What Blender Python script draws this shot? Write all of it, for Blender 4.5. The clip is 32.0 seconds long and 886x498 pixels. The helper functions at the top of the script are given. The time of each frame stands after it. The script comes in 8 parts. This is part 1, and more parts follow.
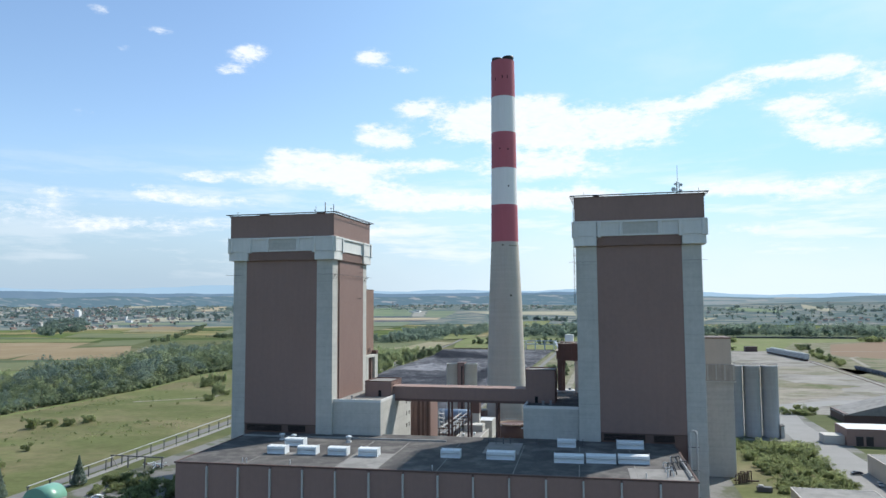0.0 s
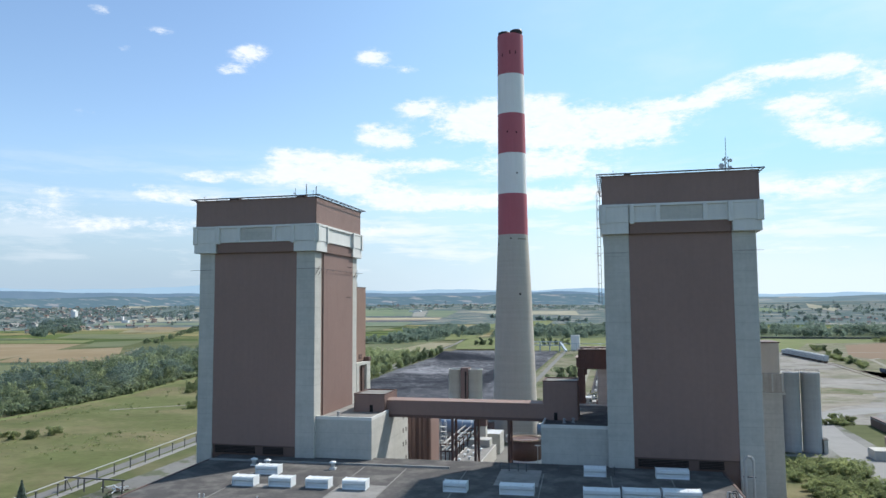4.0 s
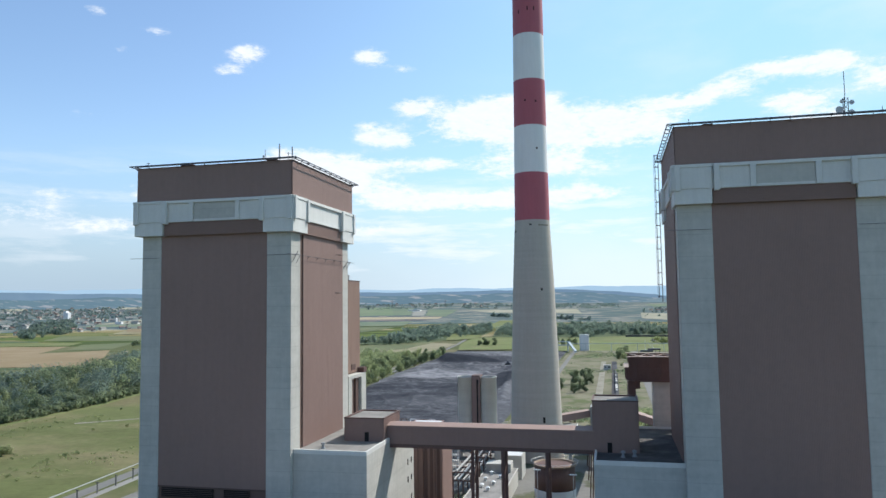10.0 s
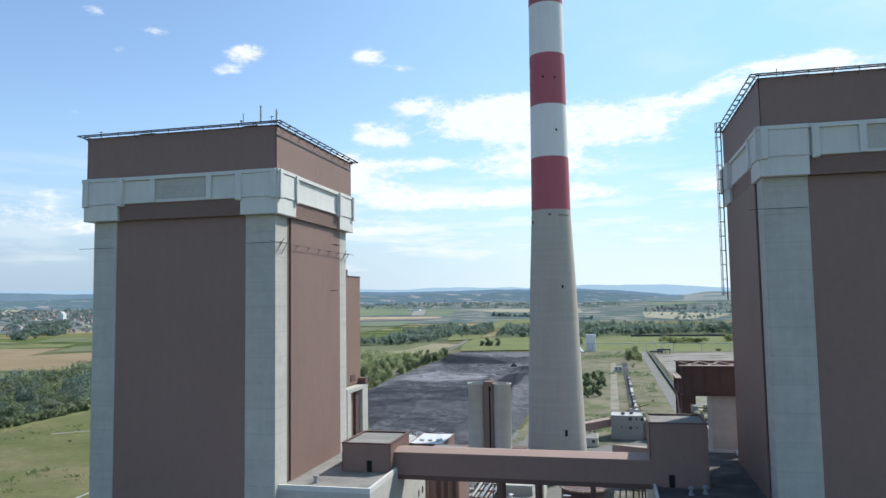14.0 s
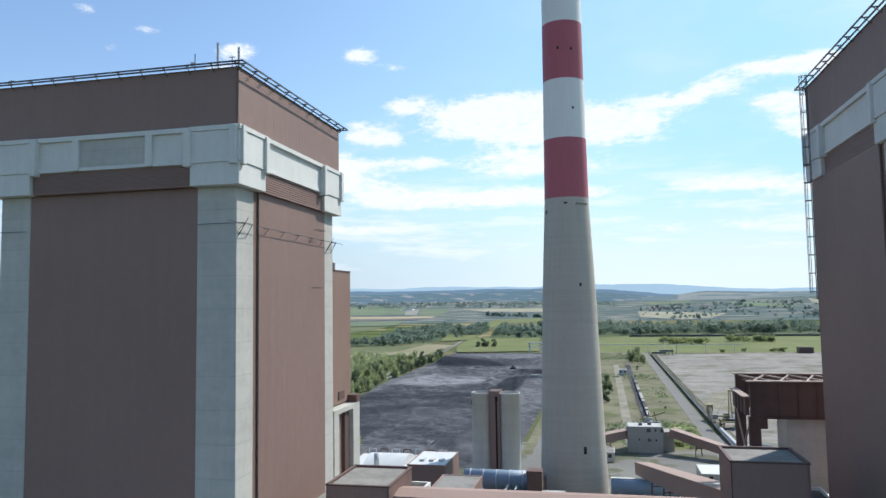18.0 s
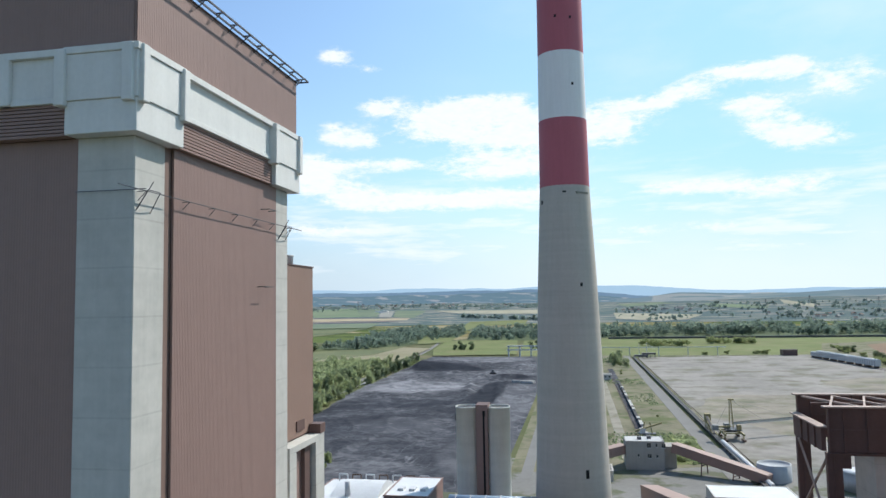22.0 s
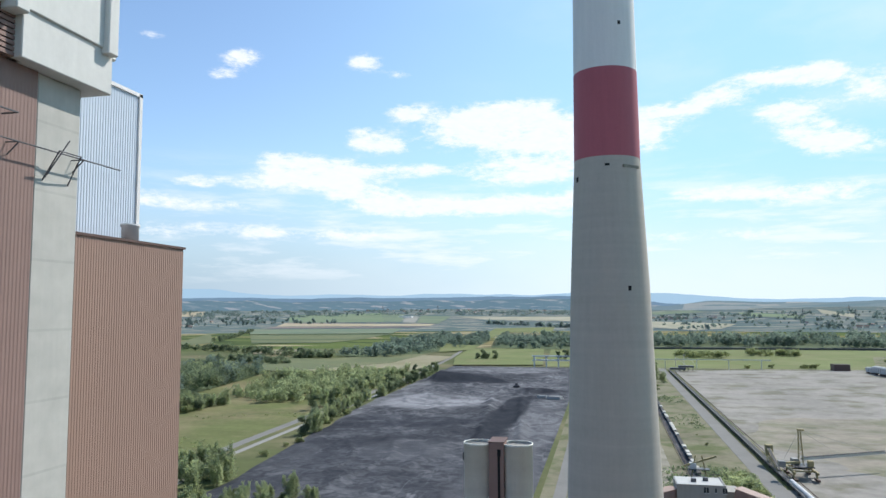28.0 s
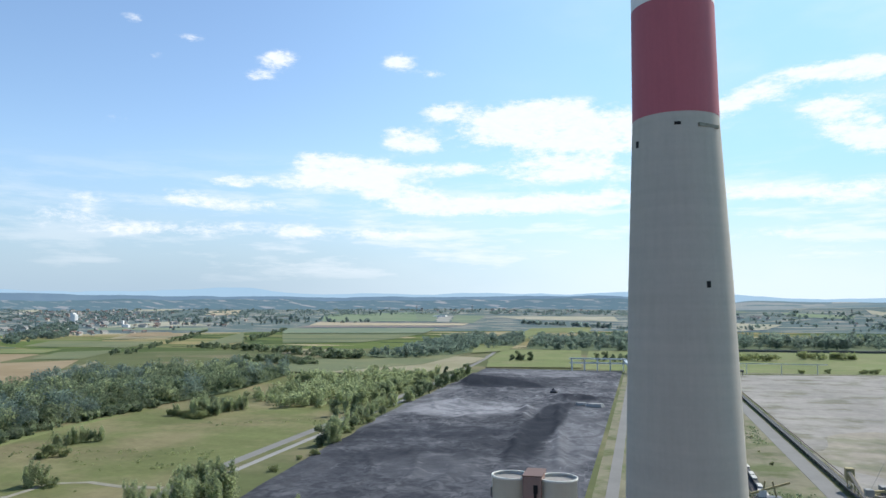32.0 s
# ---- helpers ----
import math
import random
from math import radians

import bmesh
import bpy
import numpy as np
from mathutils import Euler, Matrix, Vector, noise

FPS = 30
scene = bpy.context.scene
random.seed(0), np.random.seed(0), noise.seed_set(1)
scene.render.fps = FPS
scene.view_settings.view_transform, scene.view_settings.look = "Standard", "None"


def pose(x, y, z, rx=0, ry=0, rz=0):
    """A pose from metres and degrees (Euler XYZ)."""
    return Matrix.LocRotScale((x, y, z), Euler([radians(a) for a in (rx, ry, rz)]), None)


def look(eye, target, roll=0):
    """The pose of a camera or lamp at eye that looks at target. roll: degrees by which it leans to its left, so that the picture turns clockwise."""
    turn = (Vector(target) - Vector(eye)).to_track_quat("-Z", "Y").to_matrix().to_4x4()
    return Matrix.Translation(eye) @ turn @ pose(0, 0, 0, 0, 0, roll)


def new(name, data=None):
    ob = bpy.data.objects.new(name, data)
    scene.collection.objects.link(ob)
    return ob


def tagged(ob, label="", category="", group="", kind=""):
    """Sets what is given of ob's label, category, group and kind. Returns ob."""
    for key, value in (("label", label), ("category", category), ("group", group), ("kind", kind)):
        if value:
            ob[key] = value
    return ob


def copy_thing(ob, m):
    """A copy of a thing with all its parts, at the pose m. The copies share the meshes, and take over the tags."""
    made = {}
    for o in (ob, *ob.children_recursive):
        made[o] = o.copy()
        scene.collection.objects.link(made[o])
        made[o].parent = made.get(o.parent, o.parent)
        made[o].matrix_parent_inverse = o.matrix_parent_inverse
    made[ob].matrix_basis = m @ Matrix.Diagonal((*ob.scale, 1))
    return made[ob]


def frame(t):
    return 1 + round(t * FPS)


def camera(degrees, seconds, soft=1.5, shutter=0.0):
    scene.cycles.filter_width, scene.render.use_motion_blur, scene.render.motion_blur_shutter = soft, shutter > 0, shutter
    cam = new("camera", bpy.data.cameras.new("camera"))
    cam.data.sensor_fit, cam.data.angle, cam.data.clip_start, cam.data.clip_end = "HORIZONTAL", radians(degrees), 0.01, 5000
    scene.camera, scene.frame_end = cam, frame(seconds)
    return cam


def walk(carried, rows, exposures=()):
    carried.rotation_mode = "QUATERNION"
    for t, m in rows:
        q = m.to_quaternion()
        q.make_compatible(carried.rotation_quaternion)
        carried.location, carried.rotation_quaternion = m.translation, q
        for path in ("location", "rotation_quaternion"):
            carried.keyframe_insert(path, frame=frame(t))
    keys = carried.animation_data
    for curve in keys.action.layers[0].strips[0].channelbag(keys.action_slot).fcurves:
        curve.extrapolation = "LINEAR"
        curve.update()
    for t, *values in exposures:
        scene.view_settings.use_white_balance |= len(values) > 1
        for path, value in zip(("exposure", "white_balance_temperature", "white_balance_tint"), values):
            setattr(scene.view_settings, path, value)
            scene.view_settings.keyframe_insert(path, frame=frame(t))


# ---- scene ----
cam = camera(63.3, 32.0)
PATH = [
    (0, (2.461, 9.595, 67.249), (2.006, 11.536, 67.405), -0.3),
    (3, (-4.405, 38.203, 67.309), (-4.862, 40.144, 67.464), -0.3),
    (6, (-11.949, 64.873, 67.128), (-12.405, 66.814, 67.283), -0.6),
    (8, (-17.446, 81.129, 66.874), (-17.896, 83.072, 67.026), -0.6),
    (9, (-20.041, 89.272, 66.757), (-20.495, 91.213, 66.91), -0.7),
    (11, (-25.719, 104.882, 66.765), (-26.171, 106.824, 66.917), -0.8),
    (13, (-31.351, 119.821, 66.816), (-31.8, 121.764, 66.968), -0.9),
    (14, (-34.035, 127.322, 66.815), (-34.486, 129.265, 66.966), -0.9),
    (16.5, (-40.738, 146.802, 66.935), (-41.19, 148.744, 67.086), -1.0),
    (17, (-41.965, 150.678, 66.973), (-42.413, 152.621, 67.124), -1.0),
    (17.5, (-43.224, 154.477, 67.008), (-43.665, 156.422, 67.158), -0.9),
    (18.5, (-46.064, 161.867, 67.098), (-46.483, 163.817, 67.247), -1.0),
    (20, (-49.967, 172.653, 67.229), (-50.355, 174.609, 67.376), -1.1),
    (21, (-52.286, 180.18, 67.312), (-52.654, 182.14, 67.46), -1.1),
    (22, (-53.542, 188.407, 67.379), (-53.903, 190.368, 67.532), -1.0),
    (23, (-54.258, 197.333, 67.423), (-54.623, 199.293, 67.583), -0.9),
    (24, (-54.884, 206.067, 67.586), (-55.251, 208.026, 67.751), -0.8),
    (24.5, (-55.19, 210.465, 67.614), (-55.56, 212.423, 67.781), -0.6),
    (26.5, (-56.373, 228.059, 67.792), (-56.776, 230.011, 67.96), -0.4),
    (28, (-57.618, 241.155, 67.89), (-58.052, 243.1, 68.059), -0.3),
    (29, (-58.666, 249.977, 68.068), (-59.119, 251.918, 68.237), -0.1),
    (30, (-59.852, 258.849, 68.106), (-60.332, 260.783, 68.275), -0.0),
    (31, (-61.228, 267.721, 68.164), (-61.736, 269.648, 68.333), 0.0),
    (32, (-63.052, 277.173, 68.408), (-63.58, 279.095, 68.575), -0.1),
]
walk(cam, [(t, look(eye, target, roll)) for t, eye, target, roll in PATH], ((0, 0.125, 6350, 11), (32, 0.125, 6350, 11)))

# ---- world and sun ----
SUN_AZ, SUN_EL = radians(37), radians(46)          # clockwise from +y, above the horizon
sun = new("sun", bpy.data.lights.new("sun", "SUN"))
sun.data.energy, sun.data.angle, sun.data.color = 5.0, radians(0.53), (1.0, 0.95, 0.87)
sun.matrix_world = look((math.sin(SUN_AZ) * 50, math.cos(SUN_AZ) * 50, math.tan(SUN_EL) * 50), (0, 0, 0))

world = bpy.data.worlds.new("sky")
scene.world = world
world.use_nodes = True
CLOUDS = [  # bearing and height in degrees, half widths, density
    (-35.3, 20.0, 1.1, 0.28, 0.5), (-37.5, 18.5, 0.5, 0.25, 0.5), (-28.5, 19.1, 1.2, 0.6, 0.85), (-29.8, 17.8, 1.0, 0.4, 0.65), (-39.3, 20.9, 0.8, 0.3, 0.45),
    (-18.8, 19.3, 1.1, 0.55, 0.85), (-16.1, 18.5, 1.1, 0.3, 0.45), (-39.8, 13.8, 1.1, 0.35, 0.4), (-15.4, 15.6, 1.2, 0.5, 0.8), (-18.9, 13.6, 1.3, 0.6, 0.9), (-16.9, 12.9, 1.5, 0.4, 0.75),
    (-10.6, 14.4, 3.6, 1.3, 1.0), (-7.0, 15.6, 2.2, 0.6, 0.85), (-5.0, 13.6, 3.4, 1.5, 0.95), (0.0, 14.0, 3.2, 1.2, 0.8), (3.4, 13.2, 2.4, 1.1, 0.65), (-7.4, 10.7, 2.6, 0.75, 0.8), (-2.6, 10.8, 2.6, 0.8, 0.75),
    (6.0, 14.8, 2.0, 0.55, 0.75), (8.9, 15.6, 1.8, 0.55, 0.85), (12.4, 16.5, 2.2, 0.55, 0.9), (15.6, 16.3, 1.6, 0.7, 0.85), (13.6, 14.0, 1.9, 0.75, 0.9), (14.9, 12.2, 1.8, 0.8, 0.8), (17.2, 11.4, 2.0, 0.7, 0.85), (19.5, 15.0, 2.0, 1.0, 0.8),
    (-24.8, 11.4, 2.0, 0.75, 0.9), (-21.3, 10.8, 3.2, 0.85, 0.95), (-15.6, 11.1, 3.0, 0.4, 0.75), (-25.5, 9.9, 2.6, 0.5, 0.75), (-31.7, 9.8, 1.9, 0.4, 0.75),
    (-35.2, 8.4, 2.4, 0.5, 0.7), (-30.8, 8.0, 2.8, 0.4, 0.65), (-18.6, 9.3, 2.6, 0.65, 0.75), (-15.4, 8.1, 4.2, 0.6, 0.8), (-9.0, 8.2, 4.4, 0.6, 0.85), (-3.0, 8.5, 3.2, 0.6, 0.75), (8.0, 8.6, 3.6, 0.45, 0.7), (14.6, 8.2, 4.0, 0.65, 0.8),
    (-41.8, 8.0, 1.8, 0.4, 0.45), (-43.4, 7.0, 2.4, 0.5, 0.5), (-40.0, 5.9, 5.0, 0.55, 0.45), (-29.5, 6.2, 6.0, 0.55, 0.55), (-18.5, 5.9, 5.0, 0.5, 0.5), (8.0, 5.4, 9.0, 0.5, 0.45)]


def build_sky():
    nt = world.node_tree
    nt.nodes.clear()
    N = nt.nodes.new

    def link(a, b):
        nt.links.new(a, b)

    def m(op, a, b=None, c=None):
        n = N("ShaderNodeMath")
        n.operation = op
        for i, v in enumerate((a, b, c)):
            if v is None:
                continue
            if isinstance(v, (int, float)):
                n.inputs[i].default_value = v
            else:
                link(v, n.inputs[i])
        return n.outputs[0]

    def span(v, a, b, lo, hi):
        n = N("ShaderNodeMapRange")
        n.interpolation_type = "SMOOTHSTEP"
        for i, q in enumerate((a, b, lo, hi)):
            n.inputs[i + 1].default_value = q
        link(v, n.inputs[0])
        return n.outputs[0]

    def noise_on(vec, scale, detail, rough):
        n = N("ShaderNodeTexNoise")
        n.inputs["Scale"].default_value, n.inputs["Detail"].default_value, n.inputs["Roughness"].default_value = scale, detail, rough
        link(vec, n.inputs["Vector"])
        return n.outputs[0]

    tc = N("ShaderNodeTexCoord")
    sep = N("ShaderNodeSeparateXYZ")
    link(tc.outputs["Generated"], sep.inputs[0])
    az = m("MULTIPLY", m("ARCTAN2", sep.outputs[0], sep.outputs[1]), 57.2958)
    el = m("MULTIPLY", m("ARCSINE", sep.outputs[2]), 57.2958)
    comb = N("ShaderNodeCombineXYZ")
    link(m("MULTIPLY", az, 0.42), comb.inputs[0])
    link(el, comb.inputs[1])
    puff = m("SUBTRACT", noise_on(comb.outputs[0], 0.75, 12, 0.62), 0.5)
    fine = m("SUBTRACT", noise_on(comb.outputs[0], 2.6, 8, 0.7), 0.5)
    wide = m("SUBTRACT", noise_on(comb.outputs[0], 0.16, 6, 0.55), 0.5)
    wob = m("ADD", m("MULTIPLY", puff, 3.2), m("MULTIPLY", fine, 2.0))
    comb2 = N("ShaderNodeCombineXYZ")
    link(m("MULTIPLY", az, 0.16), comb2.inputs[0])
    link(el, comb2.inputs[1])
    bands = noise_on(comb2.outputs[0], 0.62, 9, 0.6)
    total = None
    for a, e, ra, re, s in CLOUDS:
        u = m("DIVIDE", m("SUBTRACT", az, a), ra)
        v = m("DIVIDE", m("SUBTRACT", el, e), re)
        d = m("ADD", m("MULTIPLY", u, u), m("MULTIPLY", v, v))
        g = m("MULTIPLY", m("EXPONENT", m("MULTIPLY", d, -0.6)), s)
        total = g if total is None else m("ADD", total, g)
    shape = m("ADD", m("MINIMUM", total, 1.0), m("MULTIPLY", wob, m("MINIMUM", m("ADD", m("MULTIPLY", total, 1.2), 0.06), 0.66)))
    cloud = m("MULTIPLY", span(shape, 0.22, 0.95, 0.0, 1.0), m("ADD", m("MULTIPLY", fine, 0.5), 0.92))
    # soft white veil low in the sky, denser towards the sun, and faint high streaks
    veil = m("MULTIPLY", span(m("ADD", el, m("MULTIPLY", wide, 9.0)), 10.0, 0.5, 0.0, 0.55), span(az, -40.0, 8.0, 0.25, 1.0))
    low = m("MULTIPLY", span(el, 13.0, 7.0, 0.0, 1.0), span(el, 1.5, 4.0, 0.3, 1.0))
    veil = m("MAXIMUM", veil, m("MULTIPLY", m("MULTIPLY", low, span(bands, 0.42, 0.66, 0.0, 0.72)), span(az, -46.0, -18.0, 0.5, 1.0)))
    veil = m("MAXIMUM", veil, m("MULTIPLY", span(az, -20.0, 18.0, 0.0, 1.0), span(wide, -0.10, 0.25, 0.02, 0.30)))
    veil = m("MULTIPLY", veil, span(m("ABSOLUTE", m("ADD", az, 5.0)), 42.0, 95.0, 1.0, 0.12))
    cover = m("MINIMUM", cloud, 1.0)
    cover = m("SUBTRACT", 1.0, m("MULTIPLY", m("SUBTRACT", 1.0, cover), m("SUBTRACT", 1.0, veil)))
    haze = span(el, 13.0, 0.0, 0.0, 0.94)
    sky = N("ShaderNodeTexSky")
    sky.sky_type = "NISHITA"
    sky.sun_disc, sky.sun_elevation, sky.sun_rotation = False, SUN_EL, SUN_AZ
    sky.air_density, sky.dust_density, sky.ozone_density = 1.0, 0.5, 1.3
    tint = N("ShaderNodeMix")
    tint.data_type, tint.blend_type = "RGBA", "MULTIPLY"
    tint.inputs[0].default_value, tint.inputs[7].default_value = 1.0, (0.935, 1.0, 1.02, 1)
    link(sky.outputs[0], tint.inputs[6])

    def back(colour, strength):
        b = N("ShaderNodeBackground")
        if isinstance(colour, tuple):
            b.inputs[0].default_value = (*colour, 1)
        else:
            link(colour, b.inputs[0])
        b.inputs[1].default_value = strength
        return b.outputs[0]

    def mix(f, a, b):
        n = N("ShaderNodeMixShader")
        link(f, n.inputs[0])
        link(a, n.inputs[1])
        link(b, n.inputs[2])
        return n.outputs[0]

    out = N("ShaderNodeOutputWorld")
    low_air = mix(span(az, -34.0, 4.0, 0.0, 1.0), back((0.48, 0.70, 0.92), 0.67), back((0.62, 0.85, 0.97), 0.97))
    bright_air = mix(m("MULTIPLY", span(az, -34.0, 22.0, 0.0, 0.85), span(m("ABSOLUTE", m("ADD", az, -25.0)), 60.0, 110.0, 1.0, 0.0)), back(tint.outputs[2], SKY), back((0.42, 0.78, 1.0), 0.96))
    air = mix(haze, bright_air, low_air)
    link(mix(cover, air, back((0.93, 0.97, 1.0), CLOUD)), out.inputs[0])


SKY, CLOUD = 0.164, 1.0
build_sky()

# ---- materials ----


def mat(name, base, rough=0.8, vary=0.14, big=0.08, small=2.5, bump=0.0, metallic=0.0, second=None, streak=0.0, piece=0.0, course=0.0, island=0.0, spec=0.3, patch=(0.45, 0.65), bump_scale=None, wide=0.0, joint=0.0):
    """A weathered surface: colour varied at two scales in world metres; streak: stains that run down; piece, island: variation
    from piece to piece; course: faint level bands every so many metres; second: a colour in patches."""
    ma = bpy.data.materials.new(name)
    ma.use_nodes = True
    nt = ma.node_tree
    bs = nt.nodes["Principled BSDF"]
    N = nt.nodes.new
    pos = N("ShaderNodeNewGeometry").outputs["Position"]

    def noise_at(scale, detail=4.0, stretch=None, rough_=0.6):
        src = pos
        if stretch:
            mp = N("ShaderNodeMapping")
            mp.inputs["Scale"].default_value = stretch
            nt.links.new(pos, mp.inputs[0])
            src = mp.outputs[0]
        n = N("ShaderNodeTexNoise")
        n.inputs["Scale"].default_value, n.inputs["Detail"].default_value, n.inputs["Roughness"].default_value = scale, detail, rough_
        nt.links.new(src, n.inputs["Vector"])
        return n.outputs[0]

    def m(op, a, b):
        n = N("ShaderNodeMath")
        n.operation = op
        for i, v in enumerate((a, b)):
            if isinstance(v, (int, float)):
                n.inputs[i].default_value = v
            else:
                nt.links.new(v, n.inputs[i])
        return n.outputs[0]

    def centred(v, amount):
        return m("MULTIPLY", m("SUBTRACT", v, 0.5), amount)

    val = m("ADD", m("ADD", centred(noise_at(big, 3), vary * 2.2), centred(noise_at(small, 5), vary * 1.6)), 1.0)
    if wide:
        val = m("ADD", val, centred(noise_at(0.06, 9, (0.55, 1.2, 1.0), 0.74), wide * 2.6))
    if streak:
        val = m("ADD", val, centred(noise_at(0.9, 5, (1.0, 1.0, 0.06), 0.7), -streak * 2))
    if course:
        mp = N("ShaderNodeMapping")
        mp.inputs["Scale"].default_value = (0.02, 0.02, 1.0 / course)
        nt.links.new(pos, mp.inputs[0])
        nz = N("ShaderNodeTexNoise")
        nz.inputs["Scale"].default_value, nz.inputs["Detail"].default_value = 1.0, 2.0
        nt.links.new(mp.outputs[0], nz.inputs["Vector"])
        val = m("ADD", val, centred(nz.outputs[0], 0.22))
    if joint:
        # dark casting joints at even heights
        sz = N("ShaderNodeSeparateXYZ")
        nt.links.new(pos, sz.inputs[0])
        fr = m("ABSOLUTE", m("SUBTRACT", m("FRACT", m("DIVIDE", sz.outputs[2], joint), 0.0), 0.5), 0.0)
        val = m("ADD", val, m("MULTIPLY", m("LESS_THAN", fr, 0.09 / joint), m("MULTIPLY", noise_at(0.35, 3), -0.20)))
    if piece:
        val = m("ADD", val, centred(N("ShaderNodeObjectInfo").outputs["Random"], piece))
    if island:
        val = m("ADD", val, centred(N("ShaderNodeNewGeometry").outputs["Random Per Island"], island))
    colour = N("ShaderNodeMix")
    colour.data_type, colour.blend_type = "RGBA", "MULTIPLY"
    colour.inputs[0].default_value = 1.0
    colour.inputs[6].default_value = (*base, 1)
    if second:
        mx = N("ShaderNodeMix")
        mx.data_type = "RGBA"
        mx.inputs[6].default_value, mx.inputs[7].default_value = (*base, 1), (*second, 1)
        rg = N("ShaderNodeMapRange")
        rg.inputs[1].default_value, rg.inputs[2].default_value = patch
        nt.links.new(noise_at(big * 1.7, 6), rg.inputs[0])
        nt.links.new(rg.outputs[0], mx.inputs[0])
        nt.links.new(mx.outputs[2], colour.inputs[6])
    nt.links.new(val, colour.inputs[7])
    nt.links.new(colour.outputs[2], bs.inputs["Base Color"])
    bs.inputs["Roughness"].default_value, bs.inputs["Metallic"].default_value = rough, metallic
    bs.inputs["Specular IOR Level"].default_value = spec
    if bump:
        bp = N("ShaderNodeBump")
        bp.inputs["Strength"].default_value, bp.inputs["Distance"].default_value = 0.6, bump
        nt.links.new(noise_at(bump_scale or small * 1.5, 6), bp.inputs["Height"])
        nt.links.new(bp.outputs[0], bs.inputs["Normal"])
    return ma


def leaf_mat(name, base, light):
    """Leaves: colour varied clump by clump, and some light let through."""
    ma = bpy.data.materials.new(name)
    ma.use_nodes = True
    nt = ma.node_tree
    bs = nt.nodes["Principled BSDF"]
    mx = nt.nodes.new("ShaderNodeMix")
    mx.data_type = "RGBA"
    mx.inputs[6].default_value, mx.inputs[7].default_value = (*base, 1), (*light, 1)
    isl = nt.nodes.new("ShaderNodeNewGeometry")
    nz = nt.nodes.new("ShaderNodeTexNoise")
    nz.inputs["Scale"].default_value, nz.inputs["Detail"].default_value = 0.085, 1.0
    nt.links.new(isl.outputs["Position"], nz.inputs["Vector"])
    wide = nt.nodes.new("ShaderNodeMapRange")
    wide.inputs[1].default_value, wide.inputs[2].default_value = 0.30, 0.70
    nt.links.new(nz.outputs[0], wide.inputs[0])
    ad = nt.nodes.new("ShaderNodeMath")
    ad.operation = "MULTIPLY_ADD"
    ad.inputs[1].default_value, ad.inputs[2].default_value = 0.50, -0.25
    nt.links.new(isl.outputs["Random Per Island"], ad.inputs[0])
    ad2 = nt.nodes.new("ShaderNodeMath")
    nt.links.new(ad.outputs[0], ad2.inputs[0])
    nt.links.new(wide.outputs[0], ad2.inputs[1])
    nt.links.new(ad2.outputs[0], mx.inputs[0])
    nt.links.new(mx.outputs[2], bs.inputs["Base Color"])
    bs.inputs["Roughness"].default_value, bs.inputs["Specular IOR Level"].default_value = 0.75, 0.2
    tr, ms = nt.nodes.new("ShaderNodeBsdfTranslucent"), nt.nodes.new("ShaderNodeMixShader")
    through_leaf = nt.nodes.new("ShaderNodeMix")
    through_leaf.data_type, through_leaf.blend_type = "RGBA", "MULTIPLY"
    through_leaf.inputs[0].default_value = 1.0
    through_leaf.inputs[7].default_value = (1.8, 1.9, 1.6, 1)
    nt.links.new(mx.outputs[2], through_leaf.inputs[6])
    nt.links.new(through_leaf.outputs[2], tr.inputs[0])
    ms.inputs[0].default_value = 0.55
    nt.links.new(bs.outputs[0], ms.inputs[1])
    nt.links.new(tr.outputs[0], ms.inputs[2])
    nt.links.new(ms.outputs[0], nt.nodes["Material Output"].inputs[0])
    return ma


def far_mat(name, base, second, haze_glow, scale, amount=1.0):
    """A plain backdrop of distance behind the rest of the place, its blue aerial haze painted in as emission."""
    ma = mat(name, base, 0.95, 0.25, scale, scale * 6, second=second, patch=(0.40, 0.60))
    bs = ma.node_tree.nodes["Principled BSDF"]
    bs.inputs["Emission Color"].default_value = (*haze_glow, 1)
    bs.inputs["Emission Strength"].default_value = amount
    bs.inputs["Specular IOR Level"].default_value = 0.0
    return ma


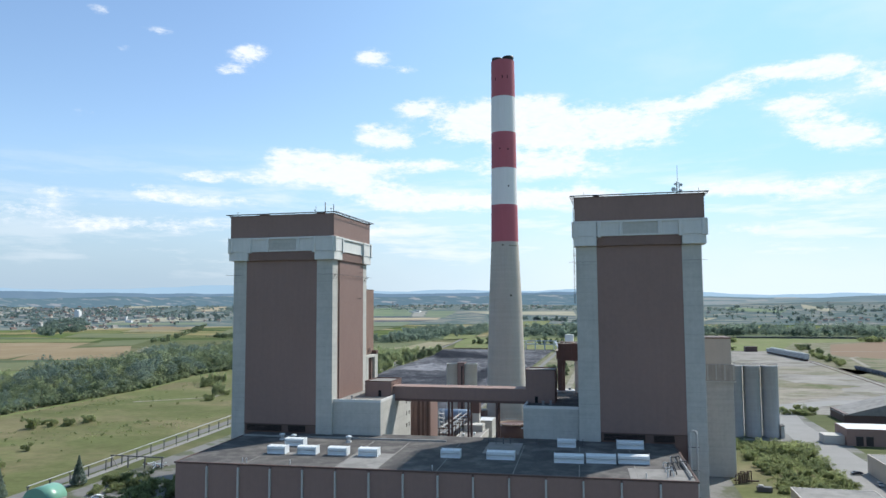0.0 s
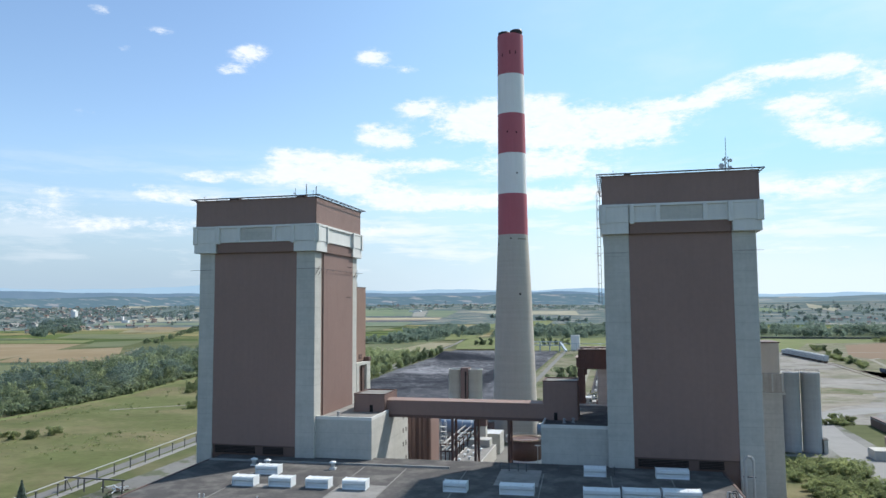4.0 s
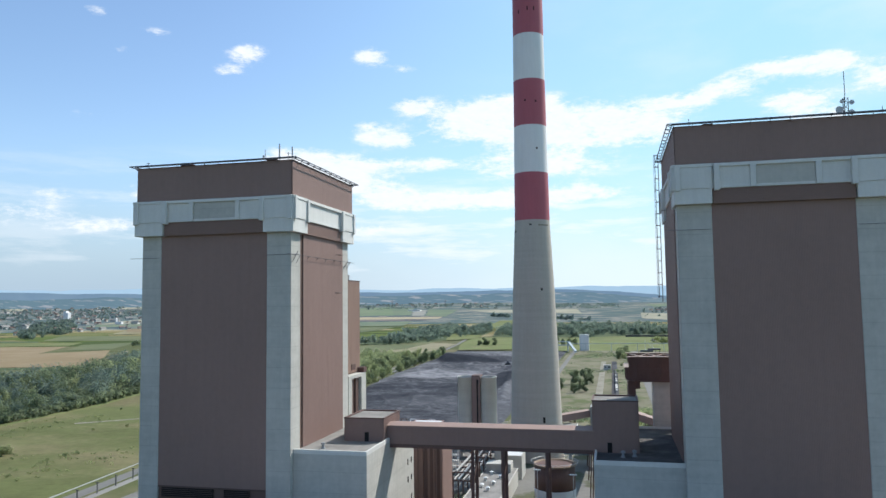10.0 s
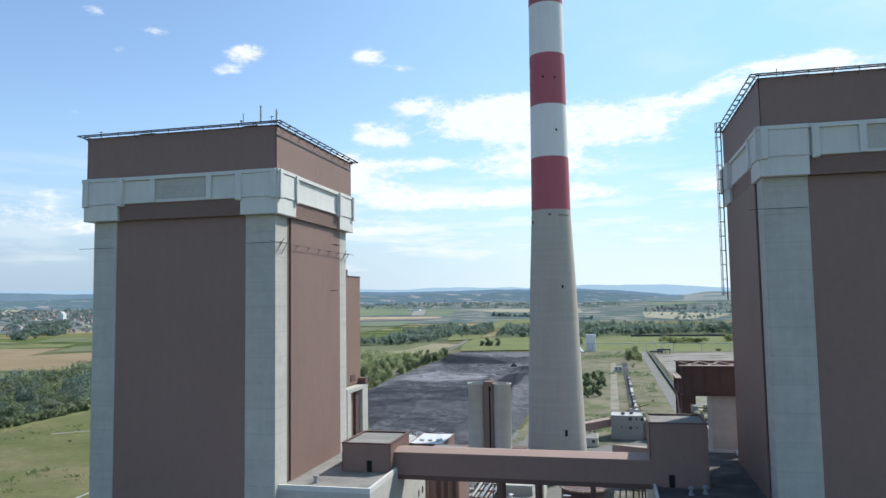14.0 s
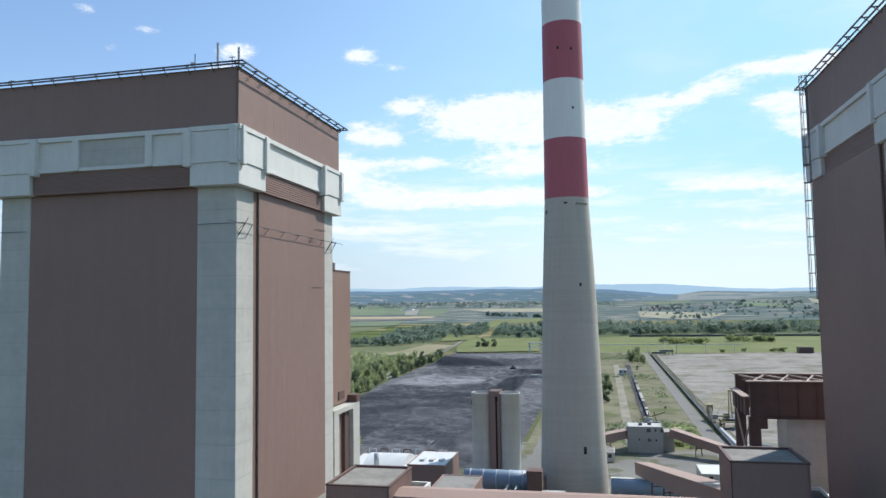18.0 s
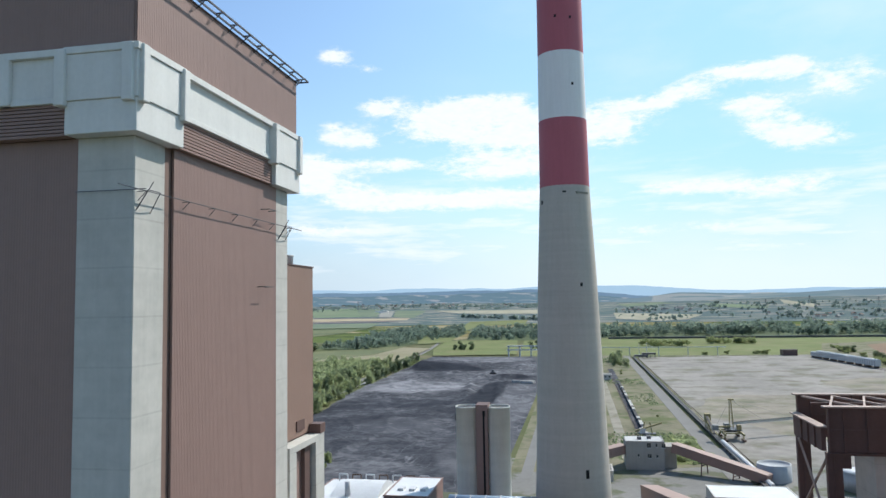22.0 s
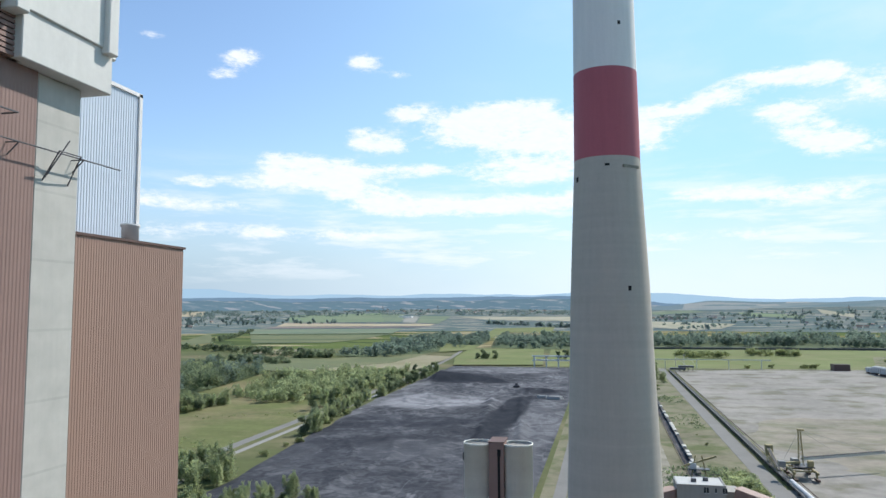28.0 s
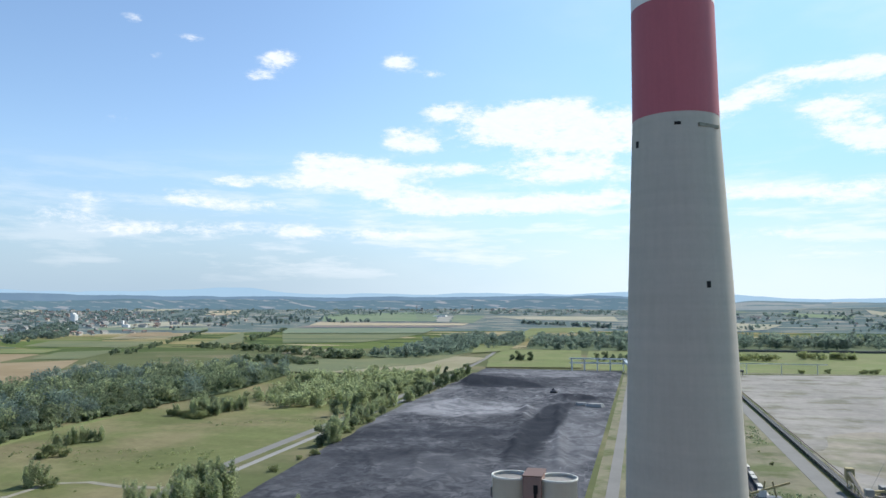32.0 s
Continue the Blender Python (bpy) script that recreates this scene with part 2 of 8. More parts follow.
def patchwork(name, colours, cell, haze_glow, woods, rise=0.0):
    """Country too far off to build: fields of many colours in cells, with woods strewn over them; any emission is
    painted haze.
    """
    ma = mat(name, (0.1, 0.1, 0.1), 0.95, 0.16, 0.004, 0.03, spec=0.0)
    nt = ma.node_tree
    N = nt.nodes.new
    bs = nt.nodes["Principled BSDF"]
    mp = N("ShaderNodeMapping")
    mp.inputs["Rotation"].default_value = (0, 0, radians(24))
    mp.inputs["Scale"].default_value = (1 / cell[0], 1 / cell[1], rise)
    nt.links.new(N("ShaderNodeNewGeometry").outputs["Position"], mp.inputs[0])
    vo = N("ShaderNodeTexVoronoi")
    vo.inputs["Scale"].default_value = 1.0
    nt.links.new(mp.outputs[0], vo.inputs["Vector"])
    ramp = N("ShaderNodeValToRGB")
    ramp.color_ramp.interpolation = "CONSTANT"
    for k, c in enumerate(colours):
        e = ramp.color_ramp.elements[0] if k == 0 else ramp.color_ramp.elements.new(k / len(colours))
        e.color = (*c, 1)
    sp = N("ShaderNodeSeparateColor")
    nt.links.new(vo.outputs["Color"], sp.inputs[0])
    nt.links.new(sp.outputs[0], ramp.inputs[0])
    nz = N("ShaderNodeTexNoise")
    nz.inputs["Scale"].default_value, nz.inputs["Detail"].default_value = 1.6, 7
    nt.links.new(mp.outputs[0], nz.inputs["Vector"])
    rg = N("ShaderNodeMapRange")
    rg.inputs[1].default_value, rg.inputs[2].default_value = woods, woods + 0.04
    nt.links.new(nz.outputs[0], rg.inputs[0])
    mx = N("ShaderNodeMix")
    mx.data_type = "RGBA"
    nt.links.new(rg.outputs[0], mx.inputs[0])
    nt.links.new(ramp.outputs[0], mx.inputs[6])
    mx.inputs[7].default_value = (0.035, 0.055, 0.035, 1)
    mul = next(n for n in nt.nodes if n.type == "MIX" and n.blend_type == "MULTIPLY")
    nt.links.new(mx.outputs[2], mul.inputs[6])
    if haze_glow:
        bs.inputs["Emission Color"].default_value = (*haze_glow, 1)
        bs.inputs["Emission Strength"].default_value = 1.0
    return ma


def coal_mat():
    """Churned coal: black, with dusty patches, swirling vehicle tracks and trodden pale ground."""
    ma = mat("coal", (0.02, 0.02, 0.023), 0.95, 0.3, 0.02, 0.3, bump=0.5, bump_scale=0.3, spec=0.03)
    nt = ma.node_tree
    N = nt.nodes.new
    pos = N("ShaderNodeNewGeometry").outputs["Position"]

    def m(op, a, b):
        n = N("ShaderNodeMath")
        n.operation = op
        for i, v in enumerate((a, b)):
            if isinstance(v, (int, float)):
                n.inputs[i].default_value = v
            else:
                nt.links.new(v, n.inputs[i])
        return n.outputs[0]

    def nz(scale, detail, distort, stretch=(1, 1, 1)):
        mp = N("ShaderNodeMapping")
        mp.inputs["Scale"].default_value = stretch
        nt.links.new(pos, mp.inputs[0])
        n = N("ShaderNodeTexNoise")
        n.inputs["Scale"].default_value, n.inputs["Detail"].default_value, n.inputs["Distortion"].default_value = scale, detail, distort
        nt.links.new(mp.outputs[0], n.inputs["Vector"])
        return n.outputs[0]

    def span(v, a, b, lo=0.0, hi=1.0):
        n = N("ShaderNodeMapRange")
        n.interpolation_type = "SMOOTHSTEP"
        for i, q in enumerate((a, b, lo, hi)):
            n.inputs[i + 1].default_value = q
        nt.links.new(v, n.inputs[0])
        return n.outputs[0]

    sep = N("ShaderNodeSeparateXYZ")
    nt.links.new(pos, sep.inputs[0])
    warp = m("MULTIPLY", m("SUBTRACT", nz(0.03, 5, 1.0), 0.5), 1.6)

    def spot(x, y, rx, ry):
        u, v = m("DIVIDE", m("SUBTRACT", sep.outputs[0], x), rx), m("DIVIDE", m("SUBTRACT", sep.outputs[1], y), ry)
        return span(m("ADD", m("ADD", m("MULTIPLY", u, u), m("MULTIPLY", v, v)), warp), 1.3, 0.5)

    broad = span(nz(0.014, 6, 0.8), 0.32, 0.70, 0.12, 0.46)
    fine = span(nz(0.16, 10, 1.1), 0.28, 0.74, 0.30, 1.75)
    level = m("MULTIPLY", broad, fine)
    for x, y, rx, ry, q in ((-182, 768, 46, 50, 0.95), (-98, 690, 15, 130, 0.50), (-97, 520, 20, 60, 0.36), (-165, 1045, 70, 44, 0.62), (-225, 800, 13, 170, 0.55), (-150, 585, 30, 26, 0.40), (-205, 560, 14, 40, 0.26)):
        level = m("MAXIMUM", level, m("MULTIPLY", m("MULTIPLY", spot(x, y, rx, ry), q), span(nz(0.05, 8, 0.5), 0.25, 0.75, 0.75, 1.2)))
    # trodden wheel tracks, pale and dark, and darker patches on the haul track and heap faces
    swirl = m("MULTIPLY", span(m("ABSOLUTE", m("SUBTRACT", nz(0.013, 3, 1.8), 0.5), 0.0), 0.016, 0.003), span(nz(0.02, 3, 0.5), 0.50, 0.62))
    level = m("ADD", level, m("MULTIPLY", swirl, 0.22))
    arcs = m("MULTIPLY", span(m("ABSOLUTE", m("SUBTRACT", nz(0.020, 2, 2.6, (1.0, 0.55, 1.0)), 0.5), 0.0), 0.010, 0.002), span(nz(0.03, 4, 0.5), 0.46, 0.60))
    level = m("ADD", level, m("MULTIPLY", arcs, 0.26))
    level = m("ADD", level, m("MULTIPLY", span(nz(0.11, 4, 0.4, (1.0, 0.5, 1.0)), 0.66, 0.72), 0.40))
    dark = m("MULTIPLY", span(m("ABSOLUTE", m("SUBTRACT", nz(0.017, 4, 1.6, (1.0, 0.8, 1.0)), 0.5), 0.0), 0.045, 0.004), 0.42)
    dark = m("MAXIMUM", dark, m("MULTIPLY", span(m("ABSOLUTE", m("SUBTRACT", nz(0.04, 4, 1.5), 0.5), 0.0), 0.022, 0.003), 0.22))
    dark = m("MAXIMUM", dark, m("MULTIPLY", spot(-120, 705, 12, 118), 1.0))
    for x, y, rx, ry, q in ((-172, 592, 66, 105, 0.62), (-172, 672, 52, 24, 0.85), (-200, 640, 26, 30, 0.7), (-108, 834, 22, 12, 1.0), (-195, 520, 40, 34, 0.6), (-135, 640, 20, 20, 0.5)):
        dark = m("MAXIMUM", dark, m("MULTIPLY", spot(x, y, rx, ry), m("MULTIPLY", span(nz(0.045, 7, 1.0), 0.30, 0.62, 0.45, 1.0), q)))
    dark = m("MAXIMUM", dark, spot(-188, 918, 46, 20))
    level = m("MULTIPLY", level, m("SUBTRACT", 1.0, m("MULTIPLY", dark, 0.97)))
    mx = N("ShaderNodeMix")
    mx.data_type = "RGBA"
    mx.inputs[6].default_value, mx.inputs[7].default_value = (0.028, 0.031, 0.039, 1), (0.232, 0.232, 0.246, 1)
    nt.links.new(level, mx.inputs[0])
    mul = next(n for n in nt.nodes if n.type == "MIX" and n.blend_type == "MULTIPLY")
    nt.links.new(mx.outputs[2], mul.inputs[6])
    return ma


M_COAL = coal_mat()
M_BROWN = mat("brown sheet cladding", (0.248, 0.162, 0.138), 0.6, 0.12, 0.04, 0.7, streak=0.09)
M_BROWN2 = mat("brown steel", (0.122, 0.074, 0.064), 0.65, 0.2, 0.3, 3.0, streak=0.14)
M_BROWN_DARK = mat("dark brown sheet", (0.115, 0.072, 0.062), 0.6, 0.08, 0.2, 2.0)
M_CONC = mat("weathered concrete", (0.452, 0.440, 0.402), 0.88, 0.17, 0.10, 0.9, bump=0.01, streak=0.12, course=1.6, joint=4.6)
M_CONC_LIGHT = mat("light precast concrete", (0.61, 0.605, 0.575), 0.82, 0.09, 0.15, 2.0, bump=0.008, streak=0.09)
M_CONC_CHIM = mat("chimney concrete", (0.435, 0.395, 0.342), 0.9, 0.08, 0.06, 1.0, bump=0.01, streak=0.09, course=1.7)
M_RED = mat("red signal paint", (0.405, 0.108, 0.132), 0.6, 0.07, 0.06, 1.5, streak=0.12)
M_WHITE = mat("white signal paint", (0.72, 0.70, 0.68), 0.6, 0.05, 0.06, 1.5, streak=0.10)
M_DARK = mat("dark void", (0.012, 0.011, 0.011), 0.8, 0.1)
M_JOINT = mat("dark brown joint sheet", (0.185, 0.120, 0.098), 0.7, 0.1, 0.1, 1.5, streak=0.1)
M_GAP = mat("dark brown joint", (0.16, 0.104, 0.086), 0.8, 0.1)
M_STEEL = mat("dark galvanised steel", (0.11, 0.11, 0.12), 0.5, 0.15, 0.5, 4.0, metallic=0.6)
M_ROOF = mat("dark bitumen roofing", (0.085, 0.081, 0.079), 0.9, 0.34, 0.10, 1.2, second=(0.150, 0.142, 0.132), bump=0.01, spec=0.12)
M_ROOF_LIGHT = mat("dusty grey roofing", (0.235, 0.226, 0.212), 0.85, 0.22, 0.12, 1.2, second=(0.17, 0.165, 0.155))
M_VENT = mat("pale painted sheet metal", (0.66, 0.69, 0.70), 0.45, 0.06, 0.4, 3.0, streak=0.05)
M_FINPALE = mat("weathered pale fin sheet", (0.44, 0.42, 0.39), 0.7, 0.10, 0.3, 2.0, streak=0.15)
M_FIN = mat("pale grey aluminium", (0.52, 0.52, 0.52), 0.5, 0.06, 0.4, 3.0)
M_FLUE = mat("sooty steel", (0.035, 0.033, 0.033), 0.6, 0.2, 0.5, 3.0)
M_BLUE = mat("pale blue ribbed sheet", (0.56, 0.62, 0.70), 0.5, 0.05, 0.1, 1.5)
M_DUCT = mat("blue duct sheet", (0.24, 0.32, 0.41), 0.45, 0.10, 0.2, 2.0, streak=0.10)
M_WHITEROOF = mat("white roof sheet", (0.56, 0.57, 0.57), 0.6, 0.14, 0.2, 2.0)
M_PLASTER = mat("off-white render", (0.47, 0.45, 0.41), 0.85, 0.07, 0.2, 2.0, streak=0.08)
M_GLASS = mat("dark window glass", (0.03, 0.035, 0.04), 0.08, 0.1, spec=0.6)
M_GRASS = mat("rough meadow", (0.110, 0.122, 0.048), 0.95, 0.40, 0.010, 0.25, second=(0.170, 0.150, 0.080), patch=(0.44, 0.62), bump=0.3, bump_scale=0.6, spec=0.1, wide=0.30)
M_GREEN = mat("fresh green grass", (0.138, 0.162, 0.064), 0.95, 0.25, 0.012, 0.4, second=(0.170, 0.172, 0.082), spec=0.1, wide=0.2)
M_CROP = mat("low green crop", (0.120, 0.136, 0.072), 0.95, 0.18, 0.006, 0.2, second=(0.150, 0.156, 0.082), spec=0.1, wide=0.12)
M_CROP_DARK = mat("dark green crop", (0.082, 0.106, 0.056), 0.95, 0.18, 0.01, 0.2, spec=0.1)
M_WHEAT = mat("ripe wheat", (0.225, 0.17, 0.10), 0.95, 0.12, 0.006, 0.2, second=(0.26, 0.205, 0.13), spec=0.1, wide=0.12)
M_STUBBLE = mat("pale stubble", (0.25, 0.225, 0.15), 0.95, 0.12, 0.006, 0.2, second=(0.20, 0.185, 0.11), spec=0.1, wide=0.1)
M_SOIL = mat("bare brown soil", (0.20, 0.14, 0.095), 0.95, 0.12, 0.006, 0.2, spec=0.1)
M_ROAD = mat("grey worn asphalt", (0.165, 0.160, 0.150), 0.9, 0.16, 0.05, 0.6, wide=0.15)
M_TRACK = mat("pale gravel track", (0.24, 0.22, 0.18), 0.95, 0.2, 0.08, 1.0, second=(0.17, 0.16, 0.11))
M_LOT = mat("pale gravel yard", (0.220, 0.204, 0.182), 0.95, 0.42, 0.018, 0.16, second=(0.135, 0.126, 0.092), patch=(0.50, 0.62), bump=0.2, bump_scale=0.3, wide=0.22)
M_LOT_WEEDY = mat("weedy gravel", (0.215, 0.190, 0.150), 0.95, 0.34, 0.02, 0.2, second=(0.140, 0.136, 0.088), patch=(0.46, 0.60), bump=0.1, bump_scale=0.5, wide=0.42)
M_CONCYARD = mat("works yard concrete", (0.165, 0.16, 0.148), 0.9, 0.3, 0.03, 0.5, second=(0.085, 0.092, 0.052), patch=(0.50, 0.58), wide=0.2)
M_BARK = mat("bark", (0.10, 0.08, 0.06), 0.9, 0.2, 0.5, 5.0)
M_LEAF = leaf_mat("broadleaf foliage", (0.072, 0.096, 0.064), (0.190, 0.212, 0.138))
M_LEAF_LIGHT = leaf_mat("pale poplar foliage", (0.150, 0.172, 0.098), (0.310, 0.330, 0.205))
# distance haze painted into the leaf colour; the near conifers share it
M_LEAF_MIDHAZE = leaf_mat("wood foliage with painted haze", (0.086, 0.116, 0.106), (0.168, 0.200, 0.178))
M_LEAF_BUSH = leaf_mat("olive shrub foliage", (0.118, 0.135, 0.070), (0.225, 0.240, 0.125))
M_YELLOW = mat("faded yellow machine paint", (0.30, 0.25, 0.13), 0.75, 0.3, 0.5, 3.0)
M_RAIL = mat("rusty rail steel", (0.10, 0.065, 0.05), 0.7, 0.2, 0.5, 3.0)
M_TILE = mat("dull roof tile", (0.17, 0.115, 0.095), 0.8, 0.15, 0.5, 3.0, piece=0.3)
# ridge colour is nearly all painted haze, given as emission
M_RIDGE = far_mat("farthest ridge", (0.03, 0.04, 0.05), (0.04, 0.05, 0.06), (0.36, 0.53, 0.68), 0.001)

# ---- mesh helpers ----


def shift(bm, d):
    bmesh.ops.translate(bm, verts=bm.verts, vec=d)
    return bm


def cube(bm, x0, x1, y0, y1, z0, z1, bevel=0.0):
    vs = [bm.verts.new(p) for p in ((x0, y0, z0), (x1, y0, z0), (x1, y1, z0), (x0, y1, z0), (x0, y0, z1), (x1, y0, z1), (x1, y1, z1), (x0, y1, z1))]
    fs = [bm.faces.new([vs[i] for i in f]) for f in ((3, 2, 1, 0), (4, 5, 6, 7), (0, 1, 5, 4), (1, 2, 6, 5), (2, 3, 7, 6), (3, 0, 4, 7))]
    if bevel:
        bmesh.ops.bevel(bm, geom=list({e for f in fs for e in f.edges}), offset=bevel, segments=1, affect="EDGES")
    return bm


def box(x0, x1, y0, y1, z0, z1, bevel=0.0):
    return cube(bmesh.new(), x0, x1, y0, y1, z0, z1, bevel)


def lathe(profile, seg=32, cx=0.0, cy=0.0, cap=True, bm=None):
    """A round body from (z, radius) pairs, bottom to top."""
    bm = bm or bmesh.new()
    rings = [[bm.verts.new((cx + r * math.cos(2 * math.pi * i / seg), cy + r * math.sin(2 * math.pi * i / seg), z)) for i in range(seg)] for z, r in profile]
    for a, b in zip(rings, rings[1:]):
        for i in range(seg):
            f = bm.faces.new((a[i], a[(i + 1) % seg], b[(i + 1) % seg], b[i]))
            f.smooth = seg > 12
    if cap:
        bm.faces.new(rings[0][::-1])
        bm.faces.new(rings[-1])
    return bm


def tube(points, r, seg=6, bm=None):
    """Round bars along a line of points."""
    bm = bm or bmesh.new()
    for a, b in zip(points, points[1:]):
        a, b = Vector(a), Vector(b)
        q = (b - a).to_track_quat("Z", "Y").to_matrix()
        ra = [bm.verts.new(a + q @ Vector((r * math.cos(t), r * math.sin(t), 0))) for t in [2 * math.pi * i / seg for i in range(seg)]]
        rb = [bm.verts.new(b + q @ Vector((r * math.cos(t), r * math.sin(t), 0))) for t in [2 * math.pi * i / seg for i in range(seg)]]
        for i in range(seg):
            bm.faces.new((ra[i], ra[(i + 1) % seg], rb[(i + 1) % seg], rb[i]))
        bm.faces.new(ra[::-1])
        bm.faces.new(rb)
    return bm


def beam(a, b, w, h, bm=None):
    """A square bar from a to b, w wide and h high."""
    bm = bm or bmesh.new()
    a, b = Vector(a), Vector(b)
    d = (b - a).normalized()
    side = d.cross(Vector((0, 0, 1)))
    side = side.normalized() if side.length > 1e-4 else Vector((1, 0, 0))
    up = side.cross(d).normalized()
    vs = [bm.verts.new(p + side * sx * w / 2 + up * sz * h / 2) for p in (a, b) for sx, sz in ((-1, -1), (1, -1), (1, 1), (-1, 1))]
    for f in ((0, 1, 2, 3), (7, 6, 5, 4), (0, 4, 5, 1), (1, 5, 6, 2), (2, 6, 7, 3), (3, 7, 4, 0)):
        bm.faces.new([vs[i] for i in f])
    return bm


def ribbed(length, z0, z1, pitch=0.45, depth=0.09):
    """A trapezoid-ribbed wall sheet along +x from 0 to length, facing -y, with a thickness."""
    bm = bmesh.new()
    n = max(2, round(length / pitch))
    p = length / n
    line = []
    for i in range(n):
        x = i * p
        line += [(x, 0.0), (x + 0.38 * p, 0.0), (x + 0.5 * p, -depth), (x + 0.88 * p, -depth)]
    line += [(length, 0.0)]
    lo = [bm.verts.new((x, y, z0)) for x, y in line]
    hi = [bm.verts.new((x, y, z1)) for x, y in line]
    for i in range(len(line) - 1):
        bm.faces.new((lo[i], lo[i + 1], hi[i + 1], hi[i]))
    back = [bm.verts.new(p) for p in ((0, 0.25, z0), (length, 0.25, z0), (length, 0.25, z1), (0, 0.25, z1))]
    bm.faces.new(back[::-1])
    bm.faces.new([*hi, back[2], back[3]])
    bm.faces.new([*lo[::-1], back[0], back[1]])
    bm.faces.new((lo[0], hi[0], back[3], back[0]))
    bm.faces.new((lo[-1], back[1], back[2], hi[-1]))
    return bm


def turned(bm, deg, d):
    bmesh.ops.rotate(bm, verts=bm.verts, cent=(0, 0, 0), matrix=Matrix.Rotation(radians(deg), 3, "Z"))
    return shift(bm, d)


def thing(name, label, category, at=(0, 0, 0), group="", kind="", turn=0.0):
    ob = new(name)
    ob.empty_display_size = 1.0
    ob.location = at
    ob.rotation_euler = (0, 0, radians(turn))
    return tagged(ob, label, category, group, kind)


def finish(bm, name, material):
    bmesh.ops.recalc_face_normals(bm, faces=bm.faces)
    me = bpy.data.meshes.new(name)
    bm.to_mesh(me)
    bm.free()
    me.materials.append(material)
    return me


def part(name, bm, material, parent, label="", kind=""):
    ob = new(name, finish(bm, name, material))
    ob.parent = parent
    return tagged(ob, label, kind=kind)


def piece(name, mesh, parent, m):
    """A piece on a shared mesh."""
    ob = new(name, mesh)
    ob.parent = parent
    ob.matrix_basis = m
    return ob


def solo(name, bm, material, label, category, group="", kind="", at=(0, 0, 0)):
    ob = new(name, finish(bm, name, material))
    ob.location = at
    return tagged(ob, label, category, group, kind)


def quads(name, verts, faces, material):
    me = bpy.data.meshes.new(name)
    me.from_pydata(verts, [], faces)
    me.materials.append(material)
    return me

# ---- the land ----
CENTRE = Vector((-60, 250))


def land(x, y):
    """Height of the open country: a plain that climbs to low hills far out."""
    d = math.hypot(x - CENTRE.x, y - CENTRE.y)
    if d < 2300:
        return 0.0
    u = (d - 2300) / 2400
    return 85 * u ** 1.15 + min(1, u * 2) * (5 * math.sin(x * 0.0031 + 1) * math.sin(y * 0.0023 + 0.4) + 4 * math.sin(x * 0.0011 - y * 0.0017))


def build_ground():
    bm = bmesh.new()
    radii = [0, 150, 400, 800, 1300, 1800, 2300] + [2300 + 150 * i for i in range(1, 17)]
    seg = 160
    rows = []
    for r in radii[1:]:
        row = []
        for i in range(seg):
            a = 2 * math.pi * i / seg
            x, y = CENTRE.x + r * math.cos(a), CENTRE.y + r * math.sin(a)
            row.append(bm.verts.new((x, y, land(x, y))))
        rows.append(row)
    mid = bm.verts.new((CENTRE.x, CENTRE.y, 0))
    for i in range(seg):
        bm.faces.new((mid, rows[0][i], rows[0][(i + 1) % seg]))
        for a, b in zip(rows, rows[1:]):
            f = bm.faces.new((a[i], b[i], b[(i + 1) % seg], a[(i + 1) % seg]))
            f.smooth = True
            far = (b[i].co.xy - CENTRE).length
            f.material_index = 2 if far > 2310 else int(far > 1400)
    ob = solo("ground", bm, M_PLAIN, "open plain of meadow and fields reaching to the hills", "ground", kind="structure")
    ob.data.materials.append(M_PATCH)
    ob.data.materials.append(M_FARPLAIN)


M_PLAIN = mat("plain of meadows and fields", (0.088, 0.100, 0.042), 0.95, 0.25, 0.006, 0.12, second=(0.15, 0.135, 0.075), patch=(0.50, 0.62), spec=0.1, wide=0.15)
# the far plain's blue emission is aerial haze painted over its fields
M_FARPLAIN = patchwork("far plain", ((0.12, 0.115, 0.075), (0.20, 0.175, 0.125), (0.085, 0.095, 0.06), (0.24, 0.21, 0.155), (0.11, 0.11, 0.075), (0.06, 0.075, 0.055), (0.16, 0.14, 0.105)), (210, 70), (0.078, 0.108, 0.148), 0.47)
M_PATCH = patchwork("fields of the plain", ((0.11, 0.135, 0.055), (0.22, 0.19, 0.10), (0.10, 0.13, 0.05), (0.15, 0.155, 0.075), (0.075, 0.10, 0.045), (0.28, 0.24, 0.15)), (230, 95), None, 0.60)
build_ground()


def sheet(name, pts, z, material, label, category, kind="structure"):
    bm = bmesh.new()
    bm.faces.new([bm.verts.new((x, y, z)) for x, y in pts])
    return solo(name, bm, material, label, category, kind=kind)


def strip(name, line, width, z, material, label, category):
    """A road or bed of even width along a line of points, with low edges."""
    bm = bmesh.new()
    pairs = []
    for i, (x, y) in enumerate(line):
        a, b = Vector(line[max(0, i - 1)]), Vector(line[min(len(line) - 1, i + 1)])
        d = (b - a).normalized()
        n = Vector((-d.y, d.x)) * width / 2
        pairs.append([bm.verts.new((x + n.x * s, y + n.y * s, zz)) for s, zz in ((1.06, 0.01), (1, z), (-1, z), (-1.06, 0.01))])
    for p, q in zip(pairs, pairs[1:]):
        for k in range(3):
            bm.faces.new((p[k], p[k + 1], q[k + 1], q[k]))
    return solo(name, bm, material, label, category, kind="structure")


M_CONCROAD = mat("pale concrete road", (0.235, 0.228, 0.215), 0.9, 0.12, 0.05, 0.6, wide=0.15)
M_VERGE = mat("dry stony verge", (0.175, 0.162, 0.110), 0.95, 0.34, 0.03, 0.30, second=(0.100, 0.115, 0.052), patch=(0.48, 0.62), bump=0.2, bump_scale=0.6, spec=0.1)
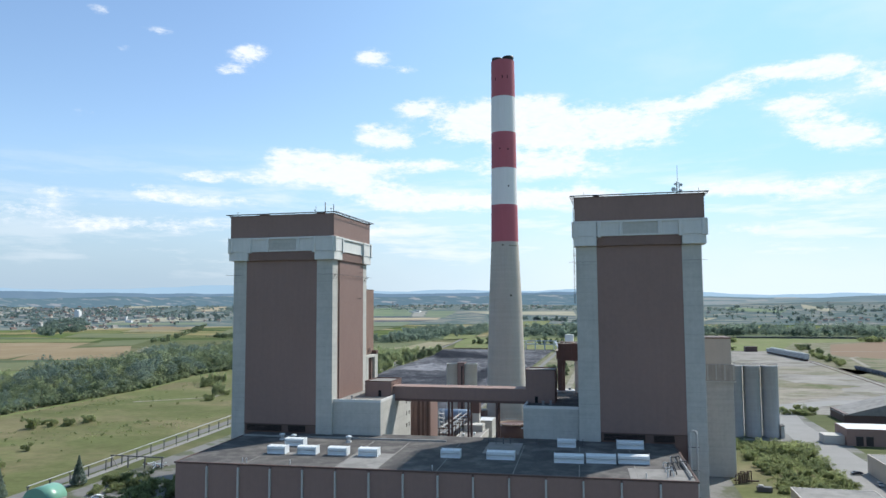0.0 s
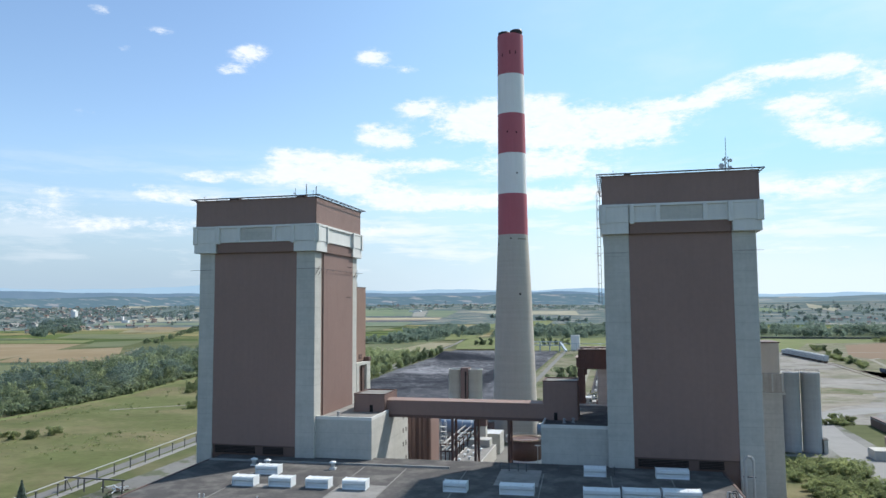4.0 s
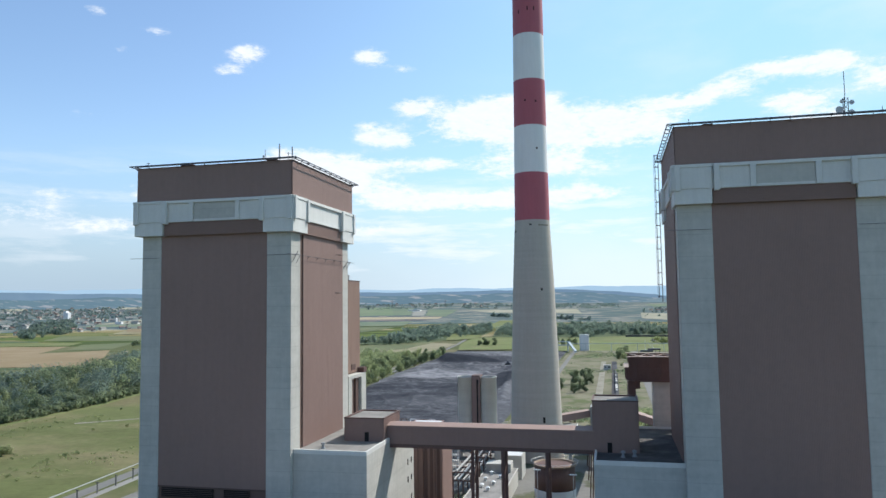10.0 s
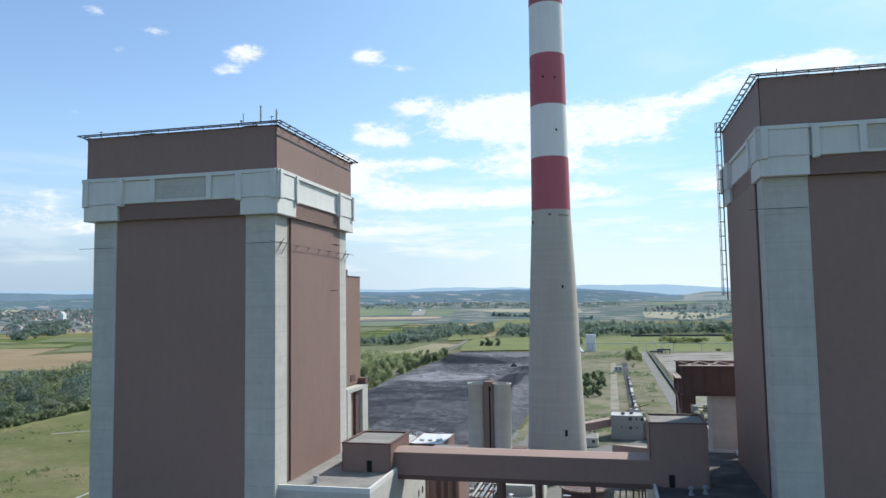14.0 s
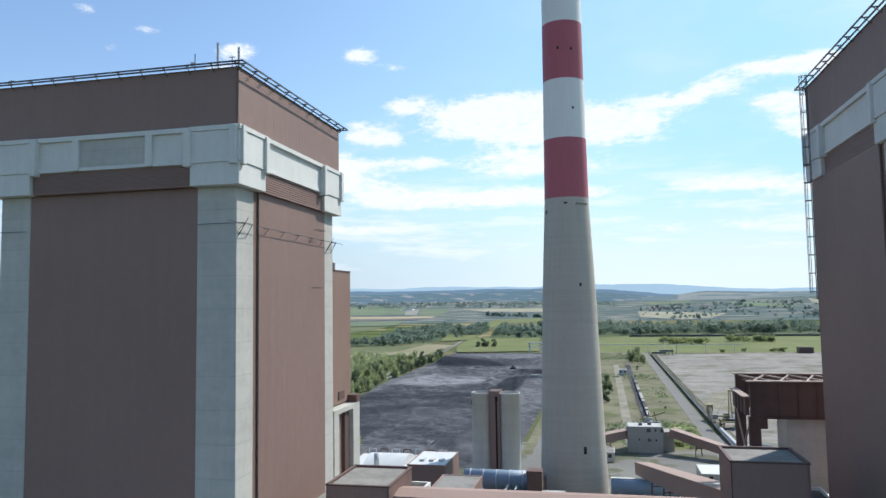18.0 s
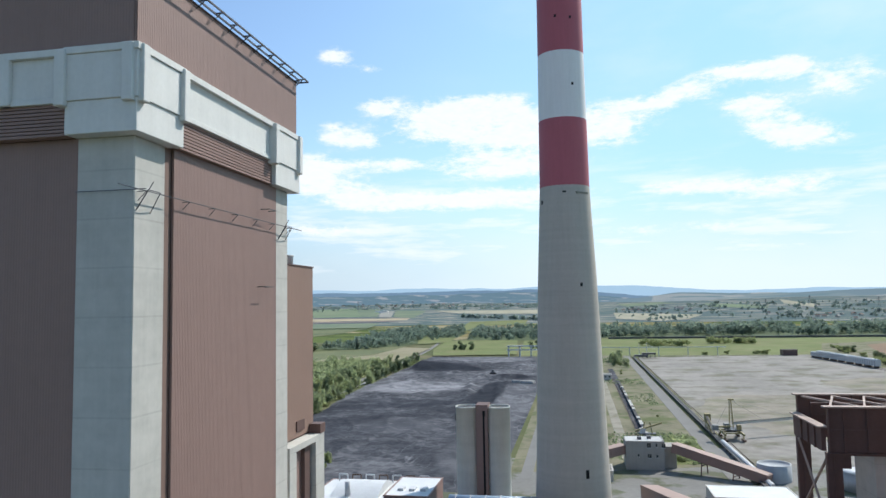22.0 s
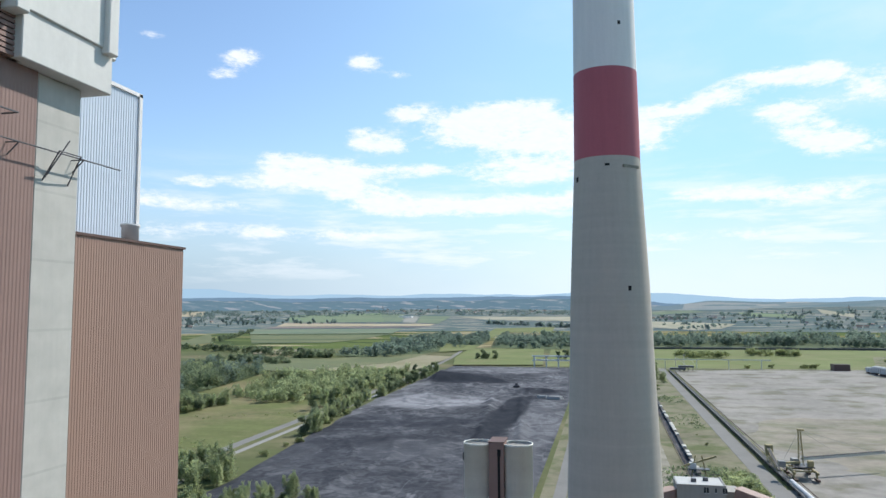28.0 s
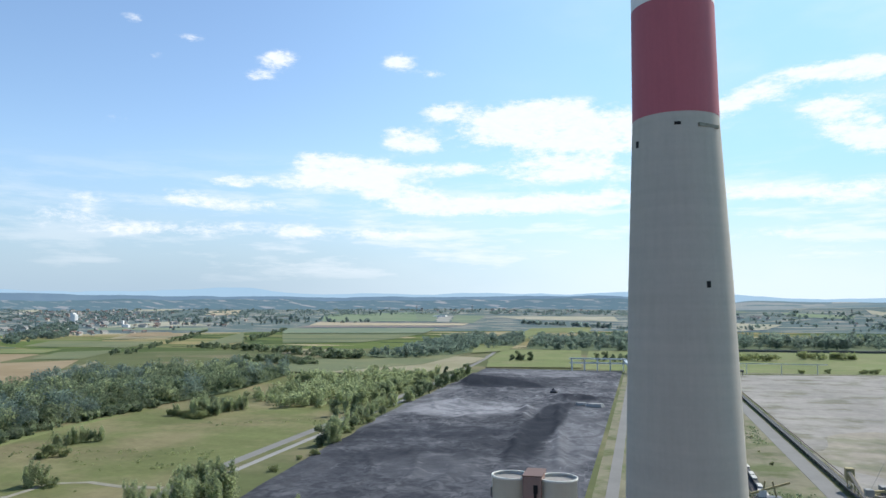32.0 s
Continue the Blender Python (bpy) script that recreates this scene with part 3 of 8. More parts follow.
# the works yard, meadow, coal yard, gravel yard
sheet("meadow", [(-372, 120), (-200, 120), (-222, 440), (-240, 560), (-246, 720), (-256, 1000), (-420, 985), (-398, 660)], 0.05, M_GRASS, "rough dry meadow with pale bare patches", "grass")
strip("meadow_edge", [(-366, 300), (-368, 400), (-370, 528), (-386, 610), (-393, 680)], 6.0, 0.12, M_GREEN, "fresh green strip along the edge of the wood", "grass")
sheet("works_yard", [(-190, 120), (110, 120), (112, 520), (30, 545), (-196, 470)], 0.06, M_CONCYARD, "worn concrete works yard round the power station", "yard")
sheet("lawn", [(45, 255), (92, 255), (92, 395), (45, 395)], 0.10, M_GRASS, "patch of dry lawn beside the stair tower", "grass")
sheet("verge", [(-82, 480), (4, 500), (4, 1120), (-82, 1110)], 0.07, M_VERGE, "rough dry grass between rail lines and roads", "grass")
sheet("gravel_yard", [(14, 505), (300, 470), (248, 1112), (16, 1080)], 0.09, M_LOT, "wide pale gravel storage yard with sparse weeds", "yard")
def ragged(cx, cy, rx, ry, seed, n=64):
    """An uneven ring of points round a middle."""
    return [(cx + rx * math.cos(a) * (1 + 0.5 * noise.noise((math.cos(a) * 2, math.sin(a) * 2, seed))), cy + ry * math.sin(a) * (1 + 0.5 * noise.noise((math.cos(a) * 2.5, math.sin(a) * 2.5, seed + 3)))) for a in [2 * math.pi * i / n for i in range(n)]]


sheet("outer_grass", [(226, 1100), (230, 900), (223, 740), (219, 520), (420, 500), (620, 1000), (470, 1420), (300, 1340)], 0.13, M_VERGE, "rough olive grass beyond the railway tracks", "grass")
sheet("brown_field", [(278, 1046), (288, 1006), (322, 978), (600, 960), (760, 1390), (466, 1408), (346, 1300)], 0.17, M_SOIL, "bare brown field beyond the railway", "field")
strip("field_path", [(262, 850), (276, 930), (286, 990), (300, 1010)], 5.0, 0.22, M_TRACK, "pale earth path beside the brown field", "path")
sheet("weedy_gravel", ragged(95, 640, 82, 88, 4.0), 0.11, M_LOT_WEEDY, "tan weedy part of the gravel yard", "yard")
sheet("weedy_gravel", ragged(190, 800, 60, 40, 8.0), 0.13, M_LOT_WEEDY, "tan weedy part of the gravel yard", "yard")
sheet("green_meadow", [(-128, 1118), (20, 1112), (560, 1122), (760, 1530), (-150, 1530)], 0.08, M_GREEN, "bright green meadow behind the yards", "grass")


def coal_left(y):
    """The uneven western edge of the coal yard."""
    return -205 - 24 * max(0.0, min(1.0, (y - 500) / 250)) - 0.026 * max(0.0, y - 750) + 2.5 * noise.noise((0.0, y * 0.03, 2.0))


def build_coal():
    """The coal yard: churned ground with vehicle ruts, a long heap and a broad haul track."""
    nx, ny = 110, 230
    verts, faces = [], []
    for j in range(ny + 1):
        v = j / ny
        y = 448 + 654 * v
        xl, xr = coal_left(y), -84.5
        for i in range(nx + 1):
            u = i / nx
            x = xl + (xr - xl) * u
            edge = min(1.0, min(u, 1 - u) * 14, min(v, 1 - v) * 22)
            h = 0.7 + 0.9 * noise.noise((x * 0.02, y * 0.012, 1.0)) + 0.6 * noise.noise((x * 0.09, y * 0.06, 5.0)) + 0.25 * noise.noise((x * 0.3, y * 0.25, 7.0))
            rut = abs(noise.noise((x * 0.035 + 2 * noise.noise((x * 0.01, y * 0.01, 0)), y * 0.012, 9.0)))
            h += 0.9 * max(0, 0.12 - rut) / 0.12 - 0.3
            jag = 5 * noise.noise((x * 0.06, y * 0.06, 3.0))
            # long heap: steep towards the works, flat behind, highest at its western end
            run = max(0.0, min(1.0, (x + 228) / 12)) * max(0.0, min(1.0, (-148 - x) / 70)) ** 0.7
            front = 905 + 0.20 * (x + 220) + jag
            bank = 9.0 * run * max(0.0, min(1.0, (y - front) / 26)) * max(0.0, min(1.0, (front + 120 - y) / 80))
            # shoulders of the haul track
            mid = -131 + 22 * max(0.0, min(1.0, (790 - y) / 200))
            side = math.exp(-((x - mid - 11 + 0.4 * jag) / 2.6) ** 2) + math.exp(-((x - mid + 11 - 0.4 * jag) / 3.2) ** 2)
            bank += 1.7 * side * max(0.0, min(1.0, (y - 585) / 25)) * max(0.0, min(1.0, (815 - y) / 25))
            bank += 4.2 * math.exp(-((x + 108 + jag) / 17) ** 2 - ((y - 832 - jag) / 7) ** 2) + 2.6 * math.exp(-((x + 126 + jag) / 7) ** 2 - ((y - 838) / 8) ** 2)
            verts.append((x, y, 0.1 + edge * max(0.05, h + bank)))
    for j in range(ny):
        for i in range(nx):
            a = j * (nx + 1) + i
            faces.append((a, a + 1, a + nx + 2, a + nx + 1))
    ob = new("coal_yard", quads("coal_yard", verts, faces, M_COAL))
    for p in ob.data.polygons:
        p.use_smooth = True
    tagged(ob, "wide black coal yard with ruts and low banks", "coal yard", kind="structure")


build_coal()


LEFT_ROAD = [(100, -198), (240, -206), (400, -217), (480, -230), (540, -241), (650, -244), (800, -247), (1000, -253), (1250, -272), (1500, -300)]


def left_road(y):
    """Where the western road runs at a given y."""
    for (ya, xa), (yb, xb) in zip(LEFT_ROAD, LEFT_ROAD[1:]):
        if y <= yb:
            return xa + (xb - xa) * (y - ya) / (yb - ya)
    return LEFT_ROAD[-1][1]


sheet("green_verge", [(-17, 500), (0, 505), (0, 566), (-14, 560)], 0.10, M_GREEN, "bright green weeds beside the road", "grass")
sheet("weed_patch", ragged(150, 655, 40, 20, 6.0), 0.14, M_VERGE, "green weeds spreading over the gravel", "grass")
strip("road_left", [(left_road(y), y) for y in range(100, 1500, 20)], 5.5, 0.16, M_ROAD, "narrow grey asphalt road beside the meadow", "road")
strip("path_left", [(left_road(y) + (6.5 if y < 480 else 9.5), y) for y in range(120, 1010, 15)], 3.2, 0.14, M_CONCROAD, "pale concrete lane beside the road", "path")
strip("road_right", [(4, y) for y in range(470, 1101, 30)], 7.0, 0.18, M_ROAD, "straight grey road along the gravel yard", "road")
strip("road_coal", [(-75, y) for y in range(470, 1101, 30)], 4.5, 0.18, M_ROAD, "narrow road beside the coal yard", "road")
strip("track_mid", [(-34, y) for y in range(510, 960, 30)], 5.0, 0.16, M_TRACK, "pale gravel track between rail beds", "path")
strip("rail_bed", [(-22.5, y) for y in range(510, 960, 30)], 5.0, 0.22, M_COAL, "dark ballast bed of a conveyor line", "rail bed")
strip("road_east", [(97, y) for y in range(230, 480, 25)] + [(102, 500), (118, 528), (150, 552), (210, 575), (300, 590)], 17.0, 0.2, M_CONCROAD, "wide pale concrete works road", "road")
strip("meadow_path", [(-330, 462), (-289, 495), (-290, 516), (-276, 522), (-258, 519), (-242, 522)], 3.2, 0.12, M_TRACK, "faint pale track across the meadow", "path")
strip("far_road", [(-84, 1106), (20, 1100), (300, 1118), (700, 1140)], 5.0, 0.2, M_TRACK, "pale road along the far edge of the yards", "road")


FIELD = {
    "W": (M_WHEAT, "ripe golden wheat field"), "C": (M_CROP, "pale green crop field"), "S": (M_STUBBLE, "pale stubble field"),
    "D": (M_CROP_DARK, "dark green crop strip"), "B": (M_SOIL, "bare brown soil strip"), "G": (M_GREEN, "green grass field"),
    "F": (M_GREEN, "bright green meadow"), "P": (M_STUBBLE, "pale bare patch of ground")}
# far copies of the fields, with distance haze painted in as blue emission
HAZED_FIELD = {k: (far_mat("far " + v[1], tuple(0.85 * q for q in c), tuple(0.85 * q for q in c2), (0.074, 0.106, 0.142), 0.004), v[1]) for (k, v), (c, c2) in zip(FIELD.items(), (
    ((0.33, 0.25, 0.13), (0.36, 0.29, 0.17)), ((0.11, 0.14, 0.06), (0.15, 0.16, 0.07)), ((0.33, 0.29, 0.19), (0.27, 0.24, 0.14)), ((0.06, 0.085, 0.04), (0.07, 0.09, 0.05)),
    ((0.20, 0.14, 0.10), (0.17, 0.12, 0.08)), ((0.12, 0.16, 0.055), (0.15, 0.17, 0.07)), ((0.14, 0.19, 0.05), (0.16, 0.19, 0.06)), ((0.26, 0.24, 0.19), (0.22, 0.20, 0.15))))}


FIELD_LIFT = iter(range(1000))


def field(kind, *corners):
    """One field, draped over the land."""
    ring = []
    lift = 0.3 + 0.03 * next(FIELD_LIFT)
    for e in range(len(corners)):
        a, b = corners[e], corners[(e + 1) % len(corners)]
        for q in range(8):
            x, y = a[0] + (b[0] - a[0]) * q / 8, a[1] + (b[1] - a[1]) * q / 8
            ring.append((x, y, land(x, y) + lift))
    cx, cy = sum(p[0] for p in ring) / len(ring), sum(p[1] for p in ring) / len(ring)
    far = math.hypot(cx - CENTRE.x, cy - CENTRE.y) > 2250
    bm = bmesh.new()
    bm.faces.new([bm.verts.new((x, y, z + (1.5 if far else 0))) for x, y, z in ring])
    material, lab = (HAZED_FIELD if far else FIELD)[kind]
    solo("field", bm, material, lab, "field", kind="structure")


field("W", (-1142, 1152), (-960, 1191), (-848, 990), (-799, 864), (-768, 798), (-783, 795))
field("W", (-866, 1011), (-803, 1098), (-676, 921), (-620, 807), (-750, 789), (-791, 858))
field("D", (-759, 771), (-645, 801), (-625, 777), (-735, 747))
field("C", (-732, 744), (-622, 774), (-589, 720), (-592, 672), (-638, 651))
field("G", (-635, 648), (-600, 657), (-569, 603), (-571, 585))
field("S", (-568, 582), (-570, 648), (-600, 747), (-631, 843), (-764, 1083), (-745, 1068), (-620, 846), (-551, 687), (-530, 603), (-517, 531))
field("G", (-1266, 1275), (-1030, 1311), (-977, 1212), (-1164, 1173))
field("D", (-1366, 1374), (-1175, 1356), (-1132, 1308), (-1272, 1281))
field("C", (-972, 1239), (-917, 1323), (-814, 1113), (-876, 1089))
field("C", (-1317, 1587), (-1050, 1605), (-959, 1383), (-1185, 1377))
field("S", (-1447, 2019), (-1287, 2088), (-1160, 1770), (-1288, 1725))
field("C", (-514, 528), (-497, 591), (-488, 600), (-481, 570), (-478, 492))
field("S", (-1846, 2568), (-1784, 2727), (-1519, 2499), (-1768, 2268))
field("C", (-1763, 2262), (-1451, 2394), (-1368, 2235), (-1700, 2115))
field("C", (-912, 1545), (-1227, 2232), (-872, 1638), (-859, 1413))
field("C", (-1217, 2457), (-725, 2598), (-653, 2229), (-1041, 2127))
field("C", (-1012, 2070), (-648, 2169), (-615, 1872), (-883, 1827))
field("C", (-849, 1764), (-612, 1830), (-622, 1698), (-797, 1665))
field("D", (-1041, 2127), (-653, 2229), (-633, 2127), (-1012, 2070))
field("D", (-883, 1827), (-615, 1872), (-612, 1830), (-849, 1764))
field("D", (-797, 1665), (-622, 1698), (-616, 1665), (-770, 1614))
field("S", (-656, 1398), (-573, 1419), (-543, 1299), (-594, 1281))
field("W", (-1278, 2862), (-695, 2943), (-673, 2784), (-1207, 2634))
field("B", (-1205, 2631), (-662, 2742), (-706, 2682), (-1189, 2505))
field("B", (-1294, 2922), (-718, 3006), (-705, 2997), (-1280, 2865))
field("G", (-1574, 3567), (-1235, 3972), (-942, 3102), (-1292, 2925))
field("C", (-1210, 3906), (-1071, 3864), (-877, 3114), (-942, 3102))
field("P", (-1014, 3672), (-950, 3687), (-801, 3051), (-853, 3048))
field("C", (-960, 3753), (-791, 3708), (-683, 2949), (-795, 3057))
field("S", (-777, 3708), (-181, 3540), (-145, 3090), (-567, 3333))
field("C", (-470, 1000), (-520, 1190), (-432, 1192), (-364, 1282), (-318, 1330), (-325, 1130), (-406, 991))
field("P", (-404, 990), (-323, 1128), (-322, 1290), (-272, 1262), (-262, 1010))
field("D", (-408, 989), (-328, 1132), (-324, 1130), (-403, 986))
field("F", (-286, 1470), (-159, 1478), (-131, 1124), (-238, 1104), (-262, 1230))
field("F", (-378, 1668), (-286, 1569), (-274, 1431), (-316, 1362))
field("F", (-388, 2175), (-419, 2664), (-225, 2763), (-211, 2352), (-336, 2346), (-313, 1791))
field("S", (86, 3087), (386, 2880), (298, 2628), (204, 2544), (78, 2721))
field("W", (334, 4794), (681, 4752), (745, 4731), (401, 4683))
field("S", (743, 4740), (873, 4716), (830, 4407), (701, 4386))
field("S", (964, 4113), (963, 3549), (875, 3288), (861, 3639))
field("G", (551, 3858), (761, 3489), (682, 3231), (510, 3420))
field("C", (145, 4125), (397, 4323), (444, 4014), (169, 3597))
field("W", (1327, 4596), (1525, 4527), (1582, 4506), (1361, 4488))
field("W", (-1500, 2070), (-1421, 2136), (-1188, 1911), (-1310, 1812))
field("W", (-2276, 3651), (-2185, 3810), (-1865, 3249), (-2004, 3198))
field("S", (-2859, 3777), (-2708, 3963), (-2498, 3738), (-2589, 3453))
field("S", (-3232, 3360), (-3209, 3483), (-2957, 3225), (-2986, 3093))


# slopes and hills below carry blue distance haze as emission
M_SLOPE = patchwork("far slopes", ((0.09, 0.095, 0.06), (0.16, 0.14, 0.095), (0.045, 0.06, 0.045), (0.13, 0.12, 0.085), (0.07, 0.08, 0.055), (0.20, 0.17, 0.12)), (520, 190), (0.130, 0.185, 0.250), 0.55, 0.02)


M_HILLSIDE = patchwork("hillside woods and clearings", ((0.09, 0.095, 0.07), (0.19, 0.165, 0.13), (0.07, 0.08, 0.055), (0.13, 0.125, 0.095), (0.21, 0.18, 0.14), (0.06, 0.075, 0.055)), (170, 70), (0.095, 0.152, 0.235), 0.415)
M_HAZEHILL = far_mat("wooded hills in painted haze", (0.035, 0.045, 0.045), (0.05, 0.06, 0.055), (0.140, 0.225, 0.330), 0.004)


def build_hills():
    """Wooded hills, farmed slopes and a last blue ridge that close the view on every side."""
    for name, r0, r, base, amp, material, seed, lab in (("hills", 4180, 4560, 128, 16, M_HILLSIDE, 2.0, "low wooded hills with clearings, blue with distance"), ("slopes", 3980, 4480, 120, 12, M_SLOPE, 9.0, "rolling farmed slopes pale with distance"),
                                                       ("hills", 4500, 4640, 150, 17, M_HAZEHILL, 4.0, "far wooded hills, blue with distance"), ("ridge", 4540, 4700, 176, 20, M_RIDGE, 6.0, "pale blue mountain ridge on the horizon")):
        seg, rows = 720, 12 if material is M_HILLSIDE else 1
        verts, faces = [], []
        for j in range(rows + 1):
            v = j / rows
            for i in range(seg):
                a = 2 * math.pi * i / seg
                c, s = math.cos(a), math.sin(a)
                h = base + amp * noise.fractal((c * 5 + seed, s * 5, seed), 1.0, 2.1, 5) * 1.3 + 0.28 * amp * noise.noise((c * 27, s * 27, seed)) + 0.10 * amp * noise.noise((c * 90, s * 90, seed))
                east = max(0.0, min(1.0, (c + 0.02) / 0.16))
                h += {"hills": -62 * east, "slopes": 60 * (east - 1) - 14, "ridge": -48 * east + 26 * math.exp(-((s - 0.85) / 0.035) ** 2) * (c < 0)}[name]
                if rows > 1:
                    h += 16 * noise.noise((c * 22, s * 22, 3 + 2.2 * v)) * (1 - v)
                rr = r0 + (r - r0) * v
                verts.append((CENTRE.x + rr * c, CENTRE.y + rr * s, 20 + (max(60, h) - 20) * v ** 0.8))
        for j in range(rows):
            for i in range(seg):
                k = (i + 1) % seg
                faces.append((j * seg + i, (j + 1) * seg + i, (j + 1) * seg + k, j * seg + k))
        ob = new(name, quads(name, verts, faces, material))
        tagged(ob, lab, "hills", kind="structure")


build_hills()

# ---- chimney ----
CH = (-56.2, 413.9)


def chim_r(z):
    prof = [(0, 11.7), (18, 10.9), (72.5, 9.05), (102.75, 7.65), (144, 7.15), (207.4, 6.65)]
    for (za, ra), (zb, rb) in zip(prof, prof[1:]):
        if z <= zb:
            return ra + (rb - ra) * (z - za) / (zb - za)
    return prof[-1][1]


def build_chimney():
    t = thing("chimney", "tall concrete power station chimney with red and white bands", "chimney", (*CH, 0))
    part("shaft", lathe([(z, chim_r(z)) for z in (0, 4, 9, 18, 36, 54, 72.5, 88, 102.75)], 72, cap=False), M_CONC_CHIM, t, "bare grey concrete shaft")
    zs = [102.75, 123.7, 144.7, 165.4, 186.1, 207.4]
    for k, (a, b) in enumerate(zip(zs, zs[1:])):
        part("band", lathe([(a, chim_r(a) + 0.03), ((a + b) / 2, chim_r((a + b) / 2) + 0.03), (b - 0.004, chim_r(b) + 0.03)], 72, cap=False), M_RED if k % 2 == 0 else M_WHITE, t, ("red" if k % 2 == 0 else "white") + " painted band")
    part("crown_slab", lathe([(206.9, 2.0), (206.95, chim_r(207) - 0.05), (207.15, chim_r(207) - 0.05), (207.25, 2.0)], 48), M_FLUE, t, "sooty crown slab")
    for s in (-1, 1):
        part("flue", lathe([(206, 3.0), (208.4, 3.0), (208.9, 3.25), (210.0, 3.25), (210.0, 2.7), (208, 2.6)], 32, cx=s * 3.25, cy=-0.8 * s, cap=False), M_FLUE, t, "black steel flue mouth")
    for ang, z, w, h in ((-62, 72.5, 0.75, 1.1), (-90, 100.6, 1.1, 0.55), (-150, 98.0, 0.9, 1.2), (-62, 134.0, 0.7, 0.9), (-67, 17.7, 1.0, 2.4), (-120, 196, 0.5, 1.8), (-85, 197, 0.5, 1.8), (-60, 197, 0.5, 1.8), (-62, 155.0, 0.7, 0.9), (-100, 155.5, 0.7, 0.9)):
        a, r = radians(ang), chim_r(z) - 0.42
        part("opening", turned(box(-0.3, 0.47, -w / 2, w / 2, z - h / 2, z + h / 2), ang, (r * math.cos(a), r * math.sin(a), 0)), M_DARK, t, "small dark opening")
    # rest platform ring under the red band
    part("stain", turned(box(-0.9, 0.6, -2.4, 2.4, 100.0, 100.6), -46, ((chim_r(100) - 0.55) * math.cos(radians(-46)), (chim_r(100) - 0.55) * math.sin(radians(-46)), 0)), M_CONC_STAIN, t, "dark stained patch of concrete")
    part("lightning_rod", tube([(chim_r(210) * 0.9, 0, 206), (chim_r(210) * 0.9, 0, 211)], 0.05), M_STEEL, t)


M_CONC_STAIN = mat("stained concrete", (0.26, 0.245, 0.20), 0.9, 0.45, 0.6, 2.5)
build_chimney()

# ---- boiler houses ----


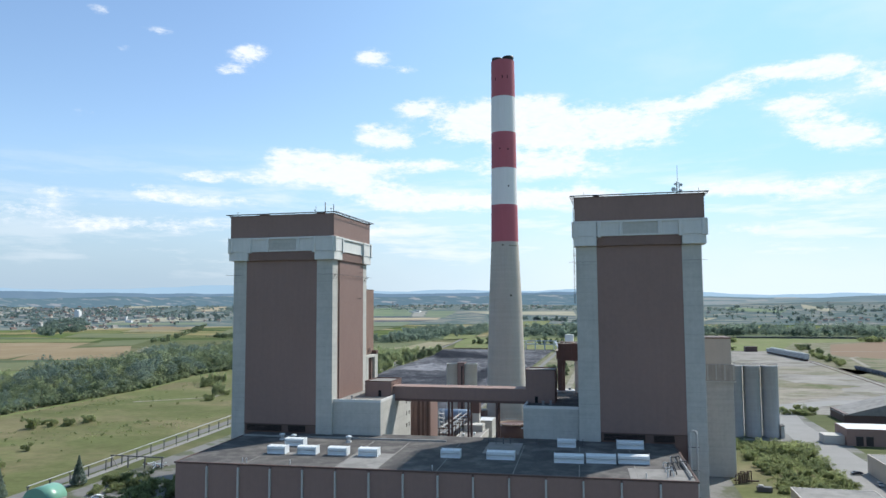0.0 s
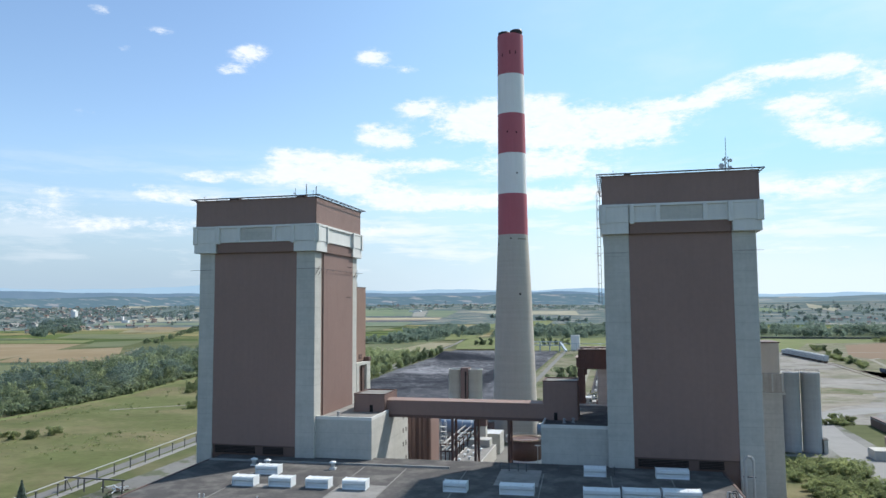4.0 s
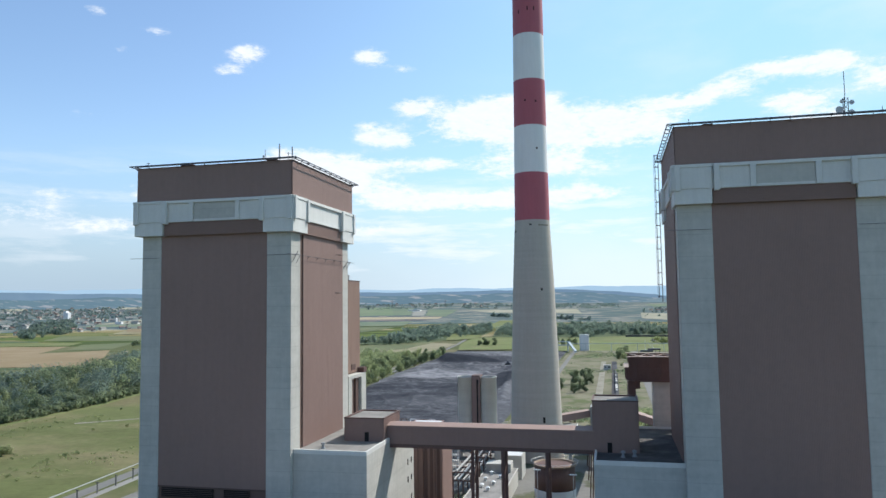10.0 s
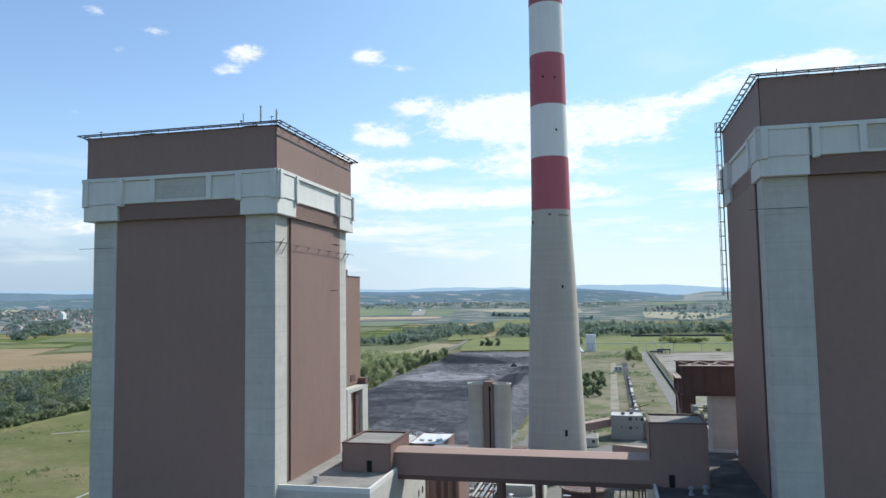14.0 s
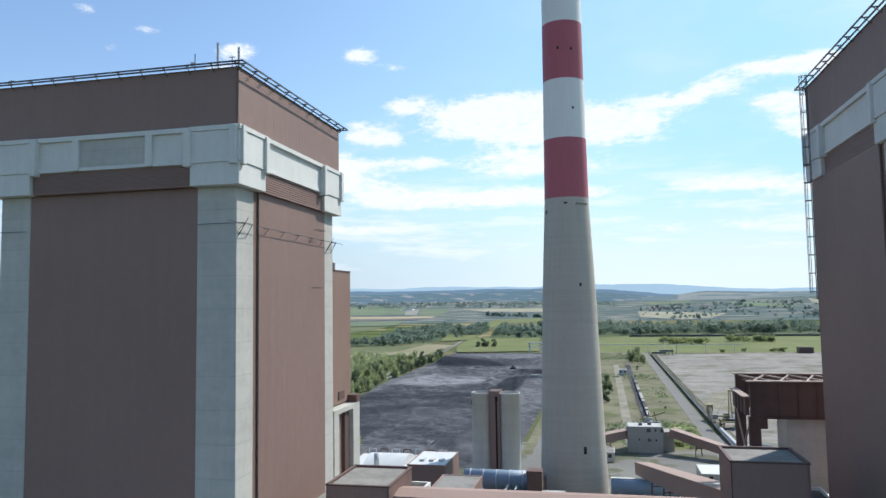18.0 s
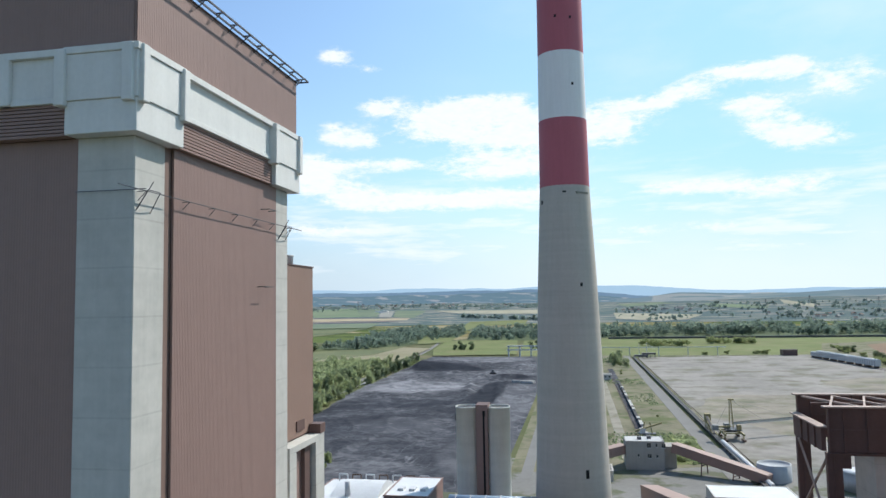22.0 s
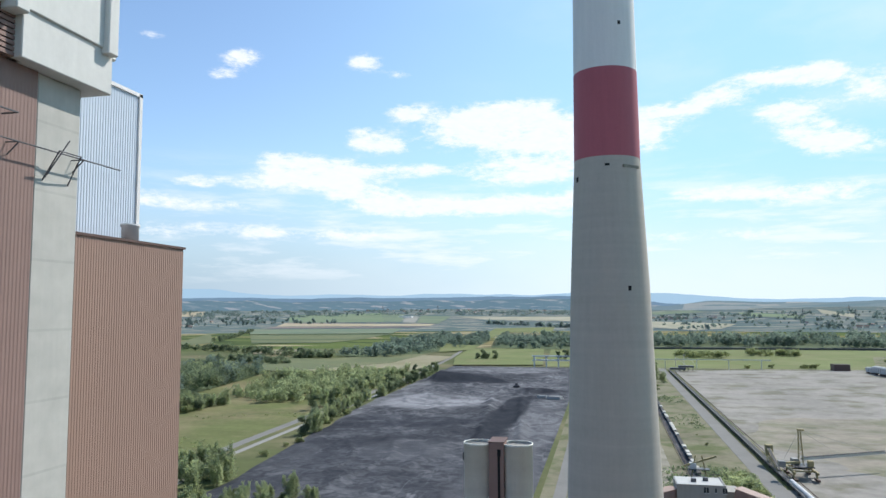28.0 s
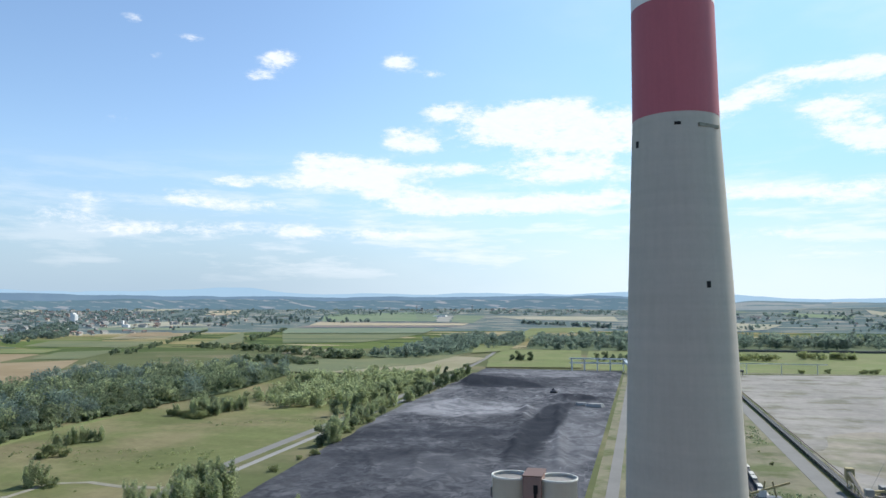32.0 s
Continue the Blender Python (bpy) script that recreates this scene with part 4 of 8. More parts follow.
def build_boiler_house(x0, y0, top, w, d, label, ladder, wires, piers):
    """One boiler house: brown ribbed cladding between concrete corner piers, with a concrete crown and a brown attic."""
    t = thing("boiler_house", label, "boiler house", (x0, y0, 0), "boiler houses")
    z_att, z_step, z_cap = top - 8.05, top - 13.15, top - 16.3
    inset = 1.25
    (xl0, xl1), (xr0, xr1) = piers
    part("core", box(inset + 0.6, w - inset - 0.6, inset + 0.6, d - inset - 0.6, 0, z_cap + 2), M_GAP, t, "dark recessed core wall")
    # attic: four ribbed sheets and a roof
    for turn, at, length in ((0, (0, 0, 0), w), (90, (w, 0, 0), d), (180, (w, d, 0), w), (270, (0, d, 0), d)):
        part("attic_wall", turned(ribbed(length, z_att, top, 0.3, 0.014), turn, at), M_BROWN, t, "brown ribbed attic cladding")
    part("roof", box(0.3, w - 0.3, 0.3, d - 0.3, top - 0.9, top - 0.45), M_ROOF, t, "flat dark roof")
    for turn, at, length in ((0, (0, 0, 0), w), (90, (w, 0, 0), d), (180, (w, d, 0), w), (270, (0, d, 0), d)):
        part("coping", turned(box(-0.12, length + 0.12, -0.14, 0.5, top, top + 0.12), turn, at), M_BROWN_DARK, t, "dark edge flashing")
    # corner piers
    for ix, (xa, xb) in enumerate(((xl0, xl1), (xr0, xr1))):
        for iy, (ya, yb) in enumerate(((inset, inset + 4.8), (d - 5.35, d - inset))):
            plain = ladder and ix == 0 and iy == 1
            part("pier", box(xa, xb, ya, yb, 0, z_cap, 0.12), M_BROWN if plain else M_CONC, t, "brown clad corner" if plain else "weathered concrete corner pier")
    # crown: cap blocks at the corners, beams between, posts in front
    e = 0.35
    for xa, xb in ((-e, 7.1), (w - 7.1, w + e)):
        for ya, yb in ((-e, 7.75), (d - 8.05, d + e)):
            b = box(xa, xb, ya, yb, z_cap, z_step, 0.06)
            part("cap", b, M_CONC_LIGHT, t, "pale precast corner cap")
            part("cap_upper", box(xa - (0.18 if xa < 0 else 0), xb + (0.18 if xa > 0 else 0), ya - (0.18 if ya < 0 else 0), yb + (0.18 if ya > 0 else 0), z_step + 0.004, z_att - 0.7, 0.05), M_CONC_LIGHT, t, "pale precast corner cap")
            part("cap_lip", box(xa - (0.34 if xa < 0 else 0), xb + (0.34 if xa > 0 else 0), ya - (0.34 if ya < 0 else 0), yb + (0.34 if ya > 0 else 0), z_att - 0.69, z_att, 0.05), M_CONC_LIGHT, t, "pale precast top lip")
    for turn, at, length, fr in ((0, (0, 0, 0), w, (7.9, 14.8, 26.8, 33.1)), (90, (w, 0, 0), d, (7.4, 30.1)), (180, (w, d, 0), w, (7.9, 14.8, 26.8, 33.1)), (270, (0, d, 0), d, (8.8, 31.5))):
        fr = [q * length / (40.5 if len(fr) == 4 else 38.75) for q in fr]
        part("beam", turned(box(7.1, length - 7.1 if len(fr) == 4 else length - 8, 0.02, 0.9, z_step, z_att - 0.7), turn, at), M_CONC_LIGHT, t, "recessed pale concrete beam")
        if len(fr) == 4:
            part("beam_field", turned(box(fr[1] + 0.6, fr[2] - 0.6, -0.03, 0.03, z_step + 0.55, z_att - 0.75), turn, at), M_CONC, t, "darker recessed concrete field")
        part("beam_lip", turned(box(7.11, length - 7.11, -0.45, 0.9, z_att - 0.69, z_att - 0.004, 0.04), turn, at), M_CONC_LIGHT, t, "pale top lip")
        part("beam_foot", turned(box(7.11, length - 7.11, -0.14, 0.9, z_step - 0.02, z_step + 0.5, 0.04), turn, at), M_CONC_LIGHT, t, "pale bottom lip")
        for k, q in enumerate(fr):
            outer = k in (0, len(fr) - 1)
            part("post", turned(box(q - 0.55, q + 0.55, -0.95 if outer else -0.5, 0.3, z_step - (0.5 if outer else 0.02), z_att - (0.2 if outer else 0.6), 0.08), turn, at), M_CONC_LIGHT, t, "pale precast post")
        for q in (0.35, length - 0.35):
            part("post", turned(box(q - 0.55, q + 0.55, -0.95, -0.2, z_step - 0.4, z_att - 0.05, 0.08), turn, at), M_CONC_LIGHT, t, "pale precast post")
        # louvre under the beam
        n = 9
        hgt = (z_step - z_cap) / n
        back = 7.3
        part("louvre_back", turned(box(back, length - back, 0.44, 1.2, z_cap, z_step), turn, at), M_BROWN, t)
        slat = part("louvre_slat", turned(beam((back, 0.32, 0), (length - back, 0.32, 0), 0.24, 0.25), turn, at), M_BROWN, t)
        slat.location.z = z_cap + hgt * 0.5
        for k in range(1, n):
            piece("louvre_slat", slat.data, t, Matrix.Translation((0, 0, z_cap + hgt * (k + 0.5))))
        # main ribbed panel: flush between the piers in front and behind, set off by a recessed joint at the sides
        if len(fr) == 4:
            a, b, proud = (xl1, xr0, 1.4) if turn == 0 else (w - xr0, w - xl1, 1.4)
        elif turn == 90:
            a, b, proud = 7.9, length - 5.4, w - xr1 - 0.06
        else:
            a, b, proud = (0.9 if ladder else 5.4), length - 7.7, xl0 - 0.06
        z0 = 25.6 if turn == 0 else 0.0
        part("panel", shift(turned(ribbed(b - a, z0, z_cap - 0.02, 0.3, 0.015), turn, (0, 0, 0)), Vector(at) + Matrix.Rotation(radians(turn), 3, "Z") @ Vector((a, proud, 0))), M_BROWN, t, "brown vertically ribbed sheet cladding")
        if len(fr) == 2:
            q0, q1 = (6.05, 7.9) if turn == 90 else (length - 7.7, length - 6.05)
            part("joint_strip", turned(box(q0, q1, proud + 0.32, proud + 1.0, 0, z_cap - 0.02), turn, at), M_JOINT, t, "recessed dark brown joint strip")
            c0, c1 = (6.05, 6.5) if turn == 90 else (length - 6.5, length - 6.05)
            part("pier_rebate", turned(box(c0, c1, proud + 0.2, proud + 0.9, 0, z_cap - 0.02), turn, at), M_CONC, t, "set-back concrete edge of the pier")
        if turn == 0:
            part("sill", box(a, b, 1.45, 1.7, 25.2, 25.6), M_BROWN_DARK, t)
            for xa, xb in ((a + 1.0, a + 0.52 * (b - a)), (a + 0.62 * (b - a), b - 4.0)):
                grille = part("air_grille", box(xa, xb, 1.4, 1.66, 23.0, 25.1), M_DARK, t, "dark air intake grille")
                for k in range(5):
                    part("grille_bar", box(xa, xb, 1.25, 1.4, 23.12 + 0.42 * k, 23.2 + 0.42 * k), M_BROWN_DARK, grille)
    # gantry rail round the roof edge
    o0, o1, zr = 0.35, 1.35, top + 0.45
    for o in (o0, o1):
        for a, b in (((-o, -o), (w + o, -o)), ((w + o, -o), (w + o, d + o)), ((w + o, d + o), (-o, d + o)), ((-o, d + o), (-o, -o))):
            part("roof_rail", beam((*a, zr), (*b, zr), 0.16, 0.2), M_STEEL, t, "dark steel gantry rail")
    n = 11
    tie = part("rail_tie", beam((0, -o0, 0), (0, -o1 - 0.1, 0), 0.14, 0.16), M_STEEL, t)
    tie.location = (0, 0, zr)
    bracket = part("rail_bracket", tube([(0, 0.1, -0.9), (0, -o0 - 0.6, -0.1)], 0.06), M_STEEL, t)
    bracket.location = (0, 0, zr)
    for turn, at, length in ((0, (0, 0, 0), w), (90, (w, 0, 0), d), (180, (w, d, 0), w), (270, (0, d, 0), d)):
        for k in range(n + 1):
            m = Matrix.Translation(Vector(at) + Vector((0, 0, zr))) @ Matrix.Rotation(radians(turn), 4, "Z") @ Matrix.Translation((length * k / n, 0, 0))
            if turn or k:
                piece("rail_tie", tie.data, t, m)
                piece("rail_bracket", bracket.data, t, m)
    # cable run round the piers and cladding
    zw = z_cap - 5.2
    for turn, at, length in wires:
        R, A = Matrix.Rotation(radians(turn), 3, "Z"), Vector(at)

        def put(p):
            return tuple(A + R @ Vector(p))
        for q0, q1 in ((-2.2, xl1 - 0.3), (xr0 + 0.2, length + 0.6)) if turn == 0 else ((-2.2, length + 2.2),):
            part("cable", tube([put((q0, 0.1 if turn else 0.9, zw)), put((q1, 0.1 if turn else 0.9, zw))], 0.05, 5), M_STEEL, t, "thin cable run")
        for q in () if turn == 0 else (1.8, 9.5, 15.0, 20.5, 26.0, 31.0, length - 2.0):
            part("cable_bracket", tube([put((q, 1.2, zw - 1.3)), put((q + 0.3, 0.1, zw)), put((q - 0.2, 1.2, zw - 0.1))], 0.045, 5), M_STEEL, t)
        if turn == 90:
            for q in (1.6, length - 4.6):
                part("cable_frame", tube([put((q, 1.2, zw - 2.4)), put((q + 2.4, 1.2, zw - 2.4)), put((q + 2.0, -0.4, zw)), put((q, -0.4, zw)), put((q, 1.2, zw - 2.4)), put((q + 1.0, -0.3, zw + 0.9))], 0.05, 5), M_STEEL, t, "small steel cable frame")
            for q, z in ((30.5, zw + 1.6), (29.5, zw - 8.5)):
                part("bracket_frame", tube([put((q - 2.2, 0.7, z)), put((q - 2.2, -0.5, z)), put((q, -0.5, z)), put((q, 0.7, z))], 0.06, 5), M_STEEL, t, "small steel bracket frame")
    if ladder:
        x, y = -1.1, d - 5.0
        lad = part("ladder", tube([(x, y - 0.35, top + 1.2), (x, y - 0.35, z_cap - 20)], 0.07), M_STEEL, t, "caged access ladder")
        part("stile", tube([(x, y + 0.35, top + 1.2), (x, y + 0.35, z_cap - 20)], 0.07), M_STEEL, lad)
        for k in range(13):
            z = top + 1.0 - 3.0 * k
            part("cage_hoop", tube([(x, y - 0.5, z), (x - 0.8, y - 0.5, z), (x - 1.1, y, z), (x - 0.8, y + 0.5, z), (x, y + 0.5, z)], 0.06, 4), M_STEEL, lad)
        for q in (-0.5, 0, 0.5):
            part("cage_bar", tube([(x - (1.1 if q == 0 else 0.8), y + q, top + 1.0), (x - (1.1 if q == 0 else 0.8), y + q, z_cap - 19)], 0.05, 4), M_STEEL, lad)
        for k in range(40):
            z = top + 0.8 - 0.9 * k
            part("rung", tube([(x, y - 0.35, z), (x, y + 0.35, z)], 0.04, 4), M_STEEL, lad)
    return t


LTX, LTY, LTT = -133.1, 247.15, 100.0
RTX, RTY, RTT = -9.25, 252.5, 102.95
build_boiler_house(LTX, LTY, LTT, 40.2, 38.75, "brown clad boiler house with pale concrete corner piers and crown", False, ((0, (0, 0, 0), 40.2), (90, (40.2, 0, 0), 38.75)), ((0.8, 5.9), (33.35, 39.35)))
build_boiler_house(RTX, RTY, RTT, 41.25, 39.1, "brown clad boiler house with a caged ladder and roof aerials", True, ((0, (0, 0, 0), 41.25),), ((0.15, 7.05), (34.1, 40.2)))

# ---- turbine hall ----
HALL = Matrix.Translation((-121.8, 198.4, 0)) @ Matrix.Rotation(radians(2.35), 4, "Z")
HALL_W, HALL_Z = 144.6, 22.5


M_SILO_GREY = mat("grey sheet kerb", (0.26, 0.26, 0.25), 0.7, 0.12, 0.3, 2.0)


def build_hall():
    t = thing("turbine_hall", "low brown turbine hall with pale fins and dark flat roof", "turbine hall")
    t.matrix_world = HALL
    part("wall", box(0.3, HALL_W - 0.3, 0.4, 52, 0, HALL_Z - 0.5), M_BROWN, t, "plain brown wall body")
    part("roof", box(0.1, HALL_W - 0.1, 0.1, 52.5, HALL_Z - 0.45, HALL_Z), M_ROOF, t, "flat dark bitumen roof")
    n = 15
    fins = [10.2 + 9.62 * k for k in range(14)]
    edges = [0.0, *fins, HALL_W]
    for a, b in zip(edges, edges[1:]):
        part("facade_panel", box(a + 0.25, b - 0.25, -0.12, 0.4, 0.3, HALL_Z - 0.35, 0.05), M_BROWN, t, "flat brown facade panel")
    fin = part("fin", box(-0.26, 0.26, -0.7, 0.1, 0, HALL_Z - 0.9, 0.05), M_FINPALE, t, "pale metal fin")
    fin.location.x = fins[0]
    for q in fins[1:]:
        piece("fin", fin.data, t, Matrix.Translation((q, 0, 0)))
    part("eaves_trim", box(-0.15, HALL_W + 0.15, -0.3, 0.35, HALL_Z - 0.3, HALL_Z + 0.18, 0.04), M_BROWN_DARK, t, "dark eaves trim")
    part("end_trim", box(-0.2, 0.3, 0.36, 52, HALL_Z - 0.3, HALL_Z + 0.15), M_BROWN_DARK, t)
    part("end_trim", box(HALL_W - 0.3, HALL_W + 0.2, 0.36, 52, HALL_Z - 0.3, HALL_Z + 0.15), M_BROWN_DARK, t)
    # paler, dusty bays of roofing and low seams
    for a, b, c, d in ((48.5, 60.0, 0.8, 21), (86, 97, 26, 44), (128, 144, 0.8, 13), (24, 31, 15, 18)):
        part("roof_bay", box(a, b, c, d, HALL_Z, HALL_Z + 0.03), M_ROOF_LIGHT, t, "dusty pale roofing")
    for q in (21.0, 48.3, 60.3, 77.0, 97.7, 115.0, 130.0):
        part("roof_seam", box(q - 0.12, q + 0.12, 0.4, 40, HALL_Z, HALL_Z + 0.12), M_ROOF_LIGHT, t)
    part("roof_kerb", box(0.5, 72, 42.0, 42.6, HALL_Z, HALL_Z + 0.5), M_SILO_GREY, t, "low grey roof kerb")
    for q in (86.0, 88.4, 90.8, 93.0, 101.5, 116.0):
        part("roof_post", box(q - 0.12, q + 0.12, 42.0, 42.3, HALL_Z, HALL_Z + 2.2), M_STEEL, t, "dark steel roof post")
    for q in (20.0, 21.2, 34.5, 75.6, 132.0):
        part("vent_pipe", lathe([(HALL_Z, 0.12), (HALL_Z + 1.1, 0.12), (HALL_Z + 1.1, 0.2), (HALL_Z + 1.3, 0.2)], 10, cx=q, cy=2.0), M_FIN, t)


build_hall()


def build_vent(length, at):
    """A roof monitor: a pale sheet-metal box with splayed waist, overhanging cap and end plates."""
    t = thing("roof_vent", "pale sheet-metal ridge vent on the dark hall roof", "roof vent", (0, 0, 0), "roof vents")
    t.matrix_world = HALL @ Matrix.Translation((*at, HALL_Z))
    prof = [(-1.5, 0), (-1.15, 0.45), (-1.05, 1.15), (-1.6, 1.55), (-1.6, 2.2), (-1.3, 2.4), (1.3, 2.4), (1.6, 2.2), (1.6, 1.55), (1.05, 1.15), (1.15, 0.45), (1.5, 0)]
    bm = bmesh.new()
    h = length / 2
    a = [bm.verts.new((-h, y, z)) for y, z in prof]
    b = [bm.verts.new((h, y, z)) for y, z in prof]
    for i in range(len(prof) - 1):
        bm.faces.new((a[i], a[i + 1], b[i + 1], b[i]))
    bm.faces.new(a)
    bm.faces.new(b[::-1])
    part("casing", bm, M_VENT, t)
    for s in (-1, 1):
        part("end_plate", box(s * h - 0.06, s * h + 0.06, -1.72, 1.72, 0, 2.5, 0.02), M_VENT, t)
    for k in range(1, 3):
        x = -h + length * k / 3
        part("seam", box(x - 0.05, x + 0.05, -1.68, 1.68, 2.38, 2.46), M_FIN, t)
    part("kerb", box(-h - 0.15, h + 0.15, -1.75, 1.75, 0.0, 0.14), M_ROOF_LIGHT, t)
    return t


for q, v, l in ((24.7, 16.2, 5.6), (34.2, 16.8, 5.8), (43.8, 17.0, 5.8), (53.3, 17.0, 5.8), (25.3, 28.6, 6.2), (77.8, 18.9, 5.6), (92.6, 18.6, 8.0), (112.1, 17.3, 8.2), (121.0, 18.4, 8.2), (130.0, 19.2, 8.4), (111.0, 40.0, 5.6), (130.4, 40.6, 8.0)):
    build_vent(l, (q, v))


def build_roof_unit(at):
    t = thing("roof_fan", "small pale round roof fan with a square base", "roof fan", (0, 0, 0), "roof fans")
    t.matrix_world = HALL @ Matrix.Translation((*at, HALL_Z))
    part("base", box(-0.8, 0.8, -0.8, 0.8, 0, 0.5, 0.05), M_FIN, t)
    part("drum", lathe([(0.5, 0.6), (1.6, 0.6), (1.7, 0.95), (2.0, 0.95), (2.25, 0.3)], 20), M_VENT, t)


for p in ((21.5, 36.0), (40.5, 36.4), (17.0, 37.0)):
    build_roof_unit(p)

# ---- concrete annexes and the conveyor bridge ----


def build_annex(name, x0, x1, y0, y1, z, label, windows=()):
    t = thing(name, label, "annex", (x0, y0, 0))
    w, d = x1 - x0, y1 - y0
    part("wall", box(0, w, 0, d, 0, z - 0.9, 0.06), M_CONC, t, "weathered concrete wall")
    for a, b, c, e in ((0, w, 0, 0.45), (0, w, d - 0.45, d), (0, 0.45, 0.45, d - 0.45), (w - 0.45, w, 0.45, d - 0.45)):
        part("parapet", box(a, b, c, e, z - 0.9, z), M_CONC_LIGHT, t, "pale concrete parapet")
    part("roof", box(0.45, w - 0.45, 0.45, d - 0.45, z - 0.9, z - 0.6), M_ROOF if windows == () else M_ROOF_LIGHT, t, "flat roof")
    for y, zz in windows:
        part("window", box(w - 0.25, w + 0.03, y - 0.45, y + 0.45, zz - 0.75, zz + 0.75), M_GLASS, t, "small dark window")
    return t


build_annex("concrete_annex", -95.4, -76.3, 249.8, 288.0, 34.6, "pale concrete annex with a flat roof beside the boiler house", [(35.8, zz) for zz in (30, 25.5, 21, 16, 11)] + [(32.5, zz) for zz in (30, 25.5, 21)])
build_annex("concrete_annex", -27.6, -8.0, 255.0, 300.0, 33.4, "shaded pale concrete annex with a flat roof", ())


def build_hut(x0, x1, y0, y1, z0, z1, label, door):
    t = thing("transfer_house", label, "transfer house", (x0, y0, z0), "transfer houses")
    w, d, h = x1 - x0, y1 - y0, z1 - z0
    for turn, at, length in ((0, (0, 0, 0), w), (90, (w, 0, 0), d), (180, (w, d, 0), w), (270, (0, d, 0), d)):
        part("wall", turned(ribbed(length, 0, h, 0.3, 0.025), turn, at), M_BROWN, t, "brown ribbed sheet wall")
        part("coping", turned(box(-0.05, length + 0.05, -0.12, 0.35, h, h + 0.25), turn, at), M_BROWN2, t)
    part("roof", box(0.2, w - 0.2, 0.2, d - 0.2, h - 0.35, h - 0.1), M_ROOF_LIGHT, t, "flat grey roof")
    part("door", box(door, door + 1.0, -0.14, 0.1, 0.35, 2.55), M_DARK, t, "dark open doorway")


build_hut(-87.0, -77.0, 264.2, 277.5, 33.7, 39.4, "low brown transfer house at the end of the conveyor bridge", 5.2)
build_hut(-28.0, -17.8, 266.6, 277.4, 32.5, 44.2, "tall brown transfer house on the annex roof", 3.2)


def build_bridge():
    t = thing("conveyor_bridge", "long enclosed brown conveyor bridge between the boiler houses", "conveyor bridge", (-78, 266.6, 0))
    L = 50.2
    z0, z1, w = 33.2, 37.6, 6.2
    part("gallery", box(0.0, L, 0.35, w - 0.35, z0 + 0.3, z1), M_BROWN, t, "enclosed brown gallery")
    part("side", ribbed(L, z0, z1 - 0.25, 0.3, 0.025), M_BROWN, t, "brown side sheet")
    part("side", turned(ribbed(L, z0, z1 - 0.25, 0.3, 0.025), 180, (L, w, 0)), M_BROWN, t)
    bm = bmesh.new()
    prof = [(-0.15, z1 - 0.25), (-0.15, z1), (w / 2, z1 + 0.5), (w + 0.15, z1), (w + 0.15, z1 - 0.25)]
    a, b = [bm.verts.new((0, y, z)) for y, z in prof], [bm.verts.new((L, y, z)) for y, z in prof]
    for i in range(4):
        bm.faces.new((a[i], a[i + 1], b[i + 1], b[i]))
    bm.faces.new((a[0], b[0], b[4], a[4]))
    bm.faces.new(a)
    bm.faces.new(b[::-1])
    part("roof", bm, M_PINK, t, "paler pinkish brown roof sheet")
    part("underside", box(0, L, 0.1, w - 0.1, z0 - 0.35, z0 - 0.004), M_BROWN_DARK, t)
    for y in (0.3, w - 0.3):
        part("girder", box(0, L, y - 0.2, y + 0.2, z0 - 0.9, z0 - 0.36), M_BROWN2, t, "steel edge girder")
    for x in (22.0, 29.2, 39.5):
        for y in (0.4, w - 0.4):
            part("leg", tube([(x, y, 0), (x, y, z0 - 0.9)], 0.42, 10), M_BROWN2, t, "slender steel leg")
        for z in (8, 16, 24):
            part("leg_tie", tube([(x, 0.4, z), (x, w - 0.4, z + 4)], 0.14, 6), M_BROWN2, t)
            part("leg_tie", tube([(x, w - 0.4, z), (x, 0.4, z + 4)], 0.14, 6), M_BROWN2, t)


# a paler, pinker brown than the wall sheets
M_PINK = mat("pinkish brown roof sheet", (0.31, 0.215, 0.18), 0.6, 0.09, 0.1, 1.5)
build_bridge()


M_COWL = mat("dull zinc sheet", (0.24, 0.25, 0.26), 0.5, 0.12, 0.5, 3.0)


def build_roof_cowl(at, label):
    t = thing("roof_cowl", label, "roof cowl", at, "roof cowls")
    part("base", lathe([(0, 0.6), (0.4, 0.4)], 8), M_COWL, t)
    part("neck", lathe([(0.4, 0.28), (0.95, 0.28)], 12), M_COWL, t)
    part("hood", lathe([(0.95, 0.5), (1.3, 0.5), (1.45, 0.25)], 12), M_COWL, t)


build_roof_cowl((-88.5, 254.5, 34.0), "pale metal cowl on the annex roof")
build_roof_cowl((-21.5, 262.0, 32.8), "pale metal cowl on the shaded annex roof")
build_roof_cowl((-19.0, 263.2, 32.8), "pale metal cowl on the shaded annex roof")

# ---- rear annex of the boiler house ----


